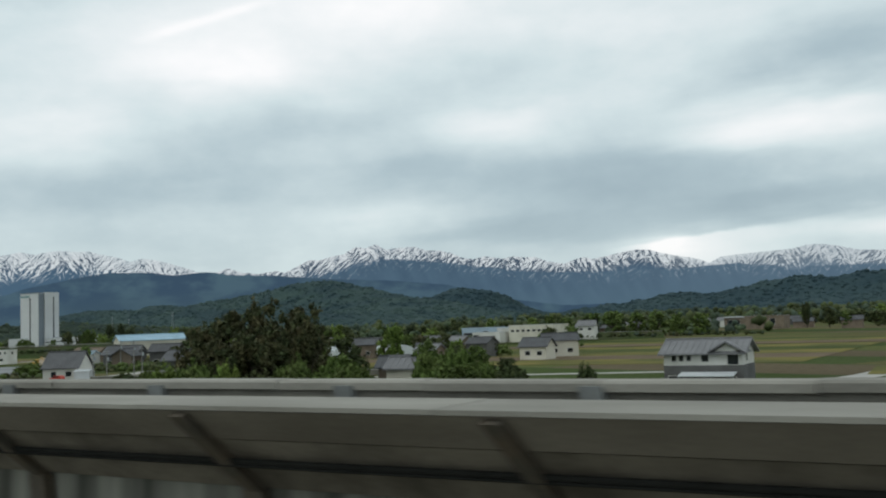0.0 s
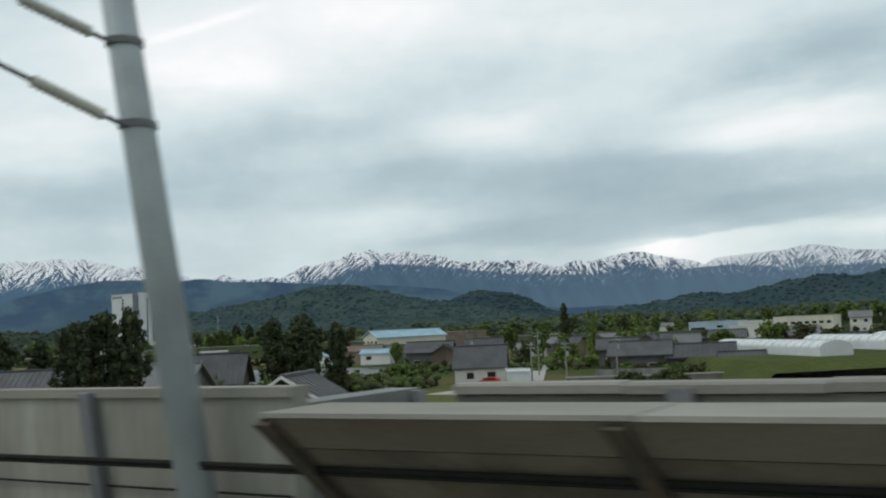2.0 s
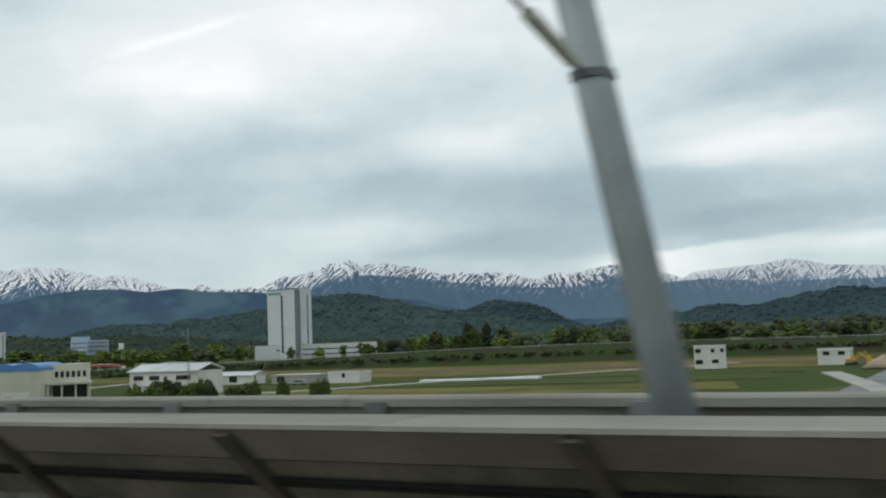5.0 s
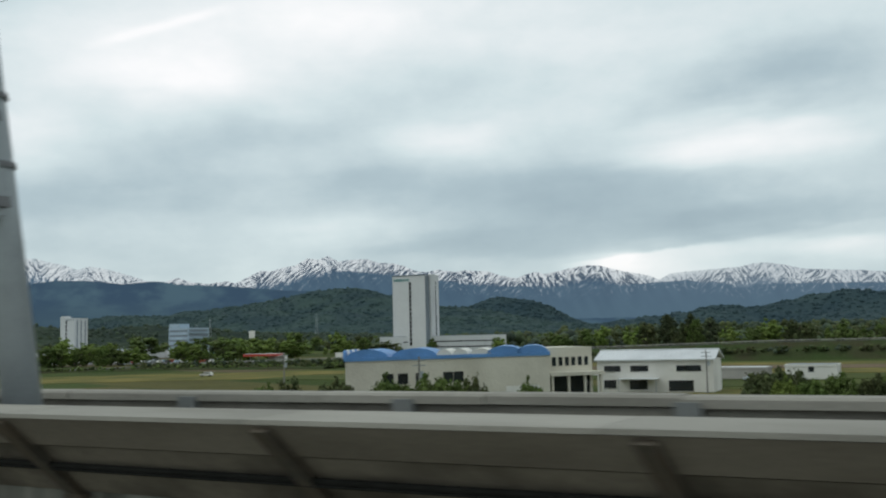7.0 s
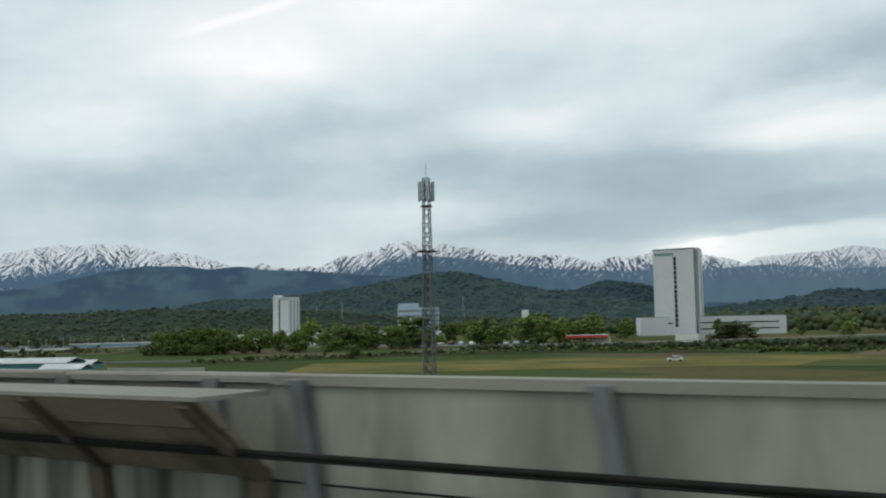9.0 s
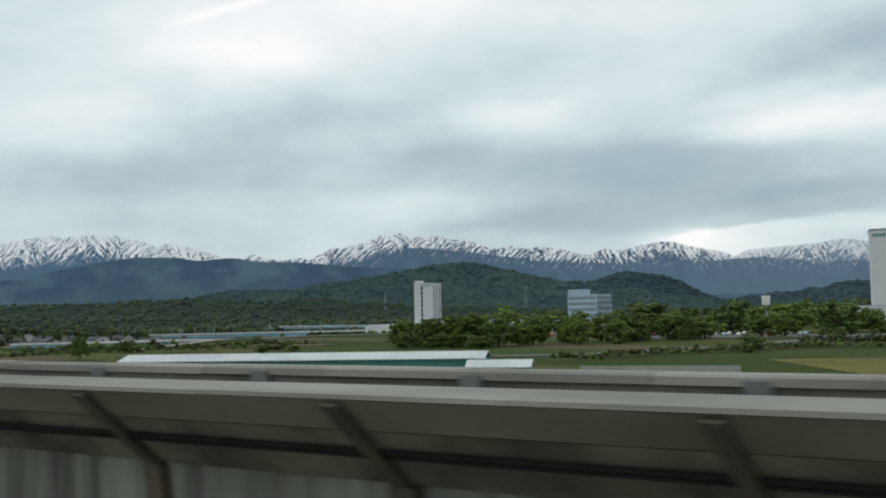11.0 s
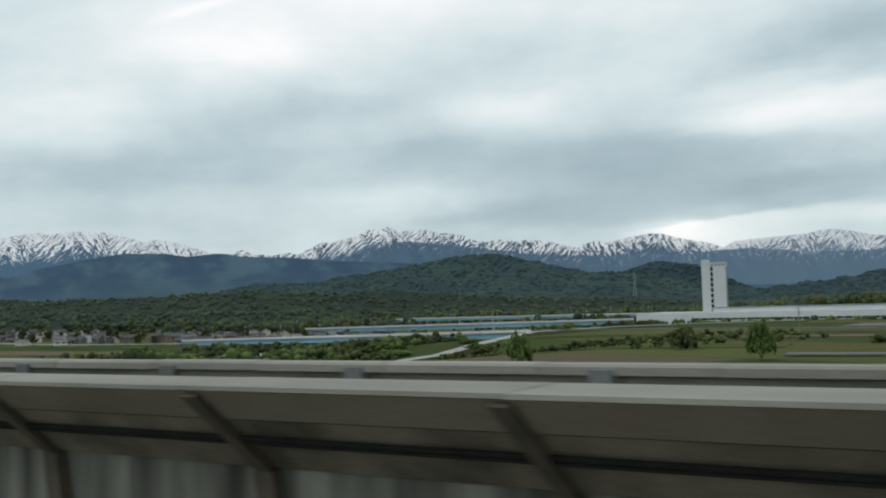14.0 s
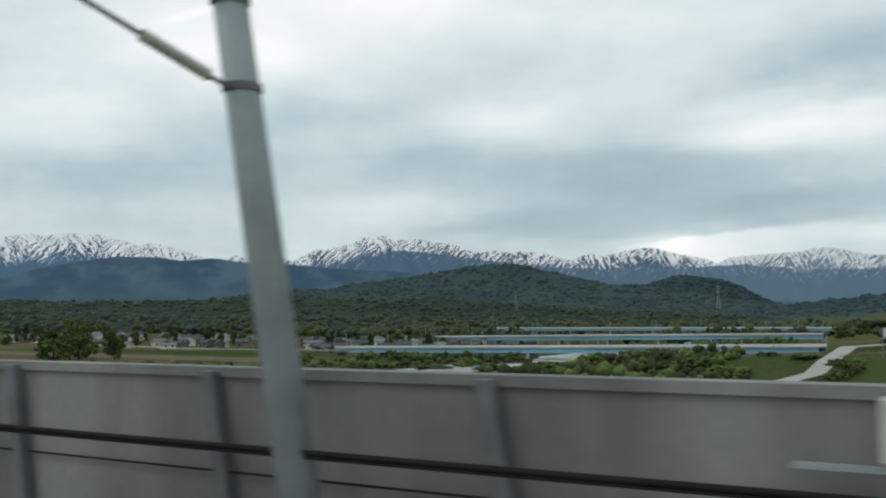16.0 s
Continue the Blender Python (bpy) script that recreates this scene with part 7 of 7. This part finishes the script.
# hamlet roofs far over the plain
for k in range(26):
    x = -420 + 560 * rng.random()
    y = 600 + 260 * rng.random()
    L = rng.uniform(9, 15)
    gable_house(x, y, rng.uniform(-30, 40), L, 8, rng.uniform(3.4, 6.2), 2.2, VILLAGE_WALLS[k % 6], ("tile_roof", "tile_roof_pale", "tile_roof")[k % 3], "hamlet house with a tiled roof across the plain", 0.6, (), "hamlet houses")
for k in range(70):
    tree(("broad", "wide", "pine")[k % 3], ("leaf_mid", "leaf_dark", "leaf_pine", "leaf_light")[k % 4], -700 + 1100 * rng.random(), 590 + 420 * rng.random(), rng.uniform(8, 15), group="hamlet trees")
for k in range(60):
    tree(("broad", "wide")[k % 2], ("leaf_mid", "leaf_dark", "leaf_light")[k % 3], -1330 + 560 * rng.random(), 640 + 420 * rng.random(), rng.uniform(8, 14), group="trees behind the hotel")


def utility_pole(x, y, h=11.0, z=None):
    root = thing("utility_pole", at(x, y, z, 20), "grey concrete utility pole with cross arms", "pole", "utility poles")
    part("pole", tube(bmesh.new(), (0, 0, -0.5), (0, 0, h), 0.17, 0.11, 8), "wood_pole", root)
    for dz in (0.5, 1.2):
        part("cross_arm", boxed(-0.9, 0.9, -0.06, 0.06, h - dz - 0.06, h - dz + 0.06), "steel_grey", root)
    part("transformer", tube(bmesh.new(), (0.35, 0, h - 2.9), (0.35, 0, h - 2.0), 0.26, n=10), "steel_grey", root)
    return root


for x, y, h in ((-224, 183, 8), (-215, 180, 8), (-206, 184, 9), (-279, 180, 10), (-300, 150, 10), (-262, 225, 10), (-233, 205, 10), (-536, 117, 9), (-514, 184, 8), (-592, 160, 9),
                (-905, 320, 10), (-1165, 395, 9), (-1120, 352, 9), (-1010, 330, 9), (-960, 318, 9)):
    utility_pole(x, y, h)
for k, (x, y, h) in enumerate(((-1917, 1622, 45), (-2877, 2585, 55), (-1480, 1400, 40), (-2350, 2050, 48))):
    root = thing("power_pylon", at(x, y, 25, 30, 0.7), "far grey lattice power pylon on the wooded slope", "pylon", "power pylons")
    for sx in (-1, 1):
        for sy in (-1, 1):
            part("leg", tube(bmesh.new(), (sx * 3, sy * 3, -8), (sx * 0.4, sy * 0.4, h), 0.35, 0.2, 5), "steel_grey", root)
    for z in (h * 0.7, h * 0.82, h * 0.93):
        part("cross_arm", boxed(-5, 5, -0.3, 0.3, z - 0.3, z + 0.3), "steel_grey", root)
